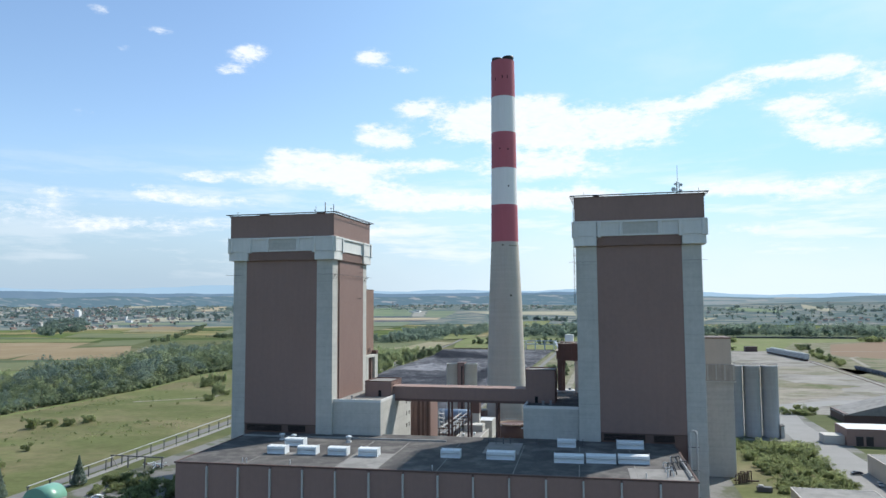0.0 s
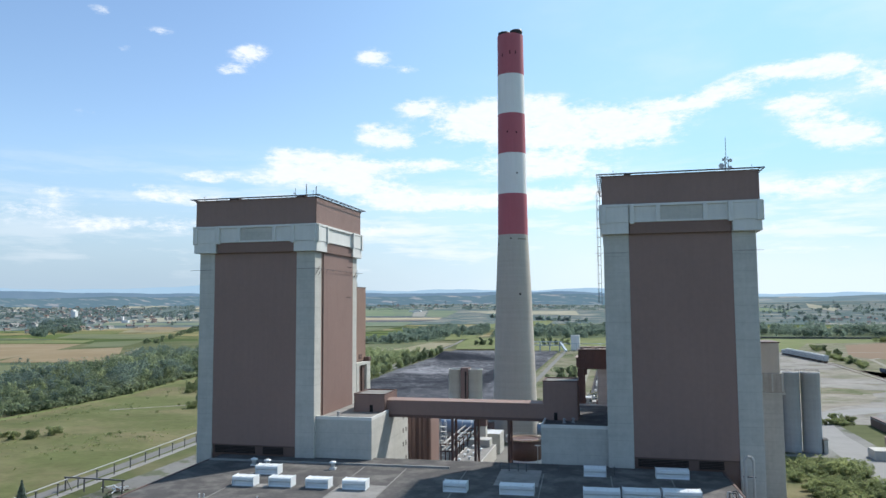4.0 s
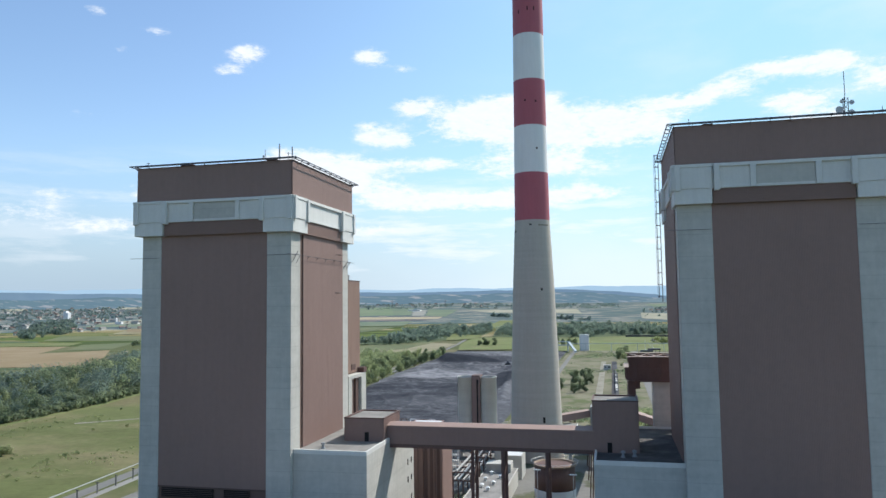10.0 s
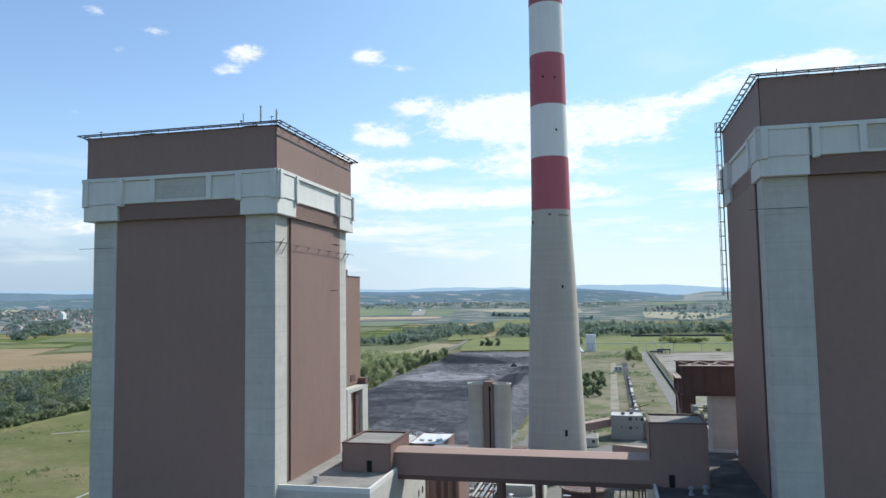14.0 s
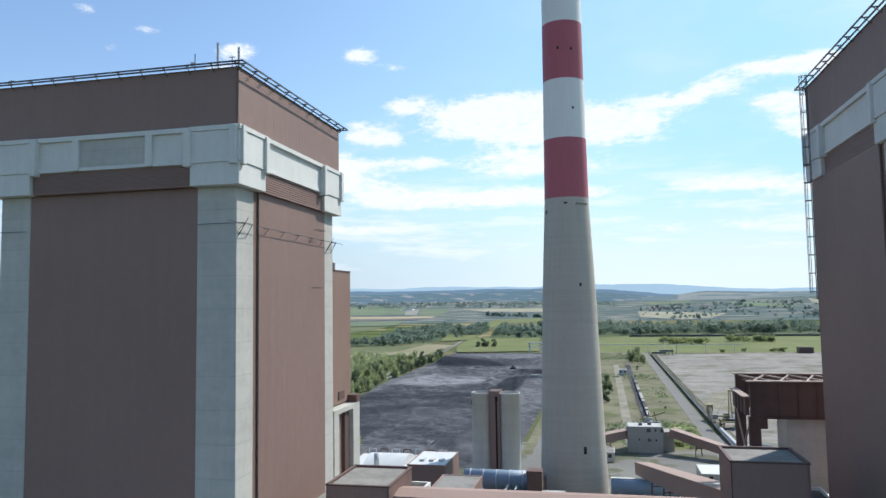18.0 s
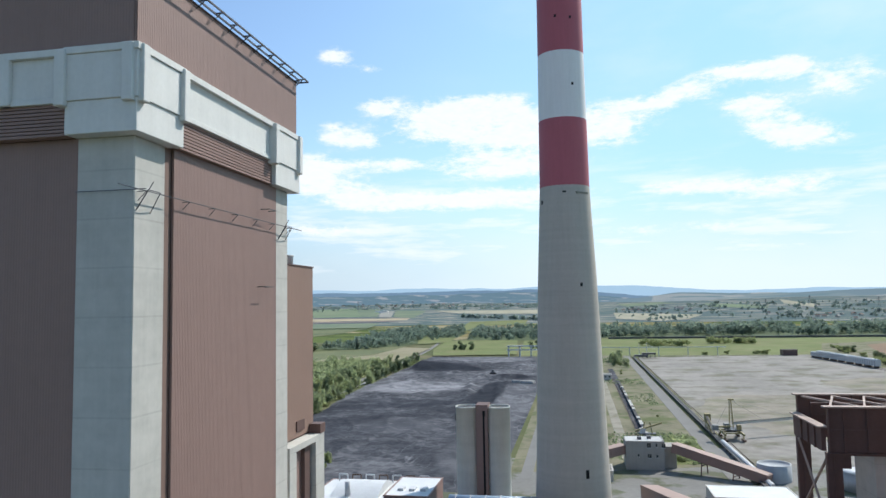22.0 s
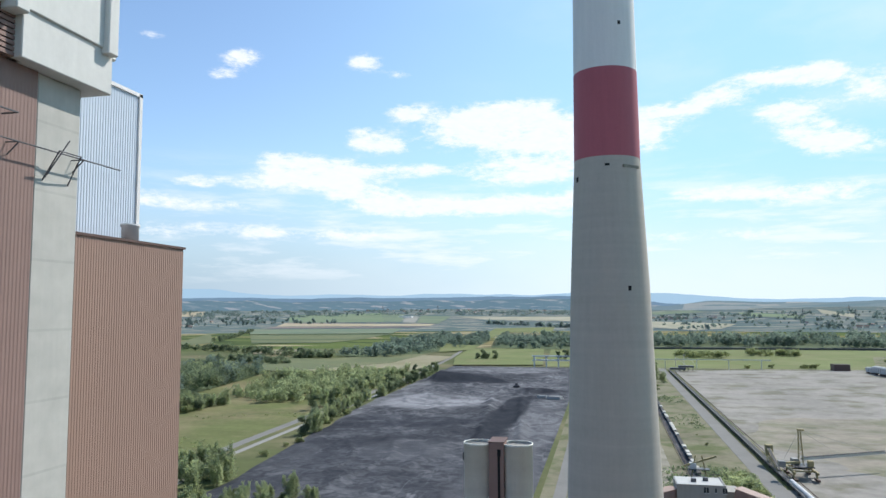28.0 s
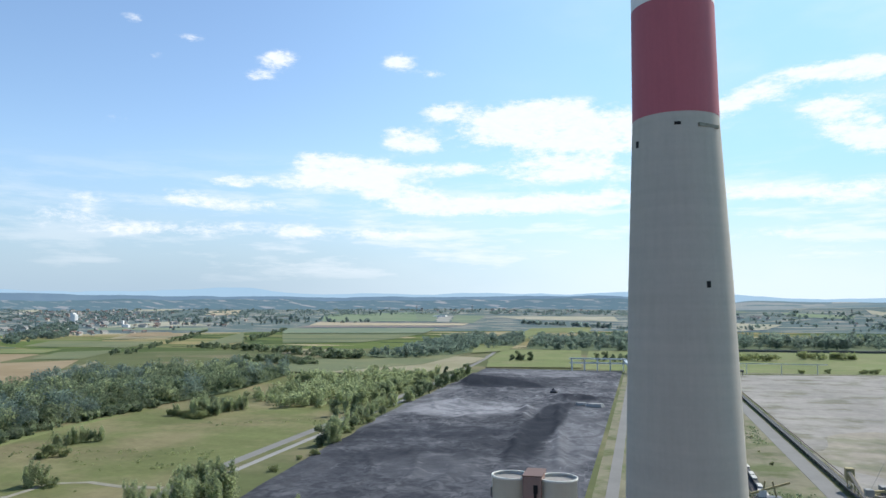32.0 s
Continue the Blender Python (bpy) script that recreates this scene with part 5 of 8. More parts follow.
def build_rear():
    t = thing("rear_annex", "brown ribbed rear annex with a concrete base frame", "annex", (-96.9, 285.8, 0))
    part("side_wall", turned(ribbed(17.0, 47.2, 73.8, 0.3, 0.025), 90, (0, 0, 0)), M_BROWN3, t, "brown ribbed side wall")
    part("body", box(-30, -0.3, 0, 16.8, 40, 73.5), M_BROWN, t, "brown annex body")
    part("coping", box(-30, 0.15, -0.05, 17.15, 73.8, 74.0), M_BROWN_DARK, t)
    part("roof_vent_drum", lathe([(74.0, 0.75), (75.4, 0.75), (75.5, 0.85), (75.7, 0.85)], 16, cx=-2.2, cy=12.0), M_FIN, t, "pale round roof vent")
    part("ledge", box(-6, 1.9, 2.6, 17.1, 45.9, 46.9, 0.05), M_CONC, t, "pale concrete ledge")
    part("ledge_curb", box(-6, 2.0, 15.0, 17.3, 46.9, 48.4), M_BROWN2, t)
    part("frame_post", box(0.1, 1.9, 13.2, 17.1, 0, 45.9, 0.05), M_CONC, t, "pale concrete frame post")
    part("frame_post", box(0.1, 1.9, 2.6, 5.2, 0, 45.9, 0.05), M_CONC, t, "pale concrete frame post")
    part("infill", box(-6, 0.6, 5.2, 13.2, 0, 45.9), M_BROWN, t, "brown infill wall")
    part("infill_rib", box(0.6, 1.2, 10.2, 12.6, 0, 45.9), M_BROWN_DARK, t)
    part("hatch", box(0.02, 0.2, 9.6, 12.8, 48.0, 49.6), M_BROWN2, t, "small framed hatch")
    s = thing("ribbed_shaft", "tall pale blue ribbed shaft rising behind the rear annex", "shaft", (-102.1, 287.0, 0))
    part("side_wall", turned(ribbed(15.7, 73.9, 89.0, 0.36, 0.04), 90, (0, 0, 0)), M_BLUE, s, "pale blue ribbed sheet")
    part("body", box(-14, -0.3, 0, 15.6, 60, 88.8), M_BLUE, s)
    part("trim", box(-0.3, 0.2, 15.5, 15.95, 73.9, 89.3), M_WHITE, s, "white corner trim")
    part("trim", box(-14, 0.2, -0.1, 15.95, 89.0, 89.35), M_WHITE, s, "white roof trim")


M_BROWN3 = mat("lighter brown cladding", (0.315, 0.205, 0.160), 0.6, 0.05, 0.06, 1.0, streak=0.05)
build_rear()

# ---- gantry beside the second boiler house ----


def build_gantry():
    t = thing("steel_gantry", "rust brown steel plate gantry standing on legs beside the boiler house", "gantry", (-19.3, 300.4, 0))
    L, D, z0, z1 = 20.0, 15.0, 45.4, 51.8
    for y in (0.0, D - 0.5):
        part("girder", box(0.3, L, y, y + 0.5, z0, z1 - 0.1, 0.05), M_BROWN2, t, "deep brown plate girder")
        for x in (0.35, 2.3, 5.4, 8.5, 11.6, 14.7):
            part("stiffener", box(x, x + 0.25, y - 0.3, y - 0.01, z0 + 0.1, z1 - 0.2), M_BROWN2, t)
        # sun on the flanges and end plate is painted in as paler steel
        part("flange", box(-0.2, L, y - 0.45, y + 0.95, z1 - 0.1, z1 + 0.12), M_FIN2, t, "top flange in a painted sunlit tone")
        part("flange", box(0.0, L, y - 0.45, y + 0.95, z0 - 0.3, z0), M_BROWN2, t)
        part("web_rail", box(0.6, L, y - 0.12, y - 0.01, z0 + 3.0, z0 + 3.25), M_BROWN2, t)
    part("end_girder", box(-0.35, 0.28, 0.95, D - 0.5, z0 + 0.1, z0 + 3.4), M_BROWN2, t, "lower end girder")
    part("end_plate", box(-0.9, 0.5, 0.5, D - 0.5, z0 + 3.4, z0 + 3.6), M_FIN2, t, "end plate in a painted sunlit tone")
    for y in (3.4, 6.6, 9.8):
        part("end_stiffener", box(-0.6, -0.36, y, y + 0.25, z0 + 0.1, z0 + 3.4), M_BROWN2, t)
    for x in (1.0, 5.6, 10.2, 14.8):
        part("top_brace", beam((x, 0.9, z1 - 0.2), (x + 2.3, D / 2, z1 - 0.2), 0.3, 0.3), M_FIN2, t, "pale top bracing")
        part("top_brace", beam((x + 2.3, D / 2, z1 - 0.2), (x + 4.6, 0.9, z1 - 0.2), 0.3, 0.3), M_FIN2, t, "pale top bracing")
        part("top_brace", beam((x, D - 0.9, z1 - 0.25), (x + 2.3, D / 2, z1 - 0.25), 0.3, 0.3), M_FIN2, t, "pale top bracing")
        part("top_brace", beam((x + 2.3, D / 2, z1 - 0.25), (x + 4.6, D - 0.9, z1 - 0.25), 0.3, 0.3), M_FIN2, t, "pale top bracing")
    part("top_tie", beam((0.4, D / 2, z1 - 0.5), (L, D / 2, z1 - 0.5), 0.3, 0.3), M_BROWN2, t)
    # plate legs under the ends of both girders, with crossed braces between them
    for y in (0.0, D - 0.9):
        part("leg", box(0.0, 2.0, y + 0.02, y + 0.9, 0, z0 - 0.3, 0.05), M_BROWN2, t, "broad brown plate leg")
        part("leg_rib", box(0.85, 1.1, y - 0.16, y + 0.0, 0, z0 - 0.3), M_BROWN2, t)
    for za in (34.4, 23.4, 12.4):
        part("end_strut", beam((0.3, 0.9, za), (0.3, D - 0.9, za), 0.4, 0.45), M_BROWN2, t, "level end strut")
        part("end_brace", beam((0.2, 0.9, za), (0.2, D - 0.9, za + 10.6), 0.28, 0.28), M_FIN2, t, "crossed end brace")
        part("end_brace", beam((0.5, D - 0.9, za), (0.5, 0.9, za + 10.6), 0.28, 0.28), M_FIN2, t, "crossed end brace")
    part("knee_plate", box(2.0, 3.2, 0.2, 0.5, z0 - 2.2, z0 - 0.3), M_BROWN2, t)
    part("link_tower", box(6.6, 16, 1.2, 9, 0, z0 - 0.31), M_CONC, t, "grey concrete link shaft")


# serves the pale bracing, and the girder tops painted as if sunlit
M_FIN2 = mat("pale steel with painted sunlight", (0.34, 0.26, 0.22), 0.6, 0.12, 0.5, 3.0)
build_gantry()

# ---- roof aerials ----


def build_aerials():
    for x, y, h, r, kind in ((-100.2, 248.2, 3.4, 0.06, "whip"), (-96.5, 248.2, 4.6, 0.22, "panel"), (-94.3, 248.0, 2.5, 0.05, "anemo"), (-93.5, 248.6, 3.8, 0.2, "panel"), (-131.0, 248.2, 2.2, 0.05, "whip")):
        t = thing("aerial", {"whip": "thin whip aerial with a small horn on the roof edge", "panel": "upright pale panel aerial on the roof edge", "anemo": "small wind gauge mast on the roof edge"}[kind], "aerial", (x, y, LTT - 0.45), "roof aerials")
        part("mast", tube([(0, 0, 0), (0, 0, h)], 0.07, 6), M_STEEL, t)
        if kind == "panel":
            part("panel", box(-0.16, 0.16, -0.3, -0.08, 1.1, h, 0.03), M_FIN, t, "pale panel radiator")
        elif kind == "whip" and h > 3:
            part("horn", lathe([(0, 0.08), (0.5, 0.3)], 10, cx=-0.4), M_FIN, t).location.z = 1.6
        else:
            part("cup_arm", tube([(-0.5, 0, h - 0.2), (0.5, 0, h - 0.2)], 0.05, 5), M_STEEL, t)
    x, y = 24.2, 254.6
    t = thing("aerial_mast", "lattice aerial mast with dishes and a tall whip on the roof", "aerial mast", (x, y, RTT - 0.45), "roof aerials")
    for a in range(3):
        c, s = 0.55 * math.cos(2.1 * a), 0.55 * math.sin(2.1 * a)
        part("leg", tube([(c, s, 0), (c, s, 4.8)], 0.08, 6), M_STEEL, t)
        c2, s2 = 0.55 * math.cos(2.1 * (a + 1)), 0.55 * math.sin(2.1 * (a + 1))
        for k in range(4):
            part("lattice", tube([(c, s, k * 1.2), (c2, s2, k * 1.2 + 1.2)], 0.05, 5), M_STEEL, t)
    part("whip", tube([(0, 0, 4.5), (0, 0, 10.2)], 0.07, 6), M_STEEL, t)
    for dx, dz, r in ((-1.3, 2.2, 0.75), (1.0, 3.6, 0.5), (0.9, 1.6, 0.55), (-0.8, 3.9, 0.4)):
        d = lathe([(0, r * 0.3), (0.25, r), (0.32, r)], 16)
        bmesh.ops.rotate(d, verts=d.verts, cent=(0, 0, 0), matrix=Matrix.Rotation(radians(90), 3, "X"))
        part("dish", shift(d, (dx, -0.4, dz)), M_FIN, t, "pale round dish")
        part("arm", tube([(0, 0, dz), (dx, -0.3, dz)], 0.06, 5), M_STEEL, t)
    for x, y in ((-6.0, 254.0), (30.6, 253.8)):
        s = thing("aerial", "short rod on the roof edge", "aerial", (x, y, RTT - 0.45), "roof aerials")
        part("mast", tube([(0, 0, 0), (0, 0, 2.4)], 0.06, 6), M_STEEL, s)
    for x, y, z, w in ((-123, 249.5, LTT, 3.2), (-100.5, 249.4, LTT, 2.6), (-3.0, 255.0, RTT, 1.8), (1, 262, RTT, 4.0), (-114, 262, LTT, 5)):
        s = thing("roof_box", "low brown plant box on the roof", "roof box", (x, y, z - 0.45), "roof boxes")
        part("casing", box(0, w, 0, 2.0, 0, 1.25, 0.05), M_BROWN2, s)
        part("lid", box(-0.1, w + 0.1, -0.1, 2.1, 1.25, 1.38), M_BROWN_DARK, s)


build_aerials()


def build_roof_pipes():
    """Pipework and a hand-rail at the end of the hall roof."""
    t = thing("roof_pipework", "tangle of dark and pale pipes at the roof end", "pipework")
    t.matrix_world = HALL @ Matrix.Translation((0, 0, HALL_Z))
    rng = random.Random(14)
    for k in range(11):
        x, y, h = 137 + rng.uniform(0, 5.5), 4 + 1.9 * k, rng.uniform(0.9, 2.4)
        part("pipe_bend", tube([(x, y, 0), (x, y, h), (x + rng.uniform(0.6, 1.6), y + rng.uniform(-0.4, 0.8), h), (x + 1.6, y + 0.5, 0.2)], 0.14, 6), M_FIN if k % 3 == 0 else M_STEEL, t)
    part("main_pipe", tube([(143.2, 2, 0.7), (143.2, 24, 0.7)], 0.28, 8), M_COWL, t, "long grey pipe")
    for k in range(7):
        part("rail_post", tube([(144.0, 2 + 3.6 * k, 0), (144.0, 2 + 3.6 * k, 1.1)], 0.04, 4), M_STEEL, t)
    part("hand_rail", tube([(144.0, 2, 1.1), (144.0, 23.6, 1.1)], 0.04, 4), M_STEEL, t)


build_roof_pipes()

# ---- outbuildings of the power station ----


def build_stair_tower():
    t = thing("stair_tower", "tall bare concrete stair tower with a wider stained collar", "stair tower", (31.0, 312.0, 0))
    part("shaft", box(0.6, 17.0, 0.6, 17, 0, 37.0, 0.1), M_CONC, t, "plain concrete shaft")
    part("collar", box(0.3, 17.6, 0.2, 17.4, 37.0, 43.5, 0.1), M_STAINED, t, "stained concrete collar")
    for k in range(6):
        part("collar_rib", box(0.8 + 3.2 * k, 1.3 + 3.2 * k, 0.0, 0.2, 37.4, 43.2), M_CONC, t)
    part("collar_drip", box(0.0, 17.9, -0.1, 17.6, 36.4, 37.0), M_CONC, t)
    part("head", box(0, 16.5, 0.8, 16.5, 43.5, 53.6, 0.08), M_TAN, t, "pale head block")
    part("cover", box(-0.2, 16.8, 0.6, 16.7, 53.6, 54.0), M_BROWN_DARK, t, "dark roof edge")
    p = thing("vent_pipe", "tall dull grey vent pipe with a bent top beside the hall", "pipe", (24.9, 247.0, 0))
    part("riser", tube([(0, 0, 0), (0, 0, 27.4)], 0.42, 14), M_FINPALE, p)
    part("bend", tube([(0, 0, 27.2), (0.5, 0, 28.1), (1.5, 0, 28.1), (2.0, 0, 27.2)], 0.40, 12), M_FINPALE, p)
    part("return_pipe", tube([(2.0, 0, 27.4), (2.0, 0, 0)], 0.34, 12), M_FINPALE, p)
    for z in (8, 16, 23):
        part("clamp", box(-0.5, 2.5, -0.15, 0.6, z, z + 0.25), M_STEEL, p)


M_STAINED = mat("stained collar concrete", (0.36, 0.33, 0.29), 0.9, 0.2, 0.2, 1.5, streak=0.45)
M_TAN = mat("pale tan render", (0.50, 0.44, 0.37), 0.85, 0.08, 0.2, 2.0, streak=0.06)
build_stair_tower()


def build_round_silos():
    for k, (x, y) in enumerate(((62.3, 407), (70.8, 407), (79.3, 407))):
        t = thing("round_silo", "tall grey concrete silo with a rail round its top", "silo", (x, y, 0), "row of silos")
        part("barrel", lathe([(0, 4.05), (0.8, 4.0), (35.2, 4.0), (35.3, 4.15), (35.8, 4.15), (35.8, 3.9)], 40), M_SILO, t, "grey concrete barrel")
        part("roof", lathe([(35.7, 3.9), (35.8, 3.6), (36.1, 0.3)], 32), M_ROOF_LIGHT, t)
        rail = part("handrail", tube([(3.9 * math.cos(a), 3.9 * math.sin(a), 36.8) for a in [2 * math.pi * i / 20 for i in range(21)]], 0.06, 4), M_STEEL, t)
        for i in range(10):
            a = 2 * math.pi * i / 10
            part("baluster", tube([(3.9 * math.cos(a), 3.9 * math.sin(a), 35.7), (3.9 * math.cos(a), 3.9 * math.sin(a), 36.8)], 0.05, 4), M_STEEL, rail)
    t = thing("silo_plinth", "grey concrete annex at the foot of the silos", "annex", (83.0, 404, 0))
    part("body", box(0.2, 1.9, 0, 5, 0, 6.0, 0.05), M_CONC, t)
    part("roof", box(0.1, 2.1, -0.2, 5.2, 6.0, 6.3), M_ROOF, t)


M_SILO = mat("blue grey concrete", (0.36, 0.37, 0.38), 0.85, 0.10, 0.06, 1.0, streak=0.15, course=2.4)
build_round_silos()


def build_twin_silos():
    t = thing("twin_ash_silo", "pair of pale concrete ash silos joined by a brown stair shaft", "silo", (-86.3, 436.3, 0))
    for s in (-1, 1):
        b = part("barrel", lathe([(0, 4.05), (31.9, 4.05), (31.9, 4.25), (32.4, 4.25), (32.4, 3.9), (32.1, 3.9)], 44, cx=s * 5.15, cap=False), M_SILO2, t, "pale concrete barrel")
        part("deck", lathe([(31.4, 3.95), (31.65, 3.9)], 40, cx=s * 5.15), M_ROOF_LIGHT, b)
    part("shaft", box(-2.0, 2.0, -3.6, 4.2, 0, 32.9, 0.06), M_BROWN, t, "brown clad stair shaft")
    part("shaft_cap", box(-2.1, 2.1, -3.7, 4.3, 32.9, 33.1), M_BROWN2, t)
    part("slot", box(0.35, 1.0, -3.72, -3.4, 3, 30), M_DARK, t, "dark slot window")
    part("door", box(0.3, 1.2, -3.75, -3.4, 29.4, 31.2), M_DARK, t)
    part("rail_bracket", box(-9.6, -9.3, -0.6, 0.6, 27.5, 29.5), M_STEEL, t)


M_SILO2 = mat("pale silo concrete", (0.55, 0.54, 0.50), 0.88, 0.08, 0.08, 1.2, streak=0.12, course=3.0)
build_twin_silos()


def block(name, label, category, x0, x1, y0, y1, z, wall, roof, group="", windows=0):
    """A plain works building: walls, a roof slab with an upstand, and windows on its front."""
    t = thing(name, label, category, (x0, y0, 0), group)
    w, d = x1 - x0, y1 - y0
    part("wall", box(0, w, 0, d, 0, z - 0.35, 0.04), wall, t)
    part("roof", box(0.3, w - 0.3, 0.3, d - 0.3, z - 0.36, z - 0.12), roof, t)
    for a, b, c, e in ((-0.1, w + 0.1, -0.1, 0.3), (-0.1, w + 0.1, d - 0.3, d + 0.1), (-0.1, 0.3, 0.31, d - 0.31), (w - 0.3, w + 0.1, 0.31, d - 0.31)):
        part("upstand", box(a, b, c, e, z - 0.34, z), wall, t)
    for k in range(windows):
        x = w * (k + 0.5) / windows
        win = part("window", box(x - 0.7, x + 0.7, -0.04, 0.2, z * 0.45, z * 0.45 + 1.4), M_GLASS, t, "dark window")
        part("sill", box(x - 0.8, x + 0.8, -0.14, 0.0, z * 0.45 - 0.12, z * 0.45), M_CONC_LIGHT, win)
    return t


M_GREYPIPE = mat("dull pipe lagging", (0.33, 0.32, 0.30), 0.7, 0.15, 0.3, 2.0)


def build_middle():
    """The plant between the boiler houses and the chimney."""
    t = block("brown_block", "tall brown ribbed block behind the concrete annex", "plant building", -78.7, -70.4, 297, 309, 31.0, M_BROWN, M_ROOF_LIGHT)
    # dark strips laid on the wall stand in for its recesses
    for k, x in enumerate((2.9, 4.6, 6.6)):
        part("recess", box(x, x + 0.9, -0.12, 0.2, 0, 30), M_BROWN_DARK, t)
    for x in (0.6, 2.2, 5.6, 7.7):
        part("pilaster", box(x, x + 0.5, -0.4, 0.1, 0, 30.4), M_BROWN, t)
    t = block("filter_house", "low brown filter house with a white sheet roof", "plant building", -126, -94, 374, 396, 16.5, M_BROWN, M_WHITEROOF)
    bm = bmesh.new()
    n = 10
    for x in (6.0, 19.0):
        [bm.verts.new((x, 2 + 18 * i / n, 16.2 + 2.6 * math.sin(math.pi * i / n))) for i in range(n + 1)]
    bm.verts.ensure_lookup_table()
    for i in range(n):
        bm.faces.new((bm.verts[i], bm.verts[i + 1], bm.verts[n + 2 + i], bm.verts[n + 1 + i]))
    bm.faces.new([bm.verts[i] for i in range(n + 1)])
    bm.faces.new([bm.verts[n + 1 + i] for i in range(n + 1)][::-1])
    part("barrel_roof", bm, M_WHITEROOF, t, "white barrel roof")
    for k in range(7):
        part("pipe_loop", tube([(3 + 4 * k, 19, 16.4), (3 + 4 * k, 19, 18.6), (5.5 + 4 * k, 19, 18.6), (5.5 + 4 * k, 19, 16.4)], 0.18, 6), M_RAIL if k % 2 else M_FIN, t, "roof pipe loop")
    part("exhaust_pipe", lathe([(16.4, 0.8), (20.5, 0.8)], 16, cx=10.5, cy=3.5), M_FIN, t, "short pale stack")
    t = block("pump_house", "brown pump house with a white roof and small rooflights", "plant building", -103.8, -92, 371, 391, 18.8, M_BROWN, M_WHITEROOF)
    for k in range(3):
        part("rooflight", box(2.5 + 3 * k, 4.0 + 3 * k, 5, 8, 18.6, 19.3, 0.05), M_FIN, t)
    d = thing("flue_duct", "wide blue grey flue duct lying between filter house and chimney", "duct", (-94, 411.5, 5.4))
    part("barrel", turned(shift(lathe_x(27.5, 3.4), (0, 0, 0)), 0, (0, 0, 0)), M_DUCT, d)
    for k in range(6):
        part("hoop", shift(lathe_x(0.3, 3.52), (2 + 4.6 * k, 0, 0)), M_FIN, d)
    for k in range(3):
        part("saddle", box(4 + 9 * k, 5.2 + 9 * k, -2.4, 2.4, -5.4, -2.3), M_CONC, d, "concrete saddle")
    d = thing("flue_duct", "wide blue grey flue duct with a white walkway", "duct", (-44, 402, 7.0))
    part("barrel", lathe_x(24, 2.6), M_DUCT, d)
    part("walkway", box(0, 14, -0.7, 0.7, 2.6, 2.75), M_WHITEROOF, d, "white walkway plate")
    for k in range(3):
        part("saddle", box(2 + 8 * k, 3.2 + 8 * k, -2, 2, -7.0, -1.9), M_CONC, d)
    t = thing("small_tank", "small brown capped tank beside the duct", "tank", (-67.5, 399, 0), "tanks")
    part("shell", lathe([(0, 3.0), (10.5, 3.0)], 28), M_BROWN2, t)
    part("lid", lathe([(10.5, 3.2), (10.8, 3.2), (11.3, 0.3)], 28), M_ROOF_LIGHT, t, "pale grey lid")
    t = thing("round_tank", "wide brown steel tank on a pale base with a service ring", "tank", (-43.4, 347, 0), "tanks")
    part("base", lathe([(0, 7.0), (4.6, 7.0)], 40), M_CONC_LIGHT, t, "pale concrete base")
    part("shell", lathe([(4.6, 6.8), (12.2, 6.8)], 40), M_BROWN2, t, "brown steel shell")
    part("rim", lathe([(12.2, 7.2), (12.7, 7.2), (12.7, 6.6), (12.0, 6.5), (11.9, 0.4)], 40, cap=False), M_RIM, t, "rusty rim and roof")
    ring = part("service_rail", tube([(7.9 * math.cos(a), 7.9 * math.sin(a), 13.4) for a in [2 * math.pi * i / 24 for i in range(25)]], 0.07, 4), M_FIN, t)
    for i in range(12):
        a = 2 * math.pi * i / 12
        part("stanchion", tube([(7.2 * math.cos(a), 7.2 * math.sin(a), 12.2), (7.9 * math.cos(a), 7.9 * math.sin(a), 13.4)], 0.06, 4), M_FIN, ring)
    t = block("switch_house", "low grey switch house with roof fans and a white side wall", "plant building", -70.0, -58.4, 322, 366, 6.2, M_PLASTER, M_ROOF_LIGHT)
    for k, (x, y) in enumerate(((3, 6), (6, 11), (3.4, 15), (6.5, 19), (3, 24), (7.5, 28), (3.6, 33), (7, 38))):
        part("roof_fan", lathe([(6.0, 0.5), (7.0, 0.5), (7.1, 0.85), (7.4, 0.3)], 12, cx=x, cy=y), M_VENT, t, "small roof fan")
    part("plant_deck", box(1, 10, 36, 43, 6.0, 9.2, 0.1), M_CONC, t)
    t = block("control_block", "grey flat block with white ledges among the pipework", "plant building", -66, -58, 374, 386, 9.0, M_CONC, M_WHITEROOF)
    t = block("valve_house", "narrow pale tower block with a brown top", "plant building", -67.3, -63.4, 367.5, 372, 18.6, M_PLASTER, M_ROOF_LIGHT)
    part("top", box(-0.2, 4.1, -0.2, 4.7, 13.4, 18.8), M_BROWN2, t, "brown upper part")
    # scaffold tower
    t = thing("scaffold_tower", "slender pale scaffold tower with diagonal braces", "scaffold", (-80.5, 352, 0))
    for x in (0, 2.4):
        for y in (0, 2.4):
            part("standard", tube([(x, y, 0), (x, y, 17)], 0.13, 6), M_FIN, t)
    for k in range(8):
        z = 2.0 * k + 1
        for a, b in (((0, 0), (2.4, 0)), ((2.4, 0), (2.4, 2.4)), ((2.4, 2.4), (0, 2.4)), ((0, 2.4), (0, 0))):
            part("ledger", tube([(*a, z), (*b, z)], 0.09, 5), M_FIN, t)
            part("brace", tube([(*a, z), (*b, z + 2)], 0.07, 5), M_FIN, t)
        part("board", box(0, 2.4, 0, 2.4, z - 0.06, z), M_PLASTER, t)
    # pipe rack
    t = thing("pipe_rack", "brown steel pipe rack with several pale pipes", "pipe rack", (-76, 334, 0))
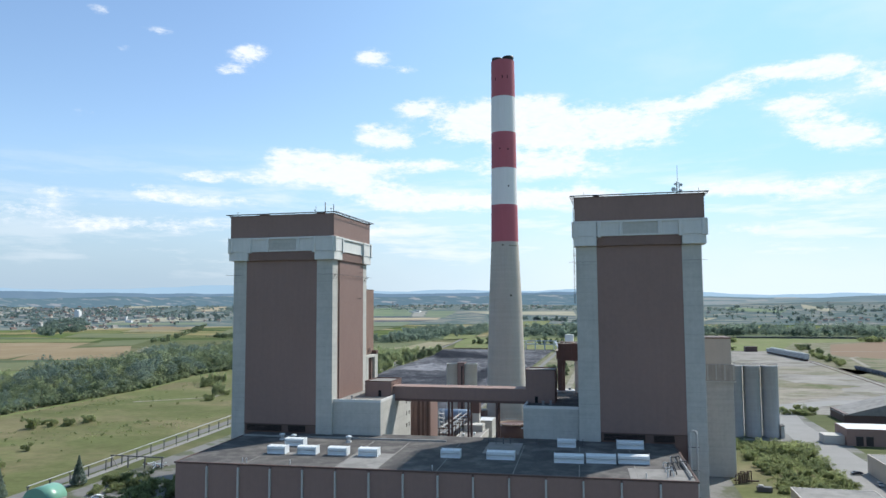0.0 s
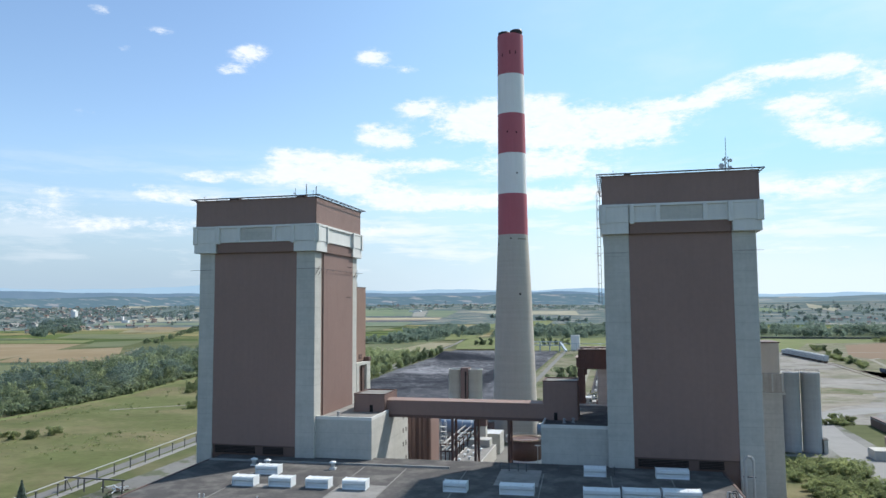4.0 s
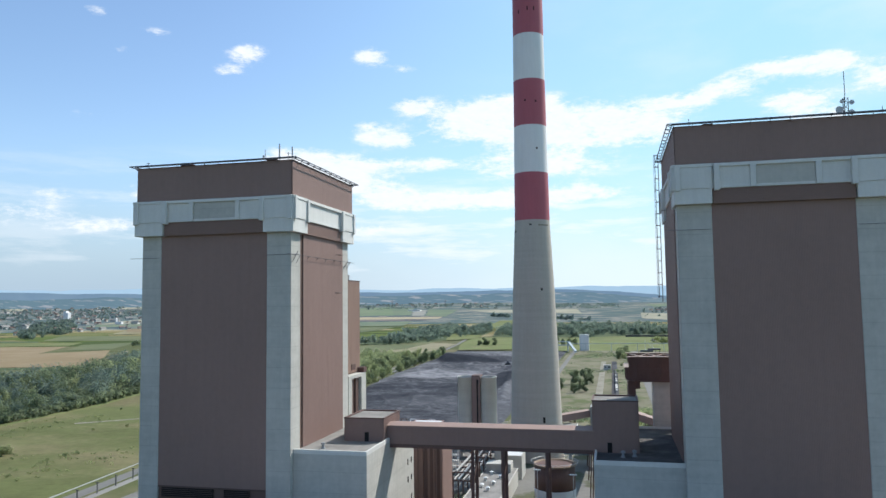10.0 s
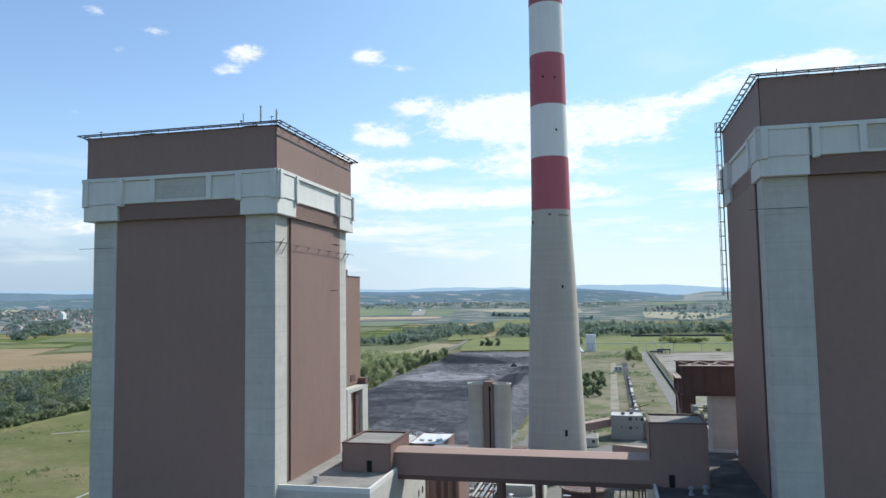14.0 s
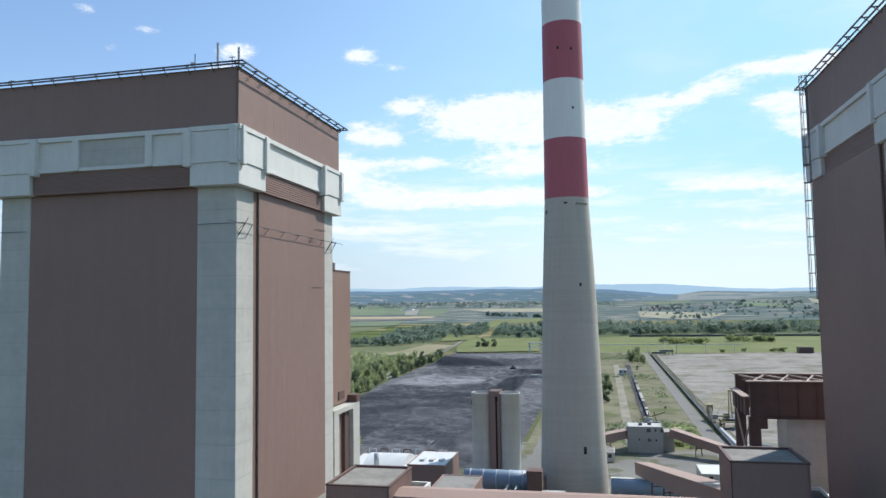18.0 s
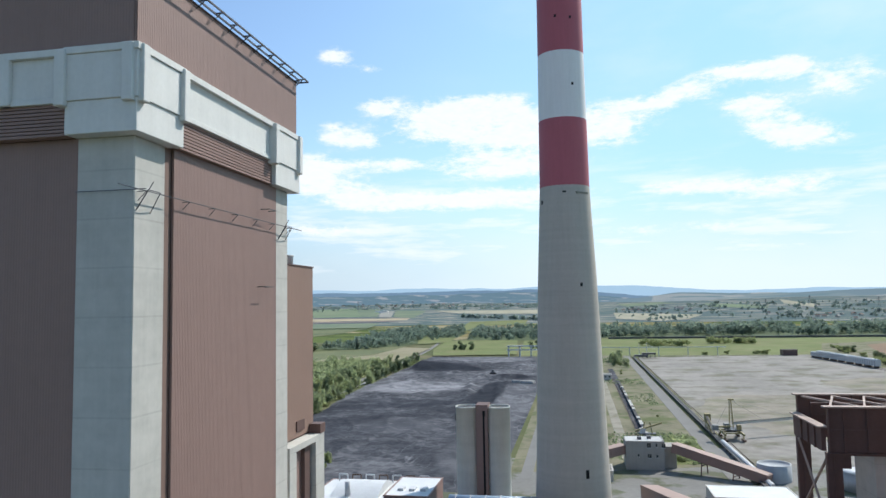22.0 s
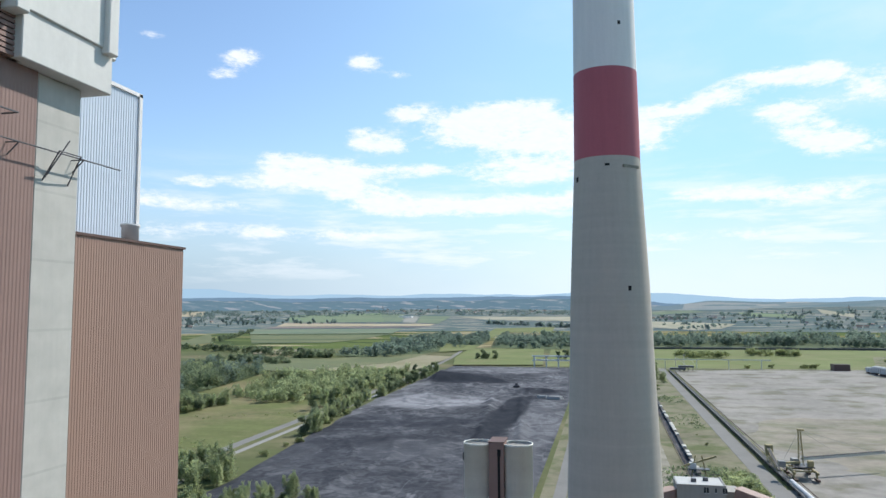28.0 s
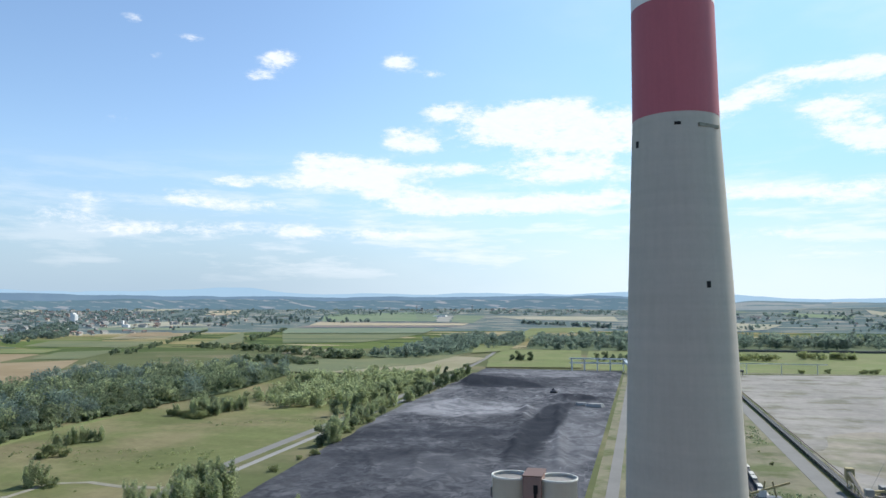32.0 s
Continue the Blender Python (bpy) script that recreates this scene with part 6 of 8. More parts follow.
    for k in range(6):
        for x in (0, 6):
            part("column", box(x, x + 0.4, 8 * k, 8 * k + 0.4, 0, 11), M_BROWN2, t)
        part("crossbeam", box(-0.4, 6.8, 8 * k, 8 * k + 0.4, 8.4, 8.8), M_BROWN2, t)
        part("crossbeam", box(-0.4, 6.8, 8 * k, 8 * k + 0.4, 11, 11.4), M_BROWN2, t)
    for k, (x, z, r) in enumerate(((0.8, 9.1, 0.3), (2.2, 9.2, 0.4), (3.8, 9.1, 0.3), (5.4, 9.3, 0.5), (1.5, 11.8, 0.4), (4.2, 11.7, 0.3))):
        part("pipe", tube([(x, -1, z), (x, 44, z)], r, 8), M_COWL if k % 2 else M_GREYPIPE, t, "insulated pipe")
    for x, y in ((-47.5, 330), (-36, 325), (-70.5, 346)):
        t = thing("lamp_post", "slender grey lamp post with a flat pale head", "lamp post", (x, y, 0), "lamp posts")
        part("pole", lathe([(0, 0.16), (14, 0.09)], 8), M_FIN, t)
        part("head", box(-1.1, 1.1, -0.25, 0.25, 13.9, 14.2, 0.05), M_VENT, t)


def lathe_x(length, r, seg=28):
    bm = lathe([(0, r), (length, r)], seg)
    bmesh.ops.rotate(bm, verts=bm.verts, cent=(0, 0, 0), matrix=Matrix.Rotation(radians(90), 3, "Y"))
    return bm


M_RIM = mat("rusty tank roof", (0.24, 0.18, 0.13), 0.8, 0.25, 0.3, 2.0)
build_middle()
sheet("yard_grass", [(-74, 333), (-64, 333), (-64, 372), (-74, 372)], 0.12, M_GREEN, "strip of grass between the buildings", "grass")
sheet("yard_grass", [(-51, 352), (-46, 352), (-46, 392), (-51, 392)], 0.12, M_GREEN, "strip of grass between the buildings", "grass")


def gallery(a, b, w, h, label, legs):
    """An enclosed inclined conveyor gallery on trestles."""
    t = thing("conveyor_gallery", label, "conveyor gallery", a, "conveyor galleries")
    d = Vector(b) - Vector(a)
    part("tunnel", beam((0, 0, 0), d, w, h), M_BROWN, t, "brown clad tunnel")
    part("roof", beam((0, 0, h / 2 + 0.12), d + Vector((0, 0, h / 2 + 0.12)), w + 0.3, 0.2), M_PINK, t, "paler roof sheet")
    for k in range(1, legs + 1):
        p = d * (k / (legs + 1))
        side = Vector((-d.y, d.x, 0)).normalized() * (w / 2 - 0.2)
        for s in (-1, 1):
            q = p + side * s
            if a[2] + q.z - h / 2 > 1.0:
                part("trestle_leg", tube([(q.x + side.x * s * 0.4, q.y + side.y * s * 0.4, -a[2]), (q.x, q.y, q.z - h / 2)], 0.25, 6), M_BROWN2, t)
        part("trestle_tie", tube([tuple(p + side + Vector((0, 0, -h / 2 - 1.2))), tuple(p - side + Vector((0, 0, -h / 2 - 1.2)))], 0.18, 6), M_BROWN2, t)


gallery((-24.5, 278, 35.2), (-33.0, 428, 7.2), 5.0, 4.0, "long brown inclined conveyor gallery falling towards the yard", 5)
gallery((-17.0, 493, 8.6), (13.0, 470, 2.2), 4.2, 3.4, "short brown conveyor gallery running down from the white house", 2)
gallery((-62.0, 470, 6.0), (-36.5, 494, 7.6), 4.2, 3.4, "short brown conveyor gallery leading to the white house", 2)


M_GREYWALL = mat("grey weathered render", (0.31, 0.295, 0.27), 0.88, 0.12, 0.3, 2.0, streak=0.15)
M_ROOF_PALE = mat("pale grey roof felt", (0.42, 0.42, 0.41), 0.85, 0.14, 0.3, 2.0)


def build_white_house():
    t = thing("transfer_tower", "small grey rendered transfer house with a pale flat roof", "house", (-36, 490.5, 0))
    w, d, z = 15.0, 13.0, 11.0
    M_PLASTER, M_WHITEROOF = M_GREYWALL, M_ROOF_PALE
    part("wall", box(0, w, 0, d, 0, z - 0.2, 0.05), M_PLASTER, t, "grey rendered wall")
    part("roof", box(0.3, w - 0.3, 0.3, d - 0.3, z - 0.2, z), M_WHITEROOF, t, "pale flat roof")
    part("upstand", box(-0.1, w + 0.1, -0.1, 0.3, z - 0.3, z + 0.35), M_PLASTER, t)
    part("upstand", box(w - 0.3, w + 0.1, 0.31, d, z - 0.3, z + 0.35), M_PLASTER, t)
    part("side_wing", box(w, w + 5, 4, d, 0, 8.6, 0.05), M_PLASTER, t, "lower side wing")
    for x, ww, z0, hh in ((8.3, 1.5, 8.8, 1.8), (11.7, 0.5, 9.0, 1.4), (14.0, 1.4, 8.8, 1.7), (4.6, 0.6, 5.2, 1.0), (8.5, 1.4, 4.7, 1.6), (11.8, 0.7, 5.0, 1.0)):
        win = part("window", box(x, x + ww, -0.03, 0.2, z0, z0 + hh), M_GLASS, t, "dark window")
        part("sill", box(x - 0.1, x + ww + 0.1, -0.14, 0.0, z0 - 0.12, z0), M_CONC_LIGHT, win)
        if ww > 1:
            part("mullion", box(x + ww / 2 - 0.06, x + ww / 2 + 0.06, -0.08, -0.02, z0, z0 + hh), M_GREYWALL, win)
    for x, y in ((5, 5), (9, 7)):
        part("roof_box", box(x, x + 1.6, y, y + 1.4, z, z + 1.1, 0.04), M_STEEL, t)
    for x in (0.2, 4.5, 8.8, 13.1, 17.3):
        part("rail_post", tube([(x, d - 0.2, z), (x, d - 0.2, z + 1.1)], 0.05, 4), M_STEEL, t)
    part("handrail", tube([(0.2, d - 0.2, z + 1.1), (17.3, d - 0.2, z + 1.1)], 0.05, 4), M_STEEL, t)


build_white_house()
block("low_shed", "low shed with a pale flat roof near the conveyor", "shed", -12, 14, 436, 452, 4.2, M_PLASTER, M_WHITEROOF, "sheds", 4)
block("low_shed", "small grey shed beside the track", "shed", -50, -42, 470, 482, 4.0, M_PLASTER, M_ROOF_LIGHT, "sheds", 2)
block("low_shed", "small pale shed at the end of the gravel track", "shed", -33, -26, 826, 836, 5.0, M_PLASTER, M_ROOF_LIGHT, "sheds", 2)
block("brick_shed", "dark grey brown shed at the far side of the gravel yard", "shed", 183, 199, 1098, 1111, 7.0, M_BROWN_DARK, M_ROOF, "sheds", 0)
M_DARKDOOR = mat("dark door leaf", (0.035, 0.03, 0.03), 0.6, 0.15, 0.5, 2.0)
t_ = block("works_building", "brown works building with a white roof and dark doors", "works building", 108.9, 152, 389.5, 408, 8.0, M_BROWN, M_WHITEROOF, "works buildings", 0)
for x_ in (4.0, 8.3, 17.0, 21.3):
    door_ = part("door", box(x_, x_ + 3.1, -0.06, 0.2, 0.2, 4.4), M_DARKDOOR, t_, "dark sliding door")
    part("rail", box(x_ - 0.3, x_ + 3.4, -0.12, -0.07, 4.45, 4.6), M_STEEL, door_)
part("annex", box(-9, 0, 3, 12, 0, 4.2, 0.05), M_PLASTER, t_, "low pale side annex")
block("works_building", "tan workshop with a grey flat roof beside the road", "works building", 99.6, 123, 284, 331, 7.5, M_TAN, M_ROOF_LIGHT, "works buildings", 4)
block("works_building", "low concrete workshop with a dusty flat roof", "works building", 60, 86, 258, 280, 5.0, M_PLASTER, M_ROOF_LIGHT, "works buildings", 4)


def build_dark_shed():
    t = thing("gabled_shed", "long dark shed with a wide sloping roof", "shed", (128, 462, 0), "sheds")
    part("wall", box(0.5, 69.5, 0.5, 27.5, 0, 5.0), M_BROWN_DARK, t, "dark brown wall")
    bm = bmesh.new()
    a = [bm.verts.new(p) for p in ((0, -0.5, 4.2), (35, -0.5, 14.0), (70, -0.5, 4.2))]
    b = [bm.verts.new((v.co.x, 28.5, v.co.z)) for v in a]
    for q in ((a[0], a[1], b[1], b[0]), (a[1], a[2], b[2], b[1]), (a[0], b[0], b[2], a[2]), tuple(a), tuple(b[::-1])):
        bm.faces.new(q)
    part("roof", bm, M_ROOF_LIGHT, t, "dusty grey sloping roof")


def build_car(label, x, y, turn, paint):
    t = thing("car", label, "car", (x, y, 0.2), "parked cars", turn=turn)
    bm = bmesh.new()
    prof = [(-2.1, 0.35), (-2.15, 0.75), (-1.9, 0.95), (-1.2, 1.0), (-0.7, 1.45), (0.9, 1.48), (1.6, 1.0), (2.1, 0.9), (2.15, 0.4)]
    a, b = [bm.verts.new((q, -0.85, z)) for q, z in prof], [bm.verts.new((q, 0.85, z)) for q, z in prof]
    for i in range(len(prof)):
        k = (i + 1) % len(prof)
        bm.faces.new((a[i], a[k], b[k], b[i]))
    bm.faces.new(a)
    bm.faces.new(b[::-1])
    bmesh.ops.bevel(bm, geom=list(bm.edges), offset=0.06, segments=1, affect="EDGES")
    part("body", bm, paint, t)
    part("window", box(-0.75, 1.1, -0.87, 0.87, 1.02, 1.38), M_GLASS, t, "dark side glass")
    part("windscreen", beam((-1.12, 0, 1.06), (-0.72, 0, 1.42), 1.5, 0.06), M_GLASS, t)
    for qx in (-1.35, 1.35):
        for qy in (-0.82, 0.82):
            w = part("wheel", lathe([(-0.1, 0.33), (0.1, 0.33)], 16), M_DARKBELT, t)
            w.matrix_basis = Matrix.Translation((qx, qy, 0.33)) @ Matrix.Rotation(radians(90), 4, "X")
            part("rim", lathe([(-0.12, 0.2), (0.12, 0.2)], 12), M_FIN, w)
    for s in (-1, 1):
        part("headlight", box(-2.17, -2.1, s * 0.6 - 0.18, s * 0.6 + 0.18, 0.68, 0.82), M_WHITE, t)


def build_brown_pipes():
    t = thing("pipe_manifold", "group of rusty brown pipe bends on the lawn", "pipework", (46, 302, 0))
    for k in range(6):
        part("pipe_bend", tube([(0.9 * k, 0.5 * k, 0), (0.9 * k, 0.5 * k, 3.4 + 0.5 * (k % 3)), (0.9 * k + 1.4, 0.5 * k + 0.4, 3.4 + 0.5 * (k % 3)), (0.9 * k + 1.4, 0.5 * k + 0.4, 0)], 0.22, 8), M_RAIL, t)
    part("header", tube([(-0.5, 2.5, 0.9), (8.5, 2.5, 0.9)], 0.3, 8), M_RAIL, t)
    s = thing("skip", "dark steel skip with pale bags on the yard", "skip", (54, 292, 0))
    part("tub", box(-2.5, 2.5, -1.2, 1.2, 0.2, 1.9, 0.1), M_STEEL, s)
    part("bag", box(-2.0, -0.2, -0.9, 0.9, 1.9, 2.5, 0.2), M_PLASTER, s)


block("white_tower", "slim white tower building far behind the coal yard", "tower building", -68.5, -56, 1117, 1127, 22.0, M_WHITE, M_WHITEROOF, "", 0)
t_ = thing("settling_tank", "open round concrete settling tank", "tank", (16.8, 479, 0), "tanks")
part("shell", lathe([(0, 6.0), (6.2, 6.0), (6.2, 5.6), (5.6, 5.5), (5.5, 0.2)], 36, cap=False), M_SILO, t_)


t_ = thing("domed_tank", "round grey tank with a pale domed roof", "tank", (42, 467, 0), "tanks")
part("shell", lathe([(0, 5.6), (6.4, 5.6)], 36), M_SILO, t_, "grey shell")
part("dome", lathe([(6.4, 5.8), (6.6, 5.8), (7.2, 4.0), (7.6, 0.3)], 36), M_WHITEROOF, t_, "pale domed roof")


def build_green_shed():
    t = thing("barrel_shed", "small shed with a shiny green barrel roof", "shed", (-193, 219, 0), "sheds")
    bm = bmesh.new()
    n = 14
    rows = []
    for y in (0, 9):
        rows.append([bm.verts.new((5 - 5 * math.cos(math.pi * i / n), y, 2.2 + 4.2 * math.sin(math.pi * i / n))) for i in range(n + 1)])
    for i in range(n):
        f = bm.faces.new((rows[0][i], rows[0][i + 1], rows[1][i + 1], rows[1][i]))
        f.smooth = True
    for r in rows:
        bm.faces.new(r)
    part("roof", bm, M_GREENROOF, t, "glossy green barrel roof")
    part("wall", box(0.15, 9.85, 0.1, 8.9, 0, 2.3), M_PLASTER, t)


M_GREENROOF = mat("glossy green sheet", (0.15, 0.33, 0.24), 0.35, 0.08, 0.3, 2.0, spec=0.6)
build_green_shed()


def build_pipe_fence():
    t = thing("pipe_line", "raised pipe on a long row of posts beside the road", "pipe line", (0, 0, 0))
    post = None
    ys = list(range(228, 440, 11))
    for y in ys:
        x = left_road(y) + 6.0
        if post is None:
            post = part("post", box(-0.16, 0.16, -0.16, 0.16, 0, 4.2), M_STEEL, t, "dark steel post")
            arm = part("cross_arm", box(-0.8, 0.8, -0.12, 0.12, 4.0, 4.2), M_STEEL, t)
            post.location = arm.location = (x, y, 0)
        else:
            piece("post", post.data, t, Matrix.Translation((x, y, 0)))
            piece("cross_arm", arm.data, t, Matrix.Translation((x, y, 0)))
    part("pipe", tube([(left_road(y) + 6.0, y, 4.45) for y in (ys[0], ys[-1])], 0.2, 8), M_SILO, t, "grey insulated pipe")
    g = thing("pipe_gantry", "low steel pipe gantry crossing the verge", "pipe gantry", (-205, 279, 0))
    for k in range(4):
        part("post", box(8 * k - 0.2, 8 * k + 0.2, -0.2, 0.2, 0, 4.6), M_STEEL, g)
    part("beam", box(-0.5, 25, -0.25, 0.25, 4.6, 5.0), M_STEEL, g)
    part("strut", tube([(0, 0, 4.4), (3, 0, 0)], 0.15, 6), M_STEEL, g)
    s = thing("scrap_heap", "heap of pale pipes and scrap on the grass", "scrap heap", (-186, 281, 0))
    rng = random.Random(3)
    for k in range(14):
        a = rng.uniform(0, 3.1)
        p = Vector((rng.uniform(-4, 4), rng.uniform(-1.5, 1.5), 0.3 + 0.12 * k))
        part("pipe_length", tube([tuple(p - 2 * Vector((math.cos(a), math.sin(a), 0))), tuple(p + 2 * Vector((math.cos(a), math.sin(a), 0.1)))], 0.2, 6), M_VENT if k % 3 else M_RAIL, s)


build_pipe_fence()


def build_yard_machines():
    """The stacker-reclaimer with its mast, counterweight and pale boom, and the conveyor beside the road."""
    t = thing("stacker_reclaimer", "faded yellow stacker with a lattice mast and long pale boom", "stacker", (18, 560, 0))
    for x in (-4, 4):
        for y in (-7, 7):
            bogie = part("bogie", box(x - 0.6, x + 0.6, y - 2.6, y + 2.6, 0.5, 1.4, 0.1), M_RAIL, t)
            for q in (-1.8, -0.6, 0.6, 1.8):
                part("wheel", turned(lathe([(-0.25, 0.42), (0.25, 0.42)], 10), 0, (0, 0, 0)), M_STEEL, bogie).matrix_basis = Matrix.Translation((x, y + q, 0.78)) @ Matrix.Rotation(radians(90), 4, "Y")
    for x in (-4.2, 4.2):
        part("sill_beam", beam((x, -8, 3.4), (x, 8, 3.4), 0.7, 0.9), M_YELLOW, t)
        for y in (-6.4, 6.4):
            part("portal_leg", beam((x, y, 1.3), (x, y * 0.75, 3.2), 0.6, 0.6), M_YELLOW, t)
    for y in (-5, 0, 5):
        part("cross_beam", beam((-4.2, y, 3.7), (4.2, y, 3.7), 0.5, 0.6), M_YELLOW, t)
    part("turntable", lathe([(4.0, 2.4), (4.8, 2.4)], 20), M_STEEL, t)
    part("deck", box(-3.2, 4.2, -4.0, 4.5, 4.8, 5.1), M_STEEL, t)
    cab = part("cabin", box(1.9, 3.9, -3.6, -1.4, 5.1, 7.4, 0.08), M_YELLOW, t, "operator cabin")
    part("cab_window", box(3.88, 3.95, -3.3, -1.7, 6.2, 7.1), M_GLASS, cab)
    part("engine_house", box(-3.0, -0.4, 0.6, 4.2, 5.1, 7.3, 0.1), M_GREYPAINT, t, "grey machinery house")
    # lattice mast
    for sx in (-0.9, 0.9):
        for sy in (-0.9, 0.9):
            part("mast_leg", tube([(sx, sy, 5), (sx * 0.45, sy * 0.45 + 0.6, 19)], 0.13, 5), M_YELLOW, t)
    for k in range(8):
        z, q = 5.4 + 1.65 * k, 0.9 - 0.055 * k
        o = 0.6 * k / 8
        for a, b in (((-q, -q), (q, -q)), ((q, -q), (q, q)), ((q, q), (-q, q)), ((-q, q), (-q, -q))):
            part("mast_brace", tube([(a[0], a[1] + o, z), (b[0], b[1] + o, z + 1.6)], 0.07, 4), M_YELLOW, t)
    part("mast_head", box(-0.9, 1.6, -0.3, 1.5, 18.6, 19.3, 0.05), M_YELLOW, t)
    # boom, a long box girder with belt and rails
    part("boom", beam((1, 2, 7.2), (37, 20, 7.6), 1.0, 1.0), M_PALEBOOM, t, "pale long boom")
    part("boom_belt", beam((1, 2, 7.85), (37, 20, 8.25), 0.8, 0.15), M_DARKBELT, t)
    for k in range(10):
        u = 0.05 + 0.1 * k
        part("boom_post", tube([(1 + 36 * u, 1.4 + 18 * u, 7.6), (1 + 36 * u, 1.4 + 18 * u, 8.9)], 0.05, 4), M_YELLOW, t)
    for u in (0.45, 0.9):
        part("stay", tube([(0, 0.6, 18.9), (1 + 36 * u, 2 + 18 * u, 7.9)], 0.05, 4), M_GREYPAINT, t)
    part("stay", tube([(0, 0.6, 18.9), (-8, -5, 7)], 0.06, 4), M_GREYPAINT, t)
    part("counterweight", box(-9.6, -7.0, -6.4, -3.6, 5.2, 7.6, 0.15), M_GREYPAINT, t, "grey counterweight")
    part("rear_arm", beam((-0.5, 0, 6.2), (-9, -5.4, 6.6), 0.8, 0.8), M_YELLOW, t)
    # tripper lattice behind
    for x in (-5.6, -4.2):
        part("tripper_chord", tube([(x - 2.5, 3, 2.0), (x - 2.5, 24, 7.6)], 0.18, 5), M_YELLOW, t)
        for k in range(5):
            part("tripper_post", tube([(x - 2.5, 5 + 4.4 * k, 0.6), (x - 2.5, 5 + 4.4 * k, 2.6 + 1.17 * k)], 0.12, 4), M_YELLOW, t)
            part("tripper_brace", tube([(x - 2.5, 5 + 4.4 * k, 0.8), (x - 2.5, 9.4 + 4.4 * k, 3.6 + 1.1 * k)], 0.09, 4), M_YELLOW, t)
    part("tripper_belt", beam((-7.4, 3, 2.2), (-7.4, 24, 7.8), 1.2, 0.2), M_DARKBELT, t)
    part("chute", box(-8.4, -5.4, 23, 26, 4.0, 8.6, 0.2), M_YELLOW, t)
    for sx in (-3.2, 4.2):
        part("deck_rail", tube([(sx, -4, 6.1), (sx, 4.5, 6.1)], 0.05, 4), M_YELLOW, t)
    c = thing("yard_conveyor", "long dark belt conveyor on low trestles beside the road", "conveyor", (10.5, 0, 0))
    part("belt", box(-0.9, 0.9, 462, 1070, 1.5, 1.75), M_DARKBELT, c, "dark belt")
    for x in (-1.05, 1.05):
        part("stringer", box(x - 0.1, x + 0.1, 462, 1070, 1.25, 1.85), M_STEEL, c)
    leg = part("trestle", box(-1.1, 1.1, -0.12, 0.12, 0, 1.3), M_STEEL, c)
    leg.location.y = 466
    for k in range(1, 76):
        piece("trestle", leg.data, c, Matrix.Translation((0, 466 + 8 * k, 0)))
    part("drive_pipe", tube([(1.6, 462, 1.8), (0.4, 545, 1.8)], 0.9, 10), M_FIN, c, "pale covered tail section")
    for x in (13.2, 15.4):
        r = solo("crane_rail", box(x - 0.1, x + 0.1, 480, 1066, 0.0, 0.35), M_RAIL, "long rusty crane rail in the yard", "rail", "crane rails")
    w = thing("belt_line", "dark belt line with pale covers on the ballast bed", "conveyor", (-21.5, 0, 0))
    part("belt", box(-0.8, 0.8, 555, 800, 1.2, 1.5), M_DARKBELT, w)
    rng = random.Random(8)
    hood = None
    for k in range(34):
        y = 560 + 7 * k
        if rng.random() < 0.35:
            if hood is None:
                hood = part("hood", box(-0.9, 0.9, 0, 5.6, 1.5, 2.2, 0.1), M_PLASTER, w, "pale belt hood")
                hood.location.y = y
            else:
                piece("hood", hood.data, w, Matrix.Translation((0, y, 0)))
    for x in (-25.6, -24.2):
        solo("track_rail", box(x - 0.07, x + 0.07, 500, 960, 0.2, 0.4), M_RAIL, "rusty railway rail on dark ballast", "rail", "track rails")
    h = thing("small_gantry", "small yellow loading gantry at the foot of the belt line", "gantry", (-22, 552, 0))
    for x in (-3, 3):
        part("leg", beam((x, 0, 0), (x * 0.4, 0, 9), 0.5, 0.5), M_YELLOW, h)
    part("jib", beam((-6, -2, 5), (7, 2, 8.4), 0.6, 0.7), M_YELLOW, h)
    part("platform", box(-4, 4, -2, 2, 3.5, 3.8), M_STEEL, h)
    part("hut", box(-3.5, -1, -1.5, 1.5, 3.8, 6, 0.05), M_FIN, h)


M_GREYPAINT = mat("grey machine paint", (0.22, 0.22, 0.21), 0.65, 0.15, 0.5, 3.0)
M_PALEBOOM = mat("pale weathered paint", (0.50, 0.48, 0.43), 0.65, 0.12, 0.5, 3.0)
M_DARKBELT = mat("black rubber belt", (0.025, 0.025, 0.027), 0.7, 0.2, 0.3, 2.0)
build_yard_machines()


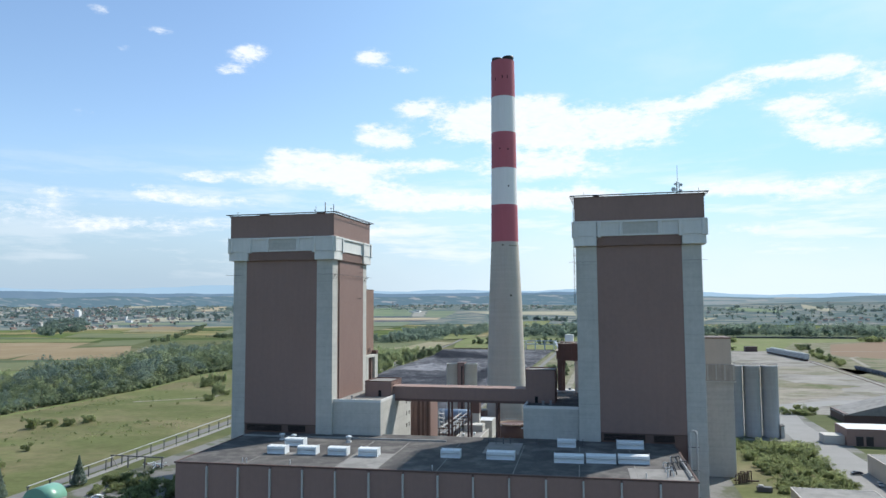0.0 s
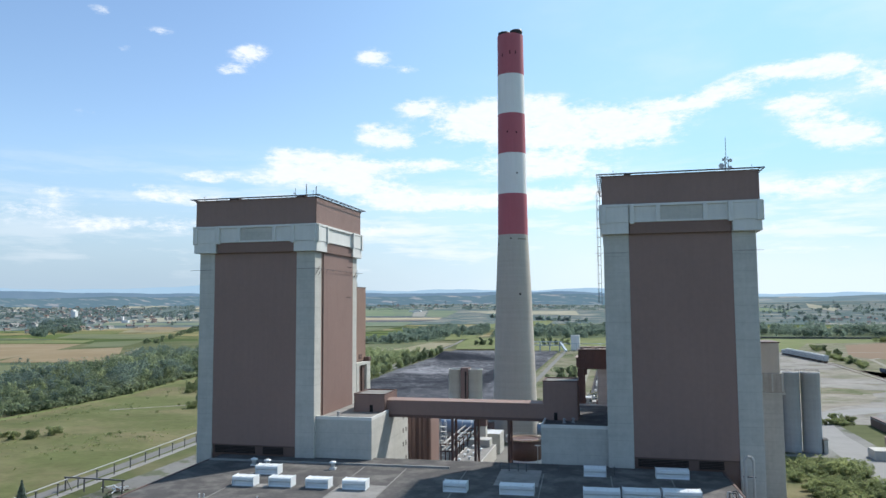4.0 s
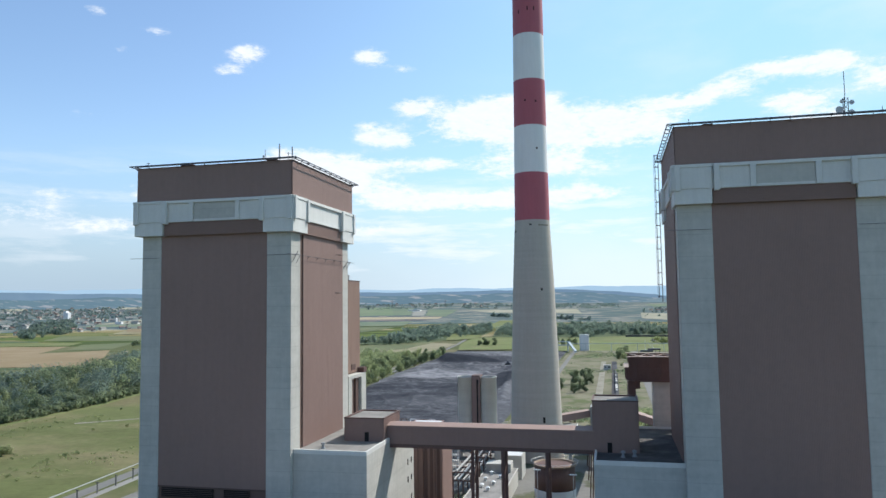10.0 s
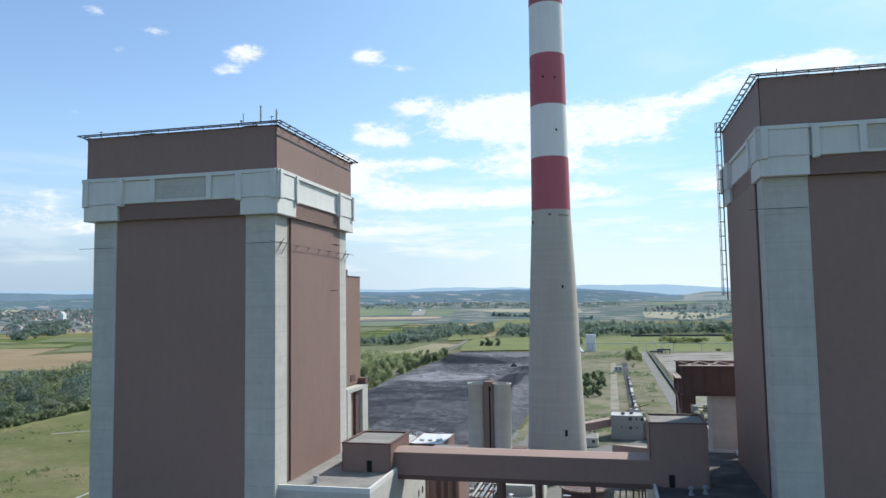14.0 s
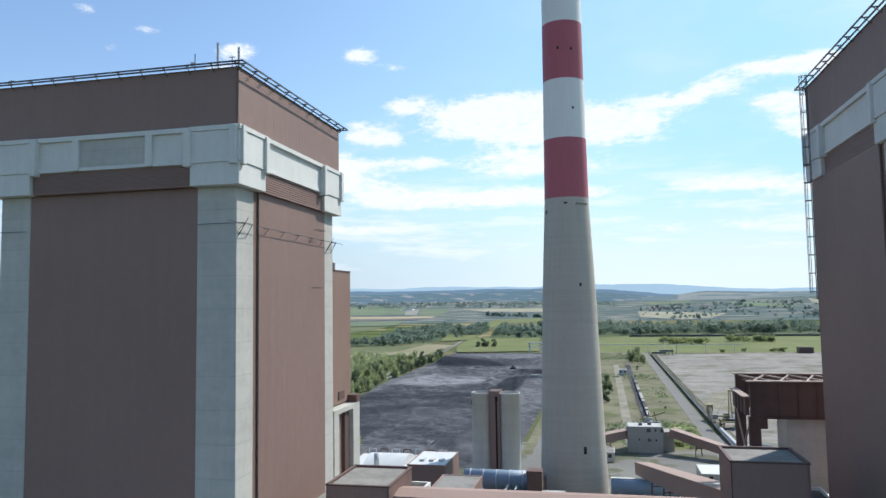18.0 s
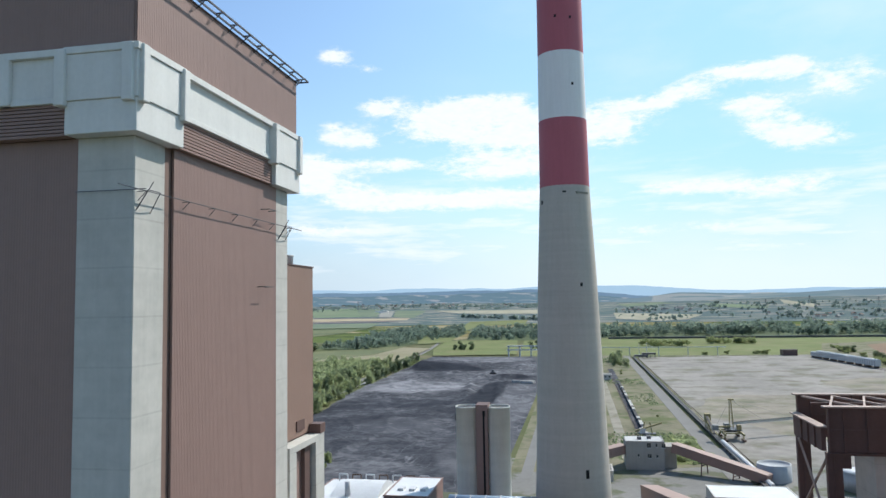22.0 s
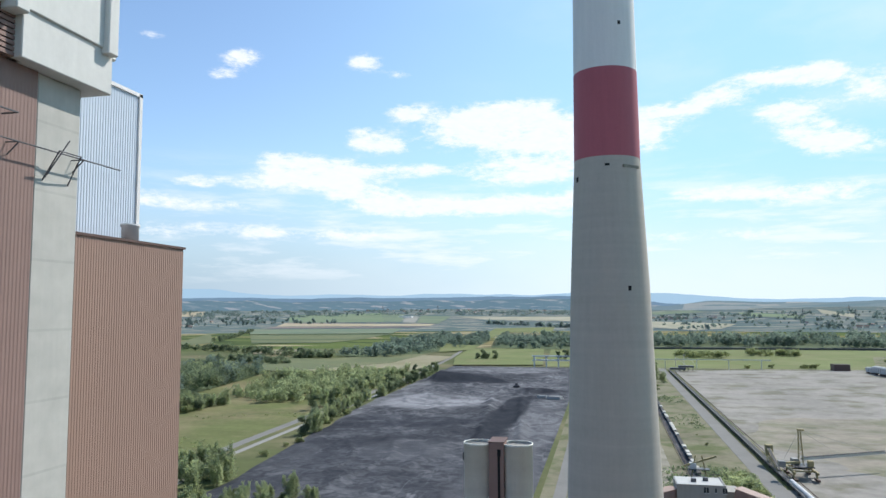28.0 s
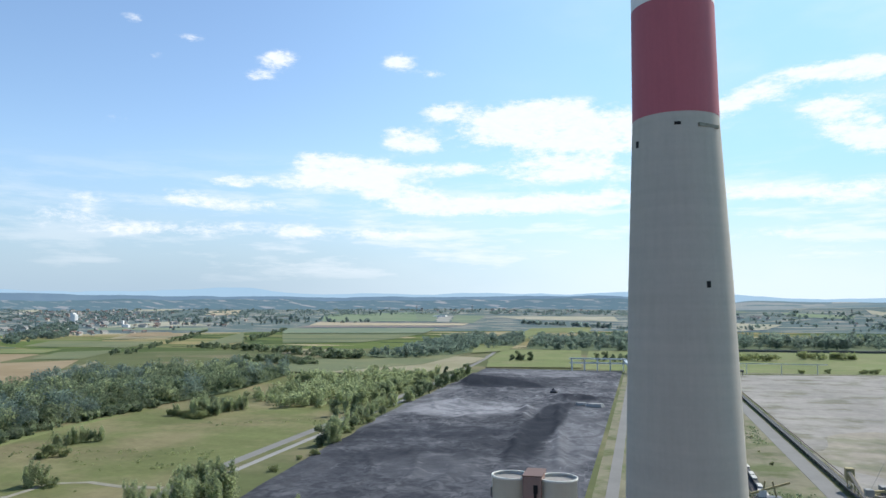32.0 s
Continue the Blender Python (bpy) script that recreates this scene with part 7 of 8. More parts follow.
def build_wagons():
    first = None
    for k in range(8):
        u = 0.62 * k / 7
        m = Matrix.Translation((209 + 20 * u, 1068 - 205 * u, 0.3)) @ Matrix.Rotation(radians(5.6), 4, "Z") @ Matrix.Diagonal((1.3, 1.28, 1.35, 1))
        if first is None:
            first = thing("rail_wagon", "grey covered goods wagon in a long parked row", "wagon", (0, 0, 0), "parked wagons")
            bm = bmesh.new()
            prof = [(-1.6, 1.1), (-1.6, 4.0), (-1.35, 4.35), (1.35, 4.35), (1.6, 4.0), (1.6, 1.1)]
            a, b = [bm.verts.new((x, -5.9, z)) for x, z in prof], [bm.verts.new((x, 5.9, z)) for x, z in prof]
            for i in range(6):
                bm.faces.new((a[i], a[(i + 1) % 6], b[(i + 1) % 6], b[i]))
            bm.faces.new(a)
            bm.faces.new(b[::-1])
            part("body", bm, M_WAGON, first, "grey ribbed body")
            for i in range(5):
                part("rib", box(-1.68, 1.68, -5.7 + 2.8 * i, -5.5 + 2.8 * i, 1.1, 4.0), M_STEEL, first)
            part("hatch", box(-0.5, 0.5, -5.5, 5.5, 4.4, 4.65), M_WHITEROOF, first, "white roof hatches")
            for y in (-4.4, 4.4):
                bogie = part("bogie", box(-0.9, 0.9, y - 1.3, y + 1.3, 0.45, 1.0), M_STEEL, first)
                for q in (-0.9, 0.9):
                    wheel = part("wheel", lathe([(-1.0, 0.45), (1.0, 0.45)], 12), M_RAIL, bogie)
                    wheel.matrix_basis = Matrix.Translation((0, y + q, 0.45)) @ Matrix.Rotation(radians(90), 4, "Y")
            first.matrix_world = m
        else:
            copy_thing(first, m)
    line = [(209, 1074), (221, 900), (216, 740), (212, 620), (211, 530)]
    for off in (0, 7):
        for (xa, ya), (xb, yb) in zip(line, line[1:]):
            solo("track_rail", beam((xa + off, ya, 0.3), (xb + off, yb, 0.3), 0.9, 0.3), M_RAIL, "rusty railway track at the edge of the yard", "rail", "track rails")
    # dark open wagons on the siding beyond the yard
    first = None
    for k in range(7):
        m = Matrix.Translation((241 + 0.6 * k, 812 - 15.5 * k, 0.2)) @ Matrix.Rotation(radians(2), 4, "Z")
        if first is None:
            first = thing("coal_wagon", "dark open goods wagon on the outer siding", "wagon", (0, 0, 0), "dark wagons")
            part("body", box(-1.5, 1.5, -6.6, 6.6, 1.2, 3.9, 0.05), M_BLUESTEEL, first, "dark blue grey wagon body")
            part("load", box(-1.3, 1.3, -6.4, 6.4, 3.9, 4.2, 0.1), M_COAL, first, "black coal load")
            for i in range(6):
                part("rib", box(-1.6, 1.6, -6.3 + 2.5 * i, -6.15 + 2.5 * i, 1.2, 3.9), M_STEEL, first)
            for y in (-4.4, 4.4):
                part("bogie", box(-1.1, 1.1, y - 1.6, y + 1.6, 0.2, 1.2), M_STEEL, first)
            first.matrix_world = m
        else:
            copy_thing(first, m)


M_WAGON = mat("pale grey wagon paint", (0.47, 0.47, 0.46), 0.6, 0.12, 0.3, 2.0, streak=0.1)
M_BLUESTEEL = mat("dull blue grey wagon steel", (0.10, 0.12, 0.15), 0.6, 0.2, 0.3, 2.0, streak=0.2)
build_wagons()


def build_far_rack():
    t = thing("pipe_bridge", "pale blue steel pipe bridge behind the coal yard", "pipe bridge", (-140, 1096, 0))
    for k in range(5):
        for y in (0, 8):
            part("column", box(14 * k, 14 * k + 0.9, y, y + 0.9, 0, 13), M_PALEBLUE, t)
        part("crosshead", box(14 * k, 14 * k + 0.9, 0, 9, 12, 13), M_PALEBLUE, t)
    for z in (8.0, 12.8):
        part("deck", box(-2, 60, 0, 1.2, z, z + 0.9), M_PALEBLUE, t)
        part("deck", box(-2, 60, 7.6, 8.8, z, z + 0.9), M_PALEBLUE, t)
    part("incline", beam((58, 4, 12), (70, -60, 4), 3, 2), M_PALEBLUE, t)
    part("beam_long", box(60, 260, 3, 3.7, 10.5, 11.2), M_PALEBLUE, t)
    for k in range(6):
        part("mast", box(80 + 34 * k, 80.6 + 34 * k, 3, 3.6, 0, 10.5), M_PALEBLUE, t)
    for x, y, z in ((26, 1074, 6), (17, 1070, 4)):
        s = thing("yard_tripper", "small grey transfer station at the end of the conveyor", "transfer station", (x, y - 4, 0))
        part("frame", box(-6, 10, 0, 6, z - 2, z, 0.1), M_STEEL, s)
        for k in range(4):
            part("leg", box(-5.8 + 4.8 * k, -5.3 + 4.8 * k, 1, 1.5, 0, z - 2), M_STEEL, s)
        part("mast", tube([(0, 3, z), (0, 3, z + 12)], 0.25, 6), M_FIN, s)
        part("stay", tube([(0, 3, z + 12), (14, 3, z)], 0.12, 5), M_FIN, s)
    g = thing("coal_dozer", "dark bulldozer standing on the coal", "bulldozer", (-131, 852, 2.6))
    part("hull", box(-2.2, 2.2, -1.4, 1.4, 0.8, 2.2, 0.15), M_STEEL, g)
    part("cab", box(-1.2, 0.8, -1.1, 1.1, 2.2, 3.8, 0.1), M_STEEL, g)
    for s in (-1, 1):
        part("track", box(-2.8, 2.4, s * 1.7 - 0.35, s * 1.7 + 0.35, 0, 1.3, 0.3), M_DARKBELT, g)
    part("blade", box(2.9, 3.2, -2.2, 2.2, 0.1, 1.7, 0.05), M_STEEL, g)
    for x, y, w, d in ((-95, 794, 5, 3), (-106, 801, 3.2, 2.4)):
        bm = bmesh.new()
        vs = [bm.verts.new((x + w * math.cos(a) * (1 + 0.25 * math.sin(3 * a + x)), y + d * math.sin(a) * (1 + 0.2 * math.cos(2 * a)), 2.9 if w > 4 else 2.5)) for a in [2 * math.pi * i / 22 for i in range(22)]]
        bm.faces.new(vs)
        lo = [bm.verts.new((v.co.x + (v.co.x - x) * 0.2, v.co.y + (v.co.y - y) * 0.2, 0.6)) for v in vs]
        for i in range(22):
            bm.faces.new((vs[i], lo[i], lo[(i + 1) % 22], vs[(i + 1) % 22]))
        solo("ash_mound", bm, M_ASH, "low mound of pale ash on the coal", "ash mound", "ash mounds")


M_PALEBLUE = mat("pale blue grey steel", (0.42, 0.47, 0.50), 0.5, 0.08, 0.5, 2.0)
M_ASH = mat("pale ash", (0.30, 0.295, 0.285), 0.95, 0.12, 0.3, 2.0)
build_far_rack()
build_dark_shed()
build_brown_pipes()
M_CARGREY = mat("grey car paint", (0.20, 0.21, 0.23), 0.3, 0.03, spec=0.6)
M_CARWHITE = mat("white car paint", (0.75, 0.76, 0.78), 0.3, 0.03, spec=0.6)
M_CARDARK = mat("dark car paint", (0.04, 0.042, 0.05), 0.3, 0.03, spec=0.6)
build_car("dark car parked on the works road", 94.2, 326.5, 12, M_CARDARK)
build_car("silver grey car parked beside the workshop", 96.6, 308.6, 84, M_CARGREY)
build_car("white car parked beside the bushes", -174.8, 233.0, 8, M_CARWHITE)

# ---- trees and woods ----
LEAF_RNG = np.random.RandomState(12)


def crown_quads(n, h, w, base, kind, size):
    """Leaf clumps of one crown: a (n, 4, 3) array of small tilted quads round uneven lobes."""
    r = LEAF_RNG
    lobes = {"poplar": 8, "round": 7}.get(kind, 11)
    cz = base + (h - base) * r.uniform(0.14, 0.86, lobes)
    ang, rad = r.uniform(0, 6.28, lobes), w * r.uniform(0.08, 0.40, lobes)
    if kind == "poplar":
        rad *= 0.45
    size_l = w * r.uniform(0.13, 0.28, lobes)
    if kind == "round":
        size_l = w * r.uniform(0.18, 0.32, lobes)
        cz = base + (h - base) * r.uniform(0.24, 0.80, lobes)
    k = r.randint(0, lobes, n)
    d = r.normal(size=(n, 3))
    d /= np.linalg.norm(d, axis=1)[:, None]
    rr = r.uniform(0.25, 1.08, n) ** 0.6
    c = np.stack([rad[k] * np.cos(ang[k]), rad[k] * np.sin(ang[k]), cz[k]], 1)
    squash = np.array([1, 1, 0.8 if kind == "bush" else (1.9 if kind == "poplar" else 1.1)])
    p = c + d * (size_l[k] * rr)[:, None] * squash
    if kind == "young":
        # several leaning stems, each a loose feathery spire
        stems = 8
        sa, sr, sh = r.uniform(0, 6.28, stems), w * r.uniform(0.06, 0.42, stems), h * r.uniform(0.45, 1.0, stems)
        lean = r.normal(size=(stems, 2)) * 0.09
        k = r.randint(0, stems, n)
        zz = r.uniform(0.03, 1.0, n) ** 0.75
        twig = 0.72 + 0.28 * np.sin(zz * 21 + k * 1.7) * np.sin(zz * 9 + k)
        rr = w * 0.27 * (1.04 - zz) ** 0.5 * (0.45 + 0.55 * np.minimum(1, zz * 3)) * twig * np.sqrt(r.uniform(0.02, 1.35, n))
        a = r.uniform(0, 6.28, n)
        p = np.stack([sr[k] * np.cos(sa[k]) + lean[k, 0] * zz * sh[k] + rr * np.cos(a), sr[k] * np.sin(sa[k]) + lean[k, 1] * zz * sh[k] + rr * np.sin(a), base + zz * sh[k] + r.normal(size=n) * 0.045 * h], 1)
        p[:, :2] += r.normal(size=(n, 2)) * 0.035 * w
    if kind == "conifer":
        z = r.uniform(0, 1, n) ** 1.3
        a = r.uniform(0, 6.28, n)
        rr = w * 0.5 * (1 - z) * r.uniform(0.5, 1.05, n)
        p = np.stack([rr * np.cos(a), rr * np.sin(a), base + z * (h - base)], 1)
    p[:, 2] = np.clip(p[:, 2], base * 0.4, h)
    u = r.normal(size=(n, 3))
    u /= np.linalg.norm(u, axis=1)[:, None]
    v = np.cross(u, d + 0.5 * r.normal(size=(n, 3)) + np.array([0.25, 0.35, 0.9]))
    v /= np.linalg.norm(v, axis=1)[:, None] + 1e-6
    s = size * r.uniform(0.6, 1.3, n)[:, None]
    return np.stack([p - u * s - v * s * 0.6, p + u * s - v * s * 0.75, p + u * s * 0.8 + v * s * 0.7, p - u * s * 0.7 + v * s * 0.6], 1)


def core_quads(h, w, base, kind):
    """The dense inner part of a crown: a faceted, uneven body."""
    r = LEAF_RNG
    rows = []
    for z, q in ((base, 0.30), (base + (h - base) * 0.3, 0.36 if kind != "conifer" else 0.3), (base + (h - base) * 0.65, 0.27), (base + (h - base) * 0.9, 0.08)):
        rows.append([(w * q * (0.5 if kind == "poplar" else 1) * r.uniform(0.75, 1.15) * math.cos(a), w * q * (0.5 if kind == "poplar" else 1) * r.uniform(0.75, 1.15) * math.sin(a), z) for a in [2 * math.pi * i / 6 for i in range(6)]])
    out = []
    for a, b in zip(rows, rows[1:]):
        for i in range(6):
            out.append((a[i], a[(i + 1) % 6], b[(i + 1) % 6], b[i]))
    return np.array(out)


def mesh_of(name, q, material):
    """A mesh from an (n, 4, 3) array of quads."""
    n = len(q)
    me = bpy.data.meshes.new(name)
    me.vertices.add(n * 4)
    me.vertices.foreach_set("co", np.ascontiguousarray(q.reshape(-1), np.float32))
    me.loops.add(n * 4)
    me.loops.foreach_set("vertex_index", np.arange(n * 4, dtype=np.int32))
    me.polygons.add(n)
    me.polygons.foreach_set("loop_start", np.arange(0, n * 4, 4, dtype=np.int32))
    me.update(calc_edges=True)
    me.materials.append(material)
    return me


def trunk_bm(h, w, base):
    bm = lathe([(-0.2, 0.03 * h), (base * 0.7, 0.022 * h), (h * 0.75, 0.006 * h)], 7)
    rng = random.Random(int(h * 100))
    for k in range(6):
        a, z = rng.uniform(0, 6.28), base * 0.6 + (h - base) * 0.09 * k
        tube([(0, 0, z), (0.22 * w * math.cos(a), 0.22 * w * math.sin(a), z + 0.16 * h), (0.34 * w * math.cos(a + 0.3), 0.34 * w * math.sin(a + 0.3), z + 0.26 * h)], 0.008 * h, 5, bm)
    return bm


def make_tree(name, label, kind, h, w, base, n, size, material):
    t = thing(name, label, "bush" if kind == "bush" else "tree", (0, 0, 0), "bushes" if kind == "bush" else "single trees")
    part("trunk", trunk_bm(h, w, base), M_BARK, t)
    q = crown_quads(n * 3, h, w, base, kind, size * 0.62)
    crown = new("crown", mesh_of("crown", q, material))
    crown.parent = t
    return t


PROTO = {
    "ash": [make_tree("broadleaf_tree", "full round broadleaf tree with dense green leaves", "broad", 12, 9, 1.2, 620, 0.55, M_LEAF),
            make_tree("broadleaf_tree", "uneven broadleaf tree with dark green leaves", "broad", 10, 9, 0.8, 560, 0.5, M_LEAF)],
    "pop": [make_tree("poplar_tree", "slim pale green poplar with upright branches", "young", 13, 8.5, 0.4, 900, 0.40, M_LEAF_LIGHT),
            make_tree("poplar_tree", "young pale green poplar with loose leaves", "young", 10, 7.5, 0.3, 760, 0.36, M_LEAF_LIGHT),
            make_tree("poplar_tree", "ragged pale green poplar with several stems", "young", 11.5, 9.5, 0.3, 860, 0.38, M_LEAF_LIGHT)],
    "bush": [make_tree("bush", "round wild bush in the meadow", "bush", 4.2, 5.8, 0.2, 420, 0.34, M_LEAF_BUSH),
             make_tree("bush", "low spreading wild bush", "bush", 2.8, 5.6, 0.1, 380, 0.30, M_LEAF_BUSH)],
    "con": [make_tree("conifer", "dark pointed conifer beside the road", "conifer", 11, 6, 0.8, 700, 0.4, M_LEAF_MIDHAZE)],
}
USED = set()


def plant(kind, x, y, scale, rng):
    proto = rng.choice(PROTO[kind])
    m = Matrix.Translation((x, y, 0.0)) @ Matrix.Rotation(rng.uniform(0, 6.28), 4, "Z") @ Matrix.Scale(scale, 4)
    if proto.name not in USED:
        USED.add(proto.name)
        proto.matrix_basis = m
        return
    ob = copy_thing(proto, m)
    ob.matrix_basis = m


def plant_all():
    rng = random.Random(21)
    # loose row between the western road and the coal, then on both sides
    for k in range(66):
        y = 618 + 6.2 * k + rng.uniform(-4, 4)
        x = (coal_left(y) + rng.uniform(-9, 1)) if k % 3 or y < 700 else left_road(y) + rng.uniform(-16, -6)
        plant(rng.choice(("pop", "pop", "ash")), x, y, rng.uniform(0.65, 1.15) * (1.15 if y < 660 else 1.0), rng)
    for k in range(24):
        y = 560 + 18 * k + rng.uniform(-6, 6)
        plant("bush", coal_left(y) + rng.uniform(-10, 2), y, rng.uniform(0.4, 1.0), rng)
    # tall young trees at the corner of the coal yard
    for x, y in ((-229, 523), (-226, 518), (-222, 526), (-214, 514), (-210, 511), (-218, 508), (-224, 505), (-206, 502), (-213, 498), (-226, 488), (-217, 486), (-208, 488), (-221, 478)):
        plant("pop", x + rng.uniform(-1, 1), y + rng.uniform(-1, 1), rng.uniform(0.75, 1.25), rng)
    for x, y, q in ((-228, 521, 1.3), (-209, 511, 1.35), (-231, 517, 1.1)):
        plant("pop", x, y, q, rng)
    for k in range(26):
        plant("pop" if k % 3 else "bush", rng.uniform(-206, -158), rng.uniform(462, 492), rng.uniform(0.5, 0.85), rng)
    # clump in the meadow
    for k in range(34):
        u, v = rng.random(), rng.random()
        plant("pop" if k % 4 else "ash", -356 + 26 * u + 6 * v, 684 + 4 * u + 36 * v, rng.uniform(0.55, 0.95), rng)
    for k in range(12):
        plant("bush", -360 + 34 * rng.random(), 680 + 10 * rng.random(), rng.uniform(0.7, 1.2), rng)
    # meadow bushes
    for x, y, q in ((-348, 581, 0.75), (-345, 586, 0.95), (-342, 592, 0.7), (-338, 598, 0.85), (-341, 596, 0.6), (-293, 509, 0.8), (-290, 512, 0.65), (-296, 512, 0.5)):
        plant("pop" if q > 0.6 else "ash", x, y, q, rng)
    for x, y, q in ((-333, 553, 1.3), (-327, 562, 1.2), (-330, 559, 1.5), (-282, 481, 1.6), (-280, 478, 1.1), (-313, 351, 1.5), (-318, 364, 1.0), (-308, 362, 1.1), (-301, 366, 1.5), (-296, 374, 1.2), (-298, 383, 1.3), (-336, 330, 1.1), (-268, 300, 0.9), (-246, 262, 1.0), (-236, 250, 1.2), (-286, 512, 1.3), (-350, 590, 1.4)):
        plant("bush", x + rng.uniform(-2, 2), y + rng.uniform(-2, 2), q, rng)
    for k in range(10):
        plant("bush", rng.uniform(-350, -250), rng.uniform(230, 560), rng.uniform(0.12, 0.42) * rng.uniform(0.5, 1.0), rng)
    for x, y, s in ((-196, 249, 1.0), (-210, 226, 1.05)):
        plant("con", x, y, s, rng)
    for k in range(48):
        plant("bush", rng.uniform(-190, -140), rng.uniform(226, 262), rng.uniform(0.5, 1.2), rng)
    # shrubs beside the silos
    for k in range(84):
        u = rng.random()
        plant("bush", 60 - 4 * u + (26 + 6 * u) * rng.random(), 292 + 92 * u, rng.uniform(0.35, 1.05), rng)
    # verge between the roads
    for k in range(8):
        plant("bush", rng.uniform(-18, -8), rng.uniform(560, 1000), rng.uniform(0.2, 0.6), rng)
    for k in range(14):
        plant("ash" if k % 2 else "pop", rng.uniform(-22, -4), rng.uniform(930, 1060), rng.uniform(0.7, 1.1), rng)
    for k in range(16):
        plant("bush", rng.uniform(-28, -2), rng.uniform(505, 545), rng.uniform(0.5, 1.0), rng)
    for k in range(10):
        plant("ash", rng.uniform(-66, -40), rng.uniform(640, 760), rng.uniform(0.6, 0.9), rng)
    for x, y in ((-215, 1122 + 100), (-205, 1226), (-222, 1230), (-228, 1222), (-120, 1240), (-100, 1236), (-110, 1246), (-90, 1240), (-82, 1250)):
        plant("ash", x, y, rng.uniform(0.9, 1.2), rng)
    for x in (97, 128, 160, 164, 168, 171):
        plant("bush", x + rng.uniform(-3, 3), 1120 + rng.uniform(-4, 14), rng.uniform(0.8, 1.8), rng)
    for k in range(44):
        u = rng.random()
        plant("ash" if k % 5 == 0 else "bush", 240 + 44 * u ** 1.2 + rng.uniform(-7, 7), 850 + 400 * u, rng.uniform(0.7, 1.7) * (0.6 if k % 5 == 0 else 1.0), rng)
    for k in range(14):
        plant("bush", 97 + 24 * rng.random(), 486 + 6 * rng.random(), rng.uniform(0.5, 0.9), rng)
    for k in range(9):
        plant("bush", rng.uniform(92, 126), rng.uniform(497, 506), rng.uniform(0.6, 1.1), rng)


def inside(x, y, poly):
    hit = False
    for (xa, ya), (xb, yb) in zip(poly, poly[1:] + poly[:1]):
        if (ya > y) != (yb > y) and x < (xb - xa) * (y - ya) / (yb - ya) + xa:
            hit = not hit
    return hit


def wood(name, label, poly, count, height, width, n, size, material, kinds=("broad",), seed=1, clear=0.0, low=None):
    """A whole wood as one body of leaves: prototypes strewn over an area."""
    rng = random.Random(seed)
    protos = [crown_quads(int(n * 1.3), 1.0, width / height, 0.1, k, size / height) for k in kinds for _ in range(6)]
    xs, ys = [p[0] for p in poly], [p[1] for p in poly]
    chunks, made, tries = [], 0, 0
    while made < count and tries < count * 30:
        tries += 1
        x, y = rng.uniform(min(xs), max(xs)), rng.uniform(min(ys), max(ys))
        if not inside(x, y, poly):
            continue
        if clear and noise.noise((x * 0.012, y * 0.012, seed)) < -clear:
            continue
        s = height * rng.uniform(0.5, 1.25) * (1 + 0.45 * noise.noise((x * 0.02, y * 0.02, seed + 5)))
        if low:
            s *= 0.34 + 0.76 * max(0.0, min(1.0, (y - low[0]) / (low[1] - low[0])))
        a = rng.uniform(0, 6.28)
        q = protos[rng.randrange(len(protos))] * s
        c, sn = math.cos(a), math.sin(a)
        q = q @ np.array([[c, sn, 0], [-sn, c, 0], [0, 0, 1]]) + np.array([x, y, land(x, y)])
        chunks.append(q)
        made += 1
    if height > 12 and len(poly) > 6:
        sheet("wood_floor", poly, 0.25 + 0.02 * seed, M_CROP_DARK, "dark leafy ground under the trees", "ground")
    ob = new(name, mesh_of(name, np.concatenate(chunks), material))
    return tagged(ob, label, "wood", kind="stuff")


plant_all()
WOOD = [(-384, 250), (-380, 401), (-382, 450), (-380, 528), (-396, 600), (-404, 660), (-398, 725), (-392, 800), (-404, 880), (-424, 980), (-520, 950), (-552, 820), (-538, 700), (-520, 600), (-512, 540), (-480, 400), (-455, 250)]
wood("wood", "dense mixed wood beyond the meadow", WOOD, 760, 13.5, 13.5, 230, 0.50, M_LEAF, ("round", "round", "broad"), 3, low=(430, 560))
wood("wood", "dark blue green trees inside the wood", WOOD, 420, 15.0, 13.5, 230, 0.50, M_LEAF_MIDHAZE, ("round", "broad"), 35, 0.12, low=(430, 560))
wood("wood", "pale young trees standing in the wood", WOOD, 240, 12.5, 9.0, 210, 0.46, M_LEAF_LIGHT, ("young", "round"), 36, 0.1, low=(430, 560))
wood("wood", "lower trees and thicket inside the wood", WOOD, 800, 6.5, 9.5, 110, 0.52, M_LEAF, ("bush", "round"), 34, low=(430, 560))
wood("tall_grass", "tufts of tall grass and weeds in the meadow", [(-360, 230), (-222, 230), (-246, 540), (-250, 700), (-370, 640)], 260, 0.7, 4.0, 9, 0.32, M_LEAF_BUSH, ("bush",), 31, -0.10)
wood("tall_grass", "weeds and low shrubs between the rail beds", [(-70, 500), (-2, 500), (-2, 1090), (-70, 1090)], 1100, 0.9, 3.6, 6, 0.5, M_LEAF, ("bush",), 32, -0.05)
wood("shrubs", "dense olive shrubs between the silos and the lawn", [(58, 290), (86, 292), (92, 378), (84, 386), (55, 384), (60, 330)], 190, 2.6, 4.4, 150, 0.20, M_LEAF_BUSH, ("bush", "round"), 37)
wood("shrubs", "small scattered shrubs in the meadow", [(-350, 230), (-250, 230), (-250, 560), (-350, 560)], 60, 1.3, 2.0, 60, 0.18, M_LEAF_BUSH, ("bush",), 38)
wood("weeds", "fresh green weeds beside the transfer house", [(-17, 502), (0, 505), (0, 564), (-14, 558)], 160, 1.3, 3.2, 26, 0.3, M_LEAF_LIGHT, ("bush",), 33)
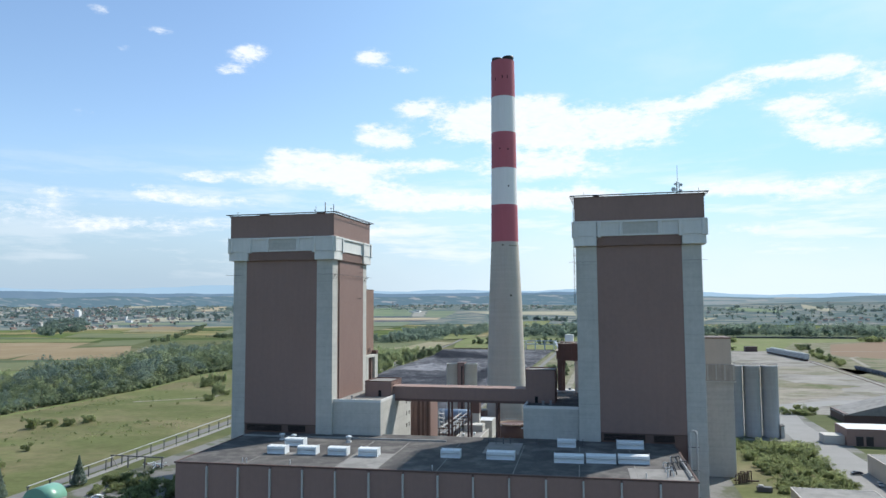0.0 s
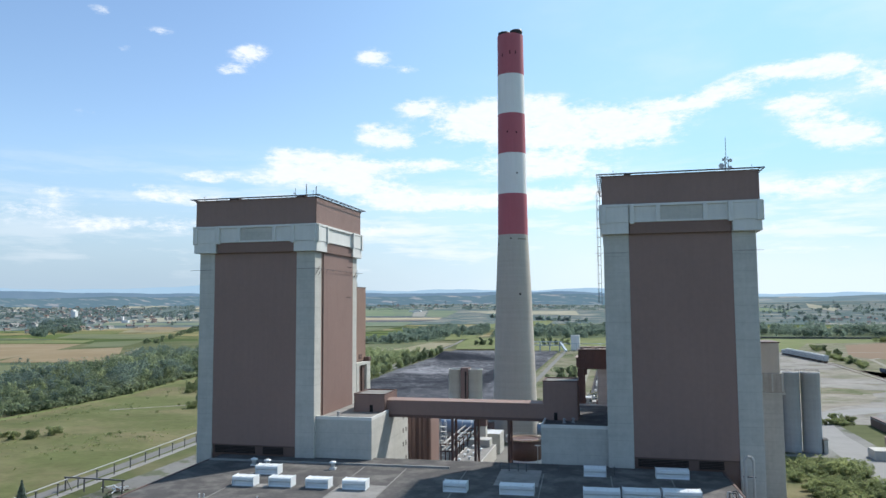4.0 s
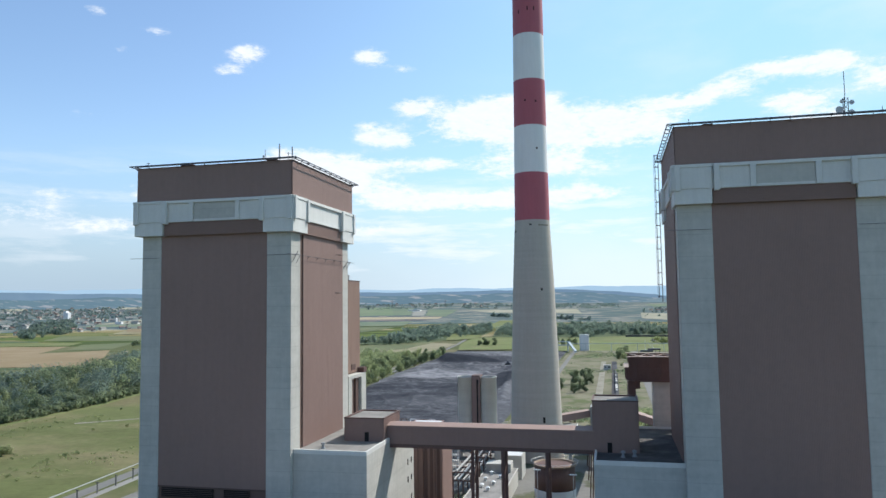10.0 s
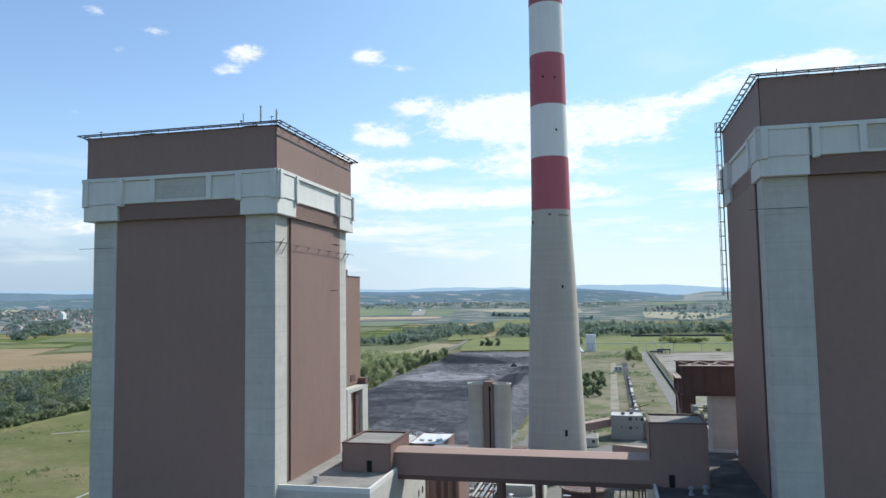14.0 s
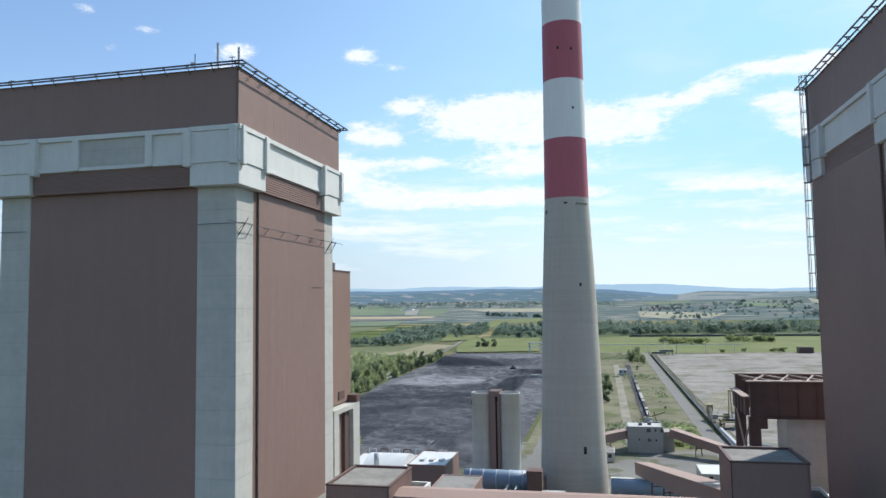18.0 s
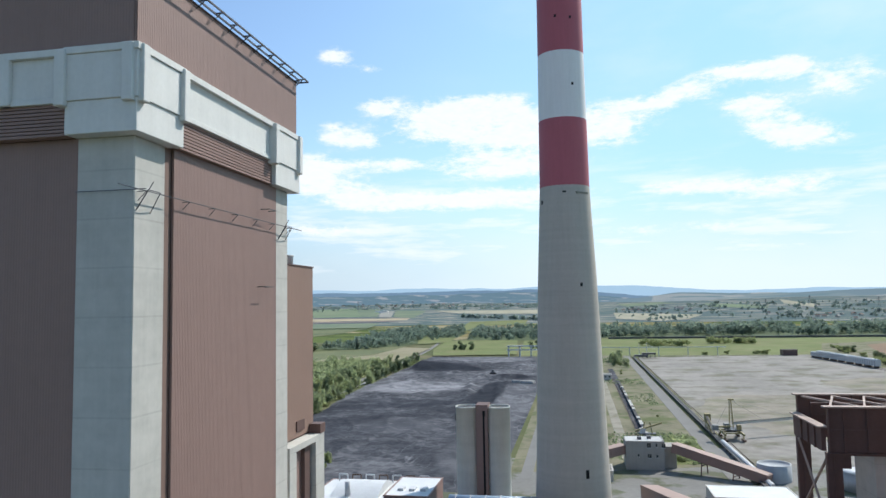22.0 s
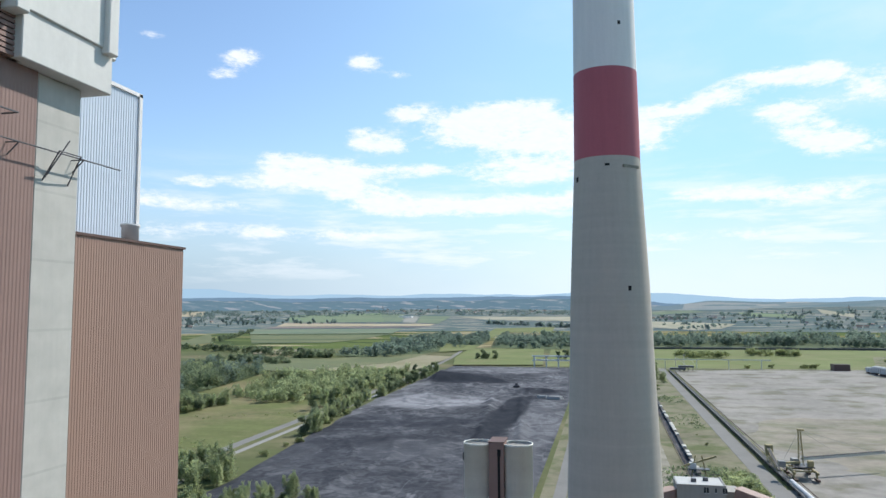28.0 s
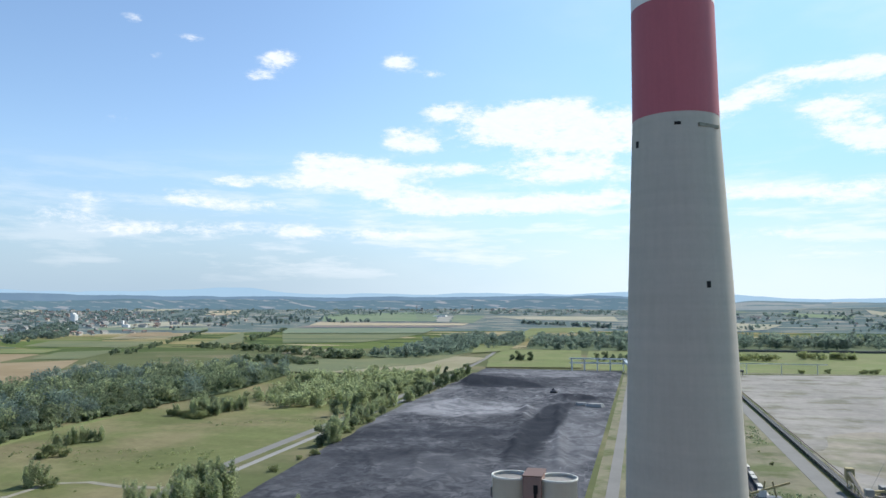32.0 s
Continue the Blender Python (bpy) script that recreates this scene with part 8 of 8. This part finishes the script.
wood("undergrowth", "low dense shrubs along the edge of the wood", [(-374, 250), (-370, 401), (-371, 528), (-386, 600), (-395, 660), (-390, 725), (-404, 725), (-408, 660), (-400, 600), (-384, 500), (-384, 380), (-392, 250)], 460, 4.5, 6.5, 70, 0.6, M_LEAF, ("bush",), 4)
wood("copse", "young pale copse between road and wood", [(-358, 775), (-306, 734), (-279, 738), (-262, 760), (-258, 860), (-264, 985), (-330, 988), (-390, 920), (-382, 835)], 430, 9.5, 9, 200, 0.5, M_LEAF_LIGHT, ("young", "young", "broad"), 5, 0.25)
wood("middle_wood", "dark wood between the far meadows", [(-472, 1290), (-397, 1232), (-352, 1240), (-322, 1407), (-289, 1600), (-300, 1800), (-360, 2060), (-470, 1900), (-480, 1560)], 330, 15, 17, 110, 1.1, M_LEAF_MIDHAZE, ("round", "broad", "bush"), 6, 0.2)
wood("hedge", "low scrub before the far meadow", [(-620, 1180), (-472, 1290), (-440, 1240), (-420, 1130), (-470, 1080)], 120, 8, 10, 80, 0.9, M_LEAF, ("bush", "round"), 39, 0.05)
wood("middle_wood", "dark wood behind the bright green meadow", [(-257, 1520), (-169, 1480), (-60, 1500), (60, 1600), (60, 2050), (-120, 2050), (-290, 1900)], 380, 16, 16, 110, 1.2, M_LEAF_MIDHAZE, ("round", "broad"), 7, 0.15)
wood("hedge", "loose hedge across the far fields", [(-860, 1420), (-590, 1290), (-470, 1200), (-440, 1230), (-560, 1330), (-860, 1470)], 150, 9, 9, 50, 1.3, M_LEAF, ("broad",), 8)
wood("hedge", "bushy hedge along the field track", [(-830, 1190), (-1150, 1830), (-1380, 2260), (-1372, 2270), (-1120, 1830), (-810, 1195)], 70, 8, 9, 40, 1.4, M_LEAF, ("broad",), 9)
wood("hedge", "hedge between far field strips", [(-880, 1640), (-1168, 2352), (-1150, 2360), (-860, 1650)], 50, 11, 11, 40, 1.6, M_LEAF, ("broad",), 10)
wood("river_wood", "broad belt of tall riverside woods", [(-10, 1590), (220, 1575), (430, 1552), (900, 1535), (1400, 1540), (1460, 1840), (900, 1880), (480, 1830), (60, 1790)], 1050, 19, 19, 130, 1.2, M_LEAF_MIDHAZE, ("round", "broad"), 11, 0.22)
for x0, x1, y0, n, seed in ((44, 104, 1290, 34, 40), (148, 208, 1342, 40, 41), (420, 520, 1380, 40, 42)):
    wood("thicket", "pale willow thicket on the green meadow", [(x0, y0), (x1, y0 - 4), (x1 + 6, y0 + 26), (x0 - 4, y0 + 30)], n, 9, 12, 110, 0.8, M_LEAF_BUSH, ("bush", "round"), seed)
# leaf colour paled and blued to paint in the haze of distance
M_LEAF_HAZE = leaf_mat("far foliage with painted haze", (0.105, 0.138, 0.148), (0.165, 0.198, 0.200))
wood("far_wood", "distant woods and hedges on the plain", [(60, 2600), (1100, 2500), (1700, 2400), (2200, 3300), (1400, 3900), (500, 3900), (80, 3300)], 620, 12, 15, 40, 1.9, M_LEAF_HAZE, ("broad",), 13, -0.16)
wood("far_wood", "distant dark wood before the town", [(-1250, 1400), (-1330, 1560), (-1500, 1850), (-1900, 2300), (-2000, 2260), (-1500, 1640)], 170, 14, 17, 40, 2.0, M_LEAF_MIDHAZE, ("broad",), 14, 0.1)
wood("far_wood", "distant dark wood beside the town", [(-1450, 2200), (-1900, 2780), (-1400, 3100), (-1050, 2950), (-1300, 2700), (-1500, 2450)], 90, 17, 17, 22, 3.5, M_LEAF_HAZE, ("broad",), 15, 0.1)
wood("far_wood", "scattered distant trees and hedges among villages", [(-3600, 2300), (-1600, 1900), (-2000, 2500), (-1600, 3200), (-900, 3900), (0, 3600), (60, 4300), (-1500, 4300), (-3200, 3400)], 3400, 9, 13, 16, 1.9, M_LEAF_HAZE, ("broad",), 16, -0.12)
wood("far_wood", "distant hedge across the pale fields", [(-504, 2949), (-99, 2637), (-99, 2670), (-504, 3010)], 60, 14, 16, 18, 3.5, M_LEAF_HAZE, ("broad",), 17)

# ---- railway embankment, villages, pylons ----


def build_far():
    solo("railway_bank", box(0, 900, 1512, 1520, 0, 3.4), M_BANK, "dark railway embankment across the meadow", "embankment", kind="structure")
    rng = random.Random(17)
    protos = []
    for w, d, h, wall, roof in ((11, 9, 5, M_PLASTER, M_TILE), (14, 9, 5, M_TAN, M_TILE), (22, 13, 6, M_PLASTER, M_ROOF_LIGHT), (12, 9, 5, M_TAN, M_ROOF_LIGHT)):
        t = thing("village_house", "small pale village house with a pitched roof", "house", (0, 0, 0), "village houses")
        part("wall", box(-w / 2, w / 2, -d / 2, d / 2, -3, h), wall, t)
        bm = bmesh.new()
        r = 0.4 * d
        a = [bm.verts.new(p) for p in ((-w / 2 - 0.4, -d / 2 - 0.5, h - 0.2), (-w / 2 - 0.4, d / 2 + 0.5, h - 0.2), (-w / 2 - 0.4, 0, h + r))]
        b = [bm.verts.new((-v.co.x, v.co.y, v.co.z)) for v in a]
        for f in ((a[0], a[2], b[2], b[0]), (a[2], a[1], b[1], b[2]), (a[0], b[0], b[1], a[1]), tuple(a), tuple(b[::-1])):
            bm.faces.new(f)
        part("roof", bm, roof, t)
        protos.append(t)
    spots = []
    for k in range(280):
        x = rng.uniform(-3300, -1450)
        y = -x * 1.0 + rng.gauss(450, 330)
        spots.append((x, y))
    for k in range(26):
        spots.append((rng.uniform(120, 420), rng.gauss(3280, 40)))
    for k in range(30):
        spots.append((rng.uniform(-1500, -300), rng.gauss(4200, 110)))
    for k in range(26):
        spots.append((rng.uniform(500, 1500), rng.gauss(2650, 260)))
    for k, (x, y) in enumerate(spots):
        d = math.hypot(x - CENTRE.x, y - CENTRE.y)
        if d > 4450 or d < 1850:
            continue
        m = Matrix.Translation((x, y, land(x, y))) @ Matrix.Rotation(rng.uniform(0, 3.1), 4, "Z") @ Matrix.Scale(rng.uniform(0.8, 1.2), 4)
        if k < len(protos):
            protos[k].matrix_basis = m
        else:
            ob = copy_thing(rng.choice(protos), m)
            ob.matrix_basis = m
    c = thing("church", "white village church with a pointed tower", "church", (-1730, 2320, land(-1730, 2320)))
    part("nave", box(0, 22, -6, 6, 0, 10), M_WHITE, c)
    part("tower", box(-6, 0, -3, 3, 0, 24), M_WHITE, c)
    part("spire", lathe([(24, 4.2), (33, 0.1)], 4, cx=-3), M_ROOF, c)
    s = thing("grain_silo", "white block of grain silos at the edge of the town", "silo", (-2040, 2440, land(-2040, 2440)))
    part("body", box(-10, 10, -8, 8, 0, 34), M_WHITE, s)
    part("head", box(-10, 2, -8, 8, 34, 40), M_WHITE, s)
    for k in range(4):
        x, y = -1400 + 48 * k, 3580 + 27 * k
        p = thing("far_poplar", "dark slim poplar standing alone in the fields", "tree", (x, y, land(x, y)), "far poplars")
        q = np.concatenate([core_quads(26, 9, 1, "poplar"), crown_quads(60, 27, 9, 1, "poplar", 2.2)])
        o = new("crown", mesh_of("crown", q, M_LEAF_HAZE))
        o.parent = p
        part("trunk", lathe([(-1, 0.7), (10, 0.4)], 6), M_BARK, p)
    for k, (x, y) in enumerate(((865, 3228), (963, 3627), (700, 3300), (1120, 3300), (1240, 3350), (1330, 3420), (-950, 4100), (-1250, 4050))):
        p = thing("pylon", "slim grey power pylon far off on the slope", "pylon", (x, y, land(x, y)), "pylons")
        for sx in (-1, 1):
            part("leg", beam((sx * 4, 0, 0), (sx * 0.6, 0, 38), 1.0, 1.0), M_STEEL, p)
        for z, l in ((26, 9), (32, 7)):
            part("arm", beam((-l, 0, z), (l, 0, z), 0.8, 0.8), M_STEEL, p)
    solo("sports_hall", box(-1015, -955, 3560, 3600, 0, land(-985, 3580) + 9), M_WHITE, "white hall far off in the fields", "hall")


M_BANK = mat("dark embankment", (0.085, 0.09, 0.085), 0.95, 0.2, 0.05, 0.5)
build_far()
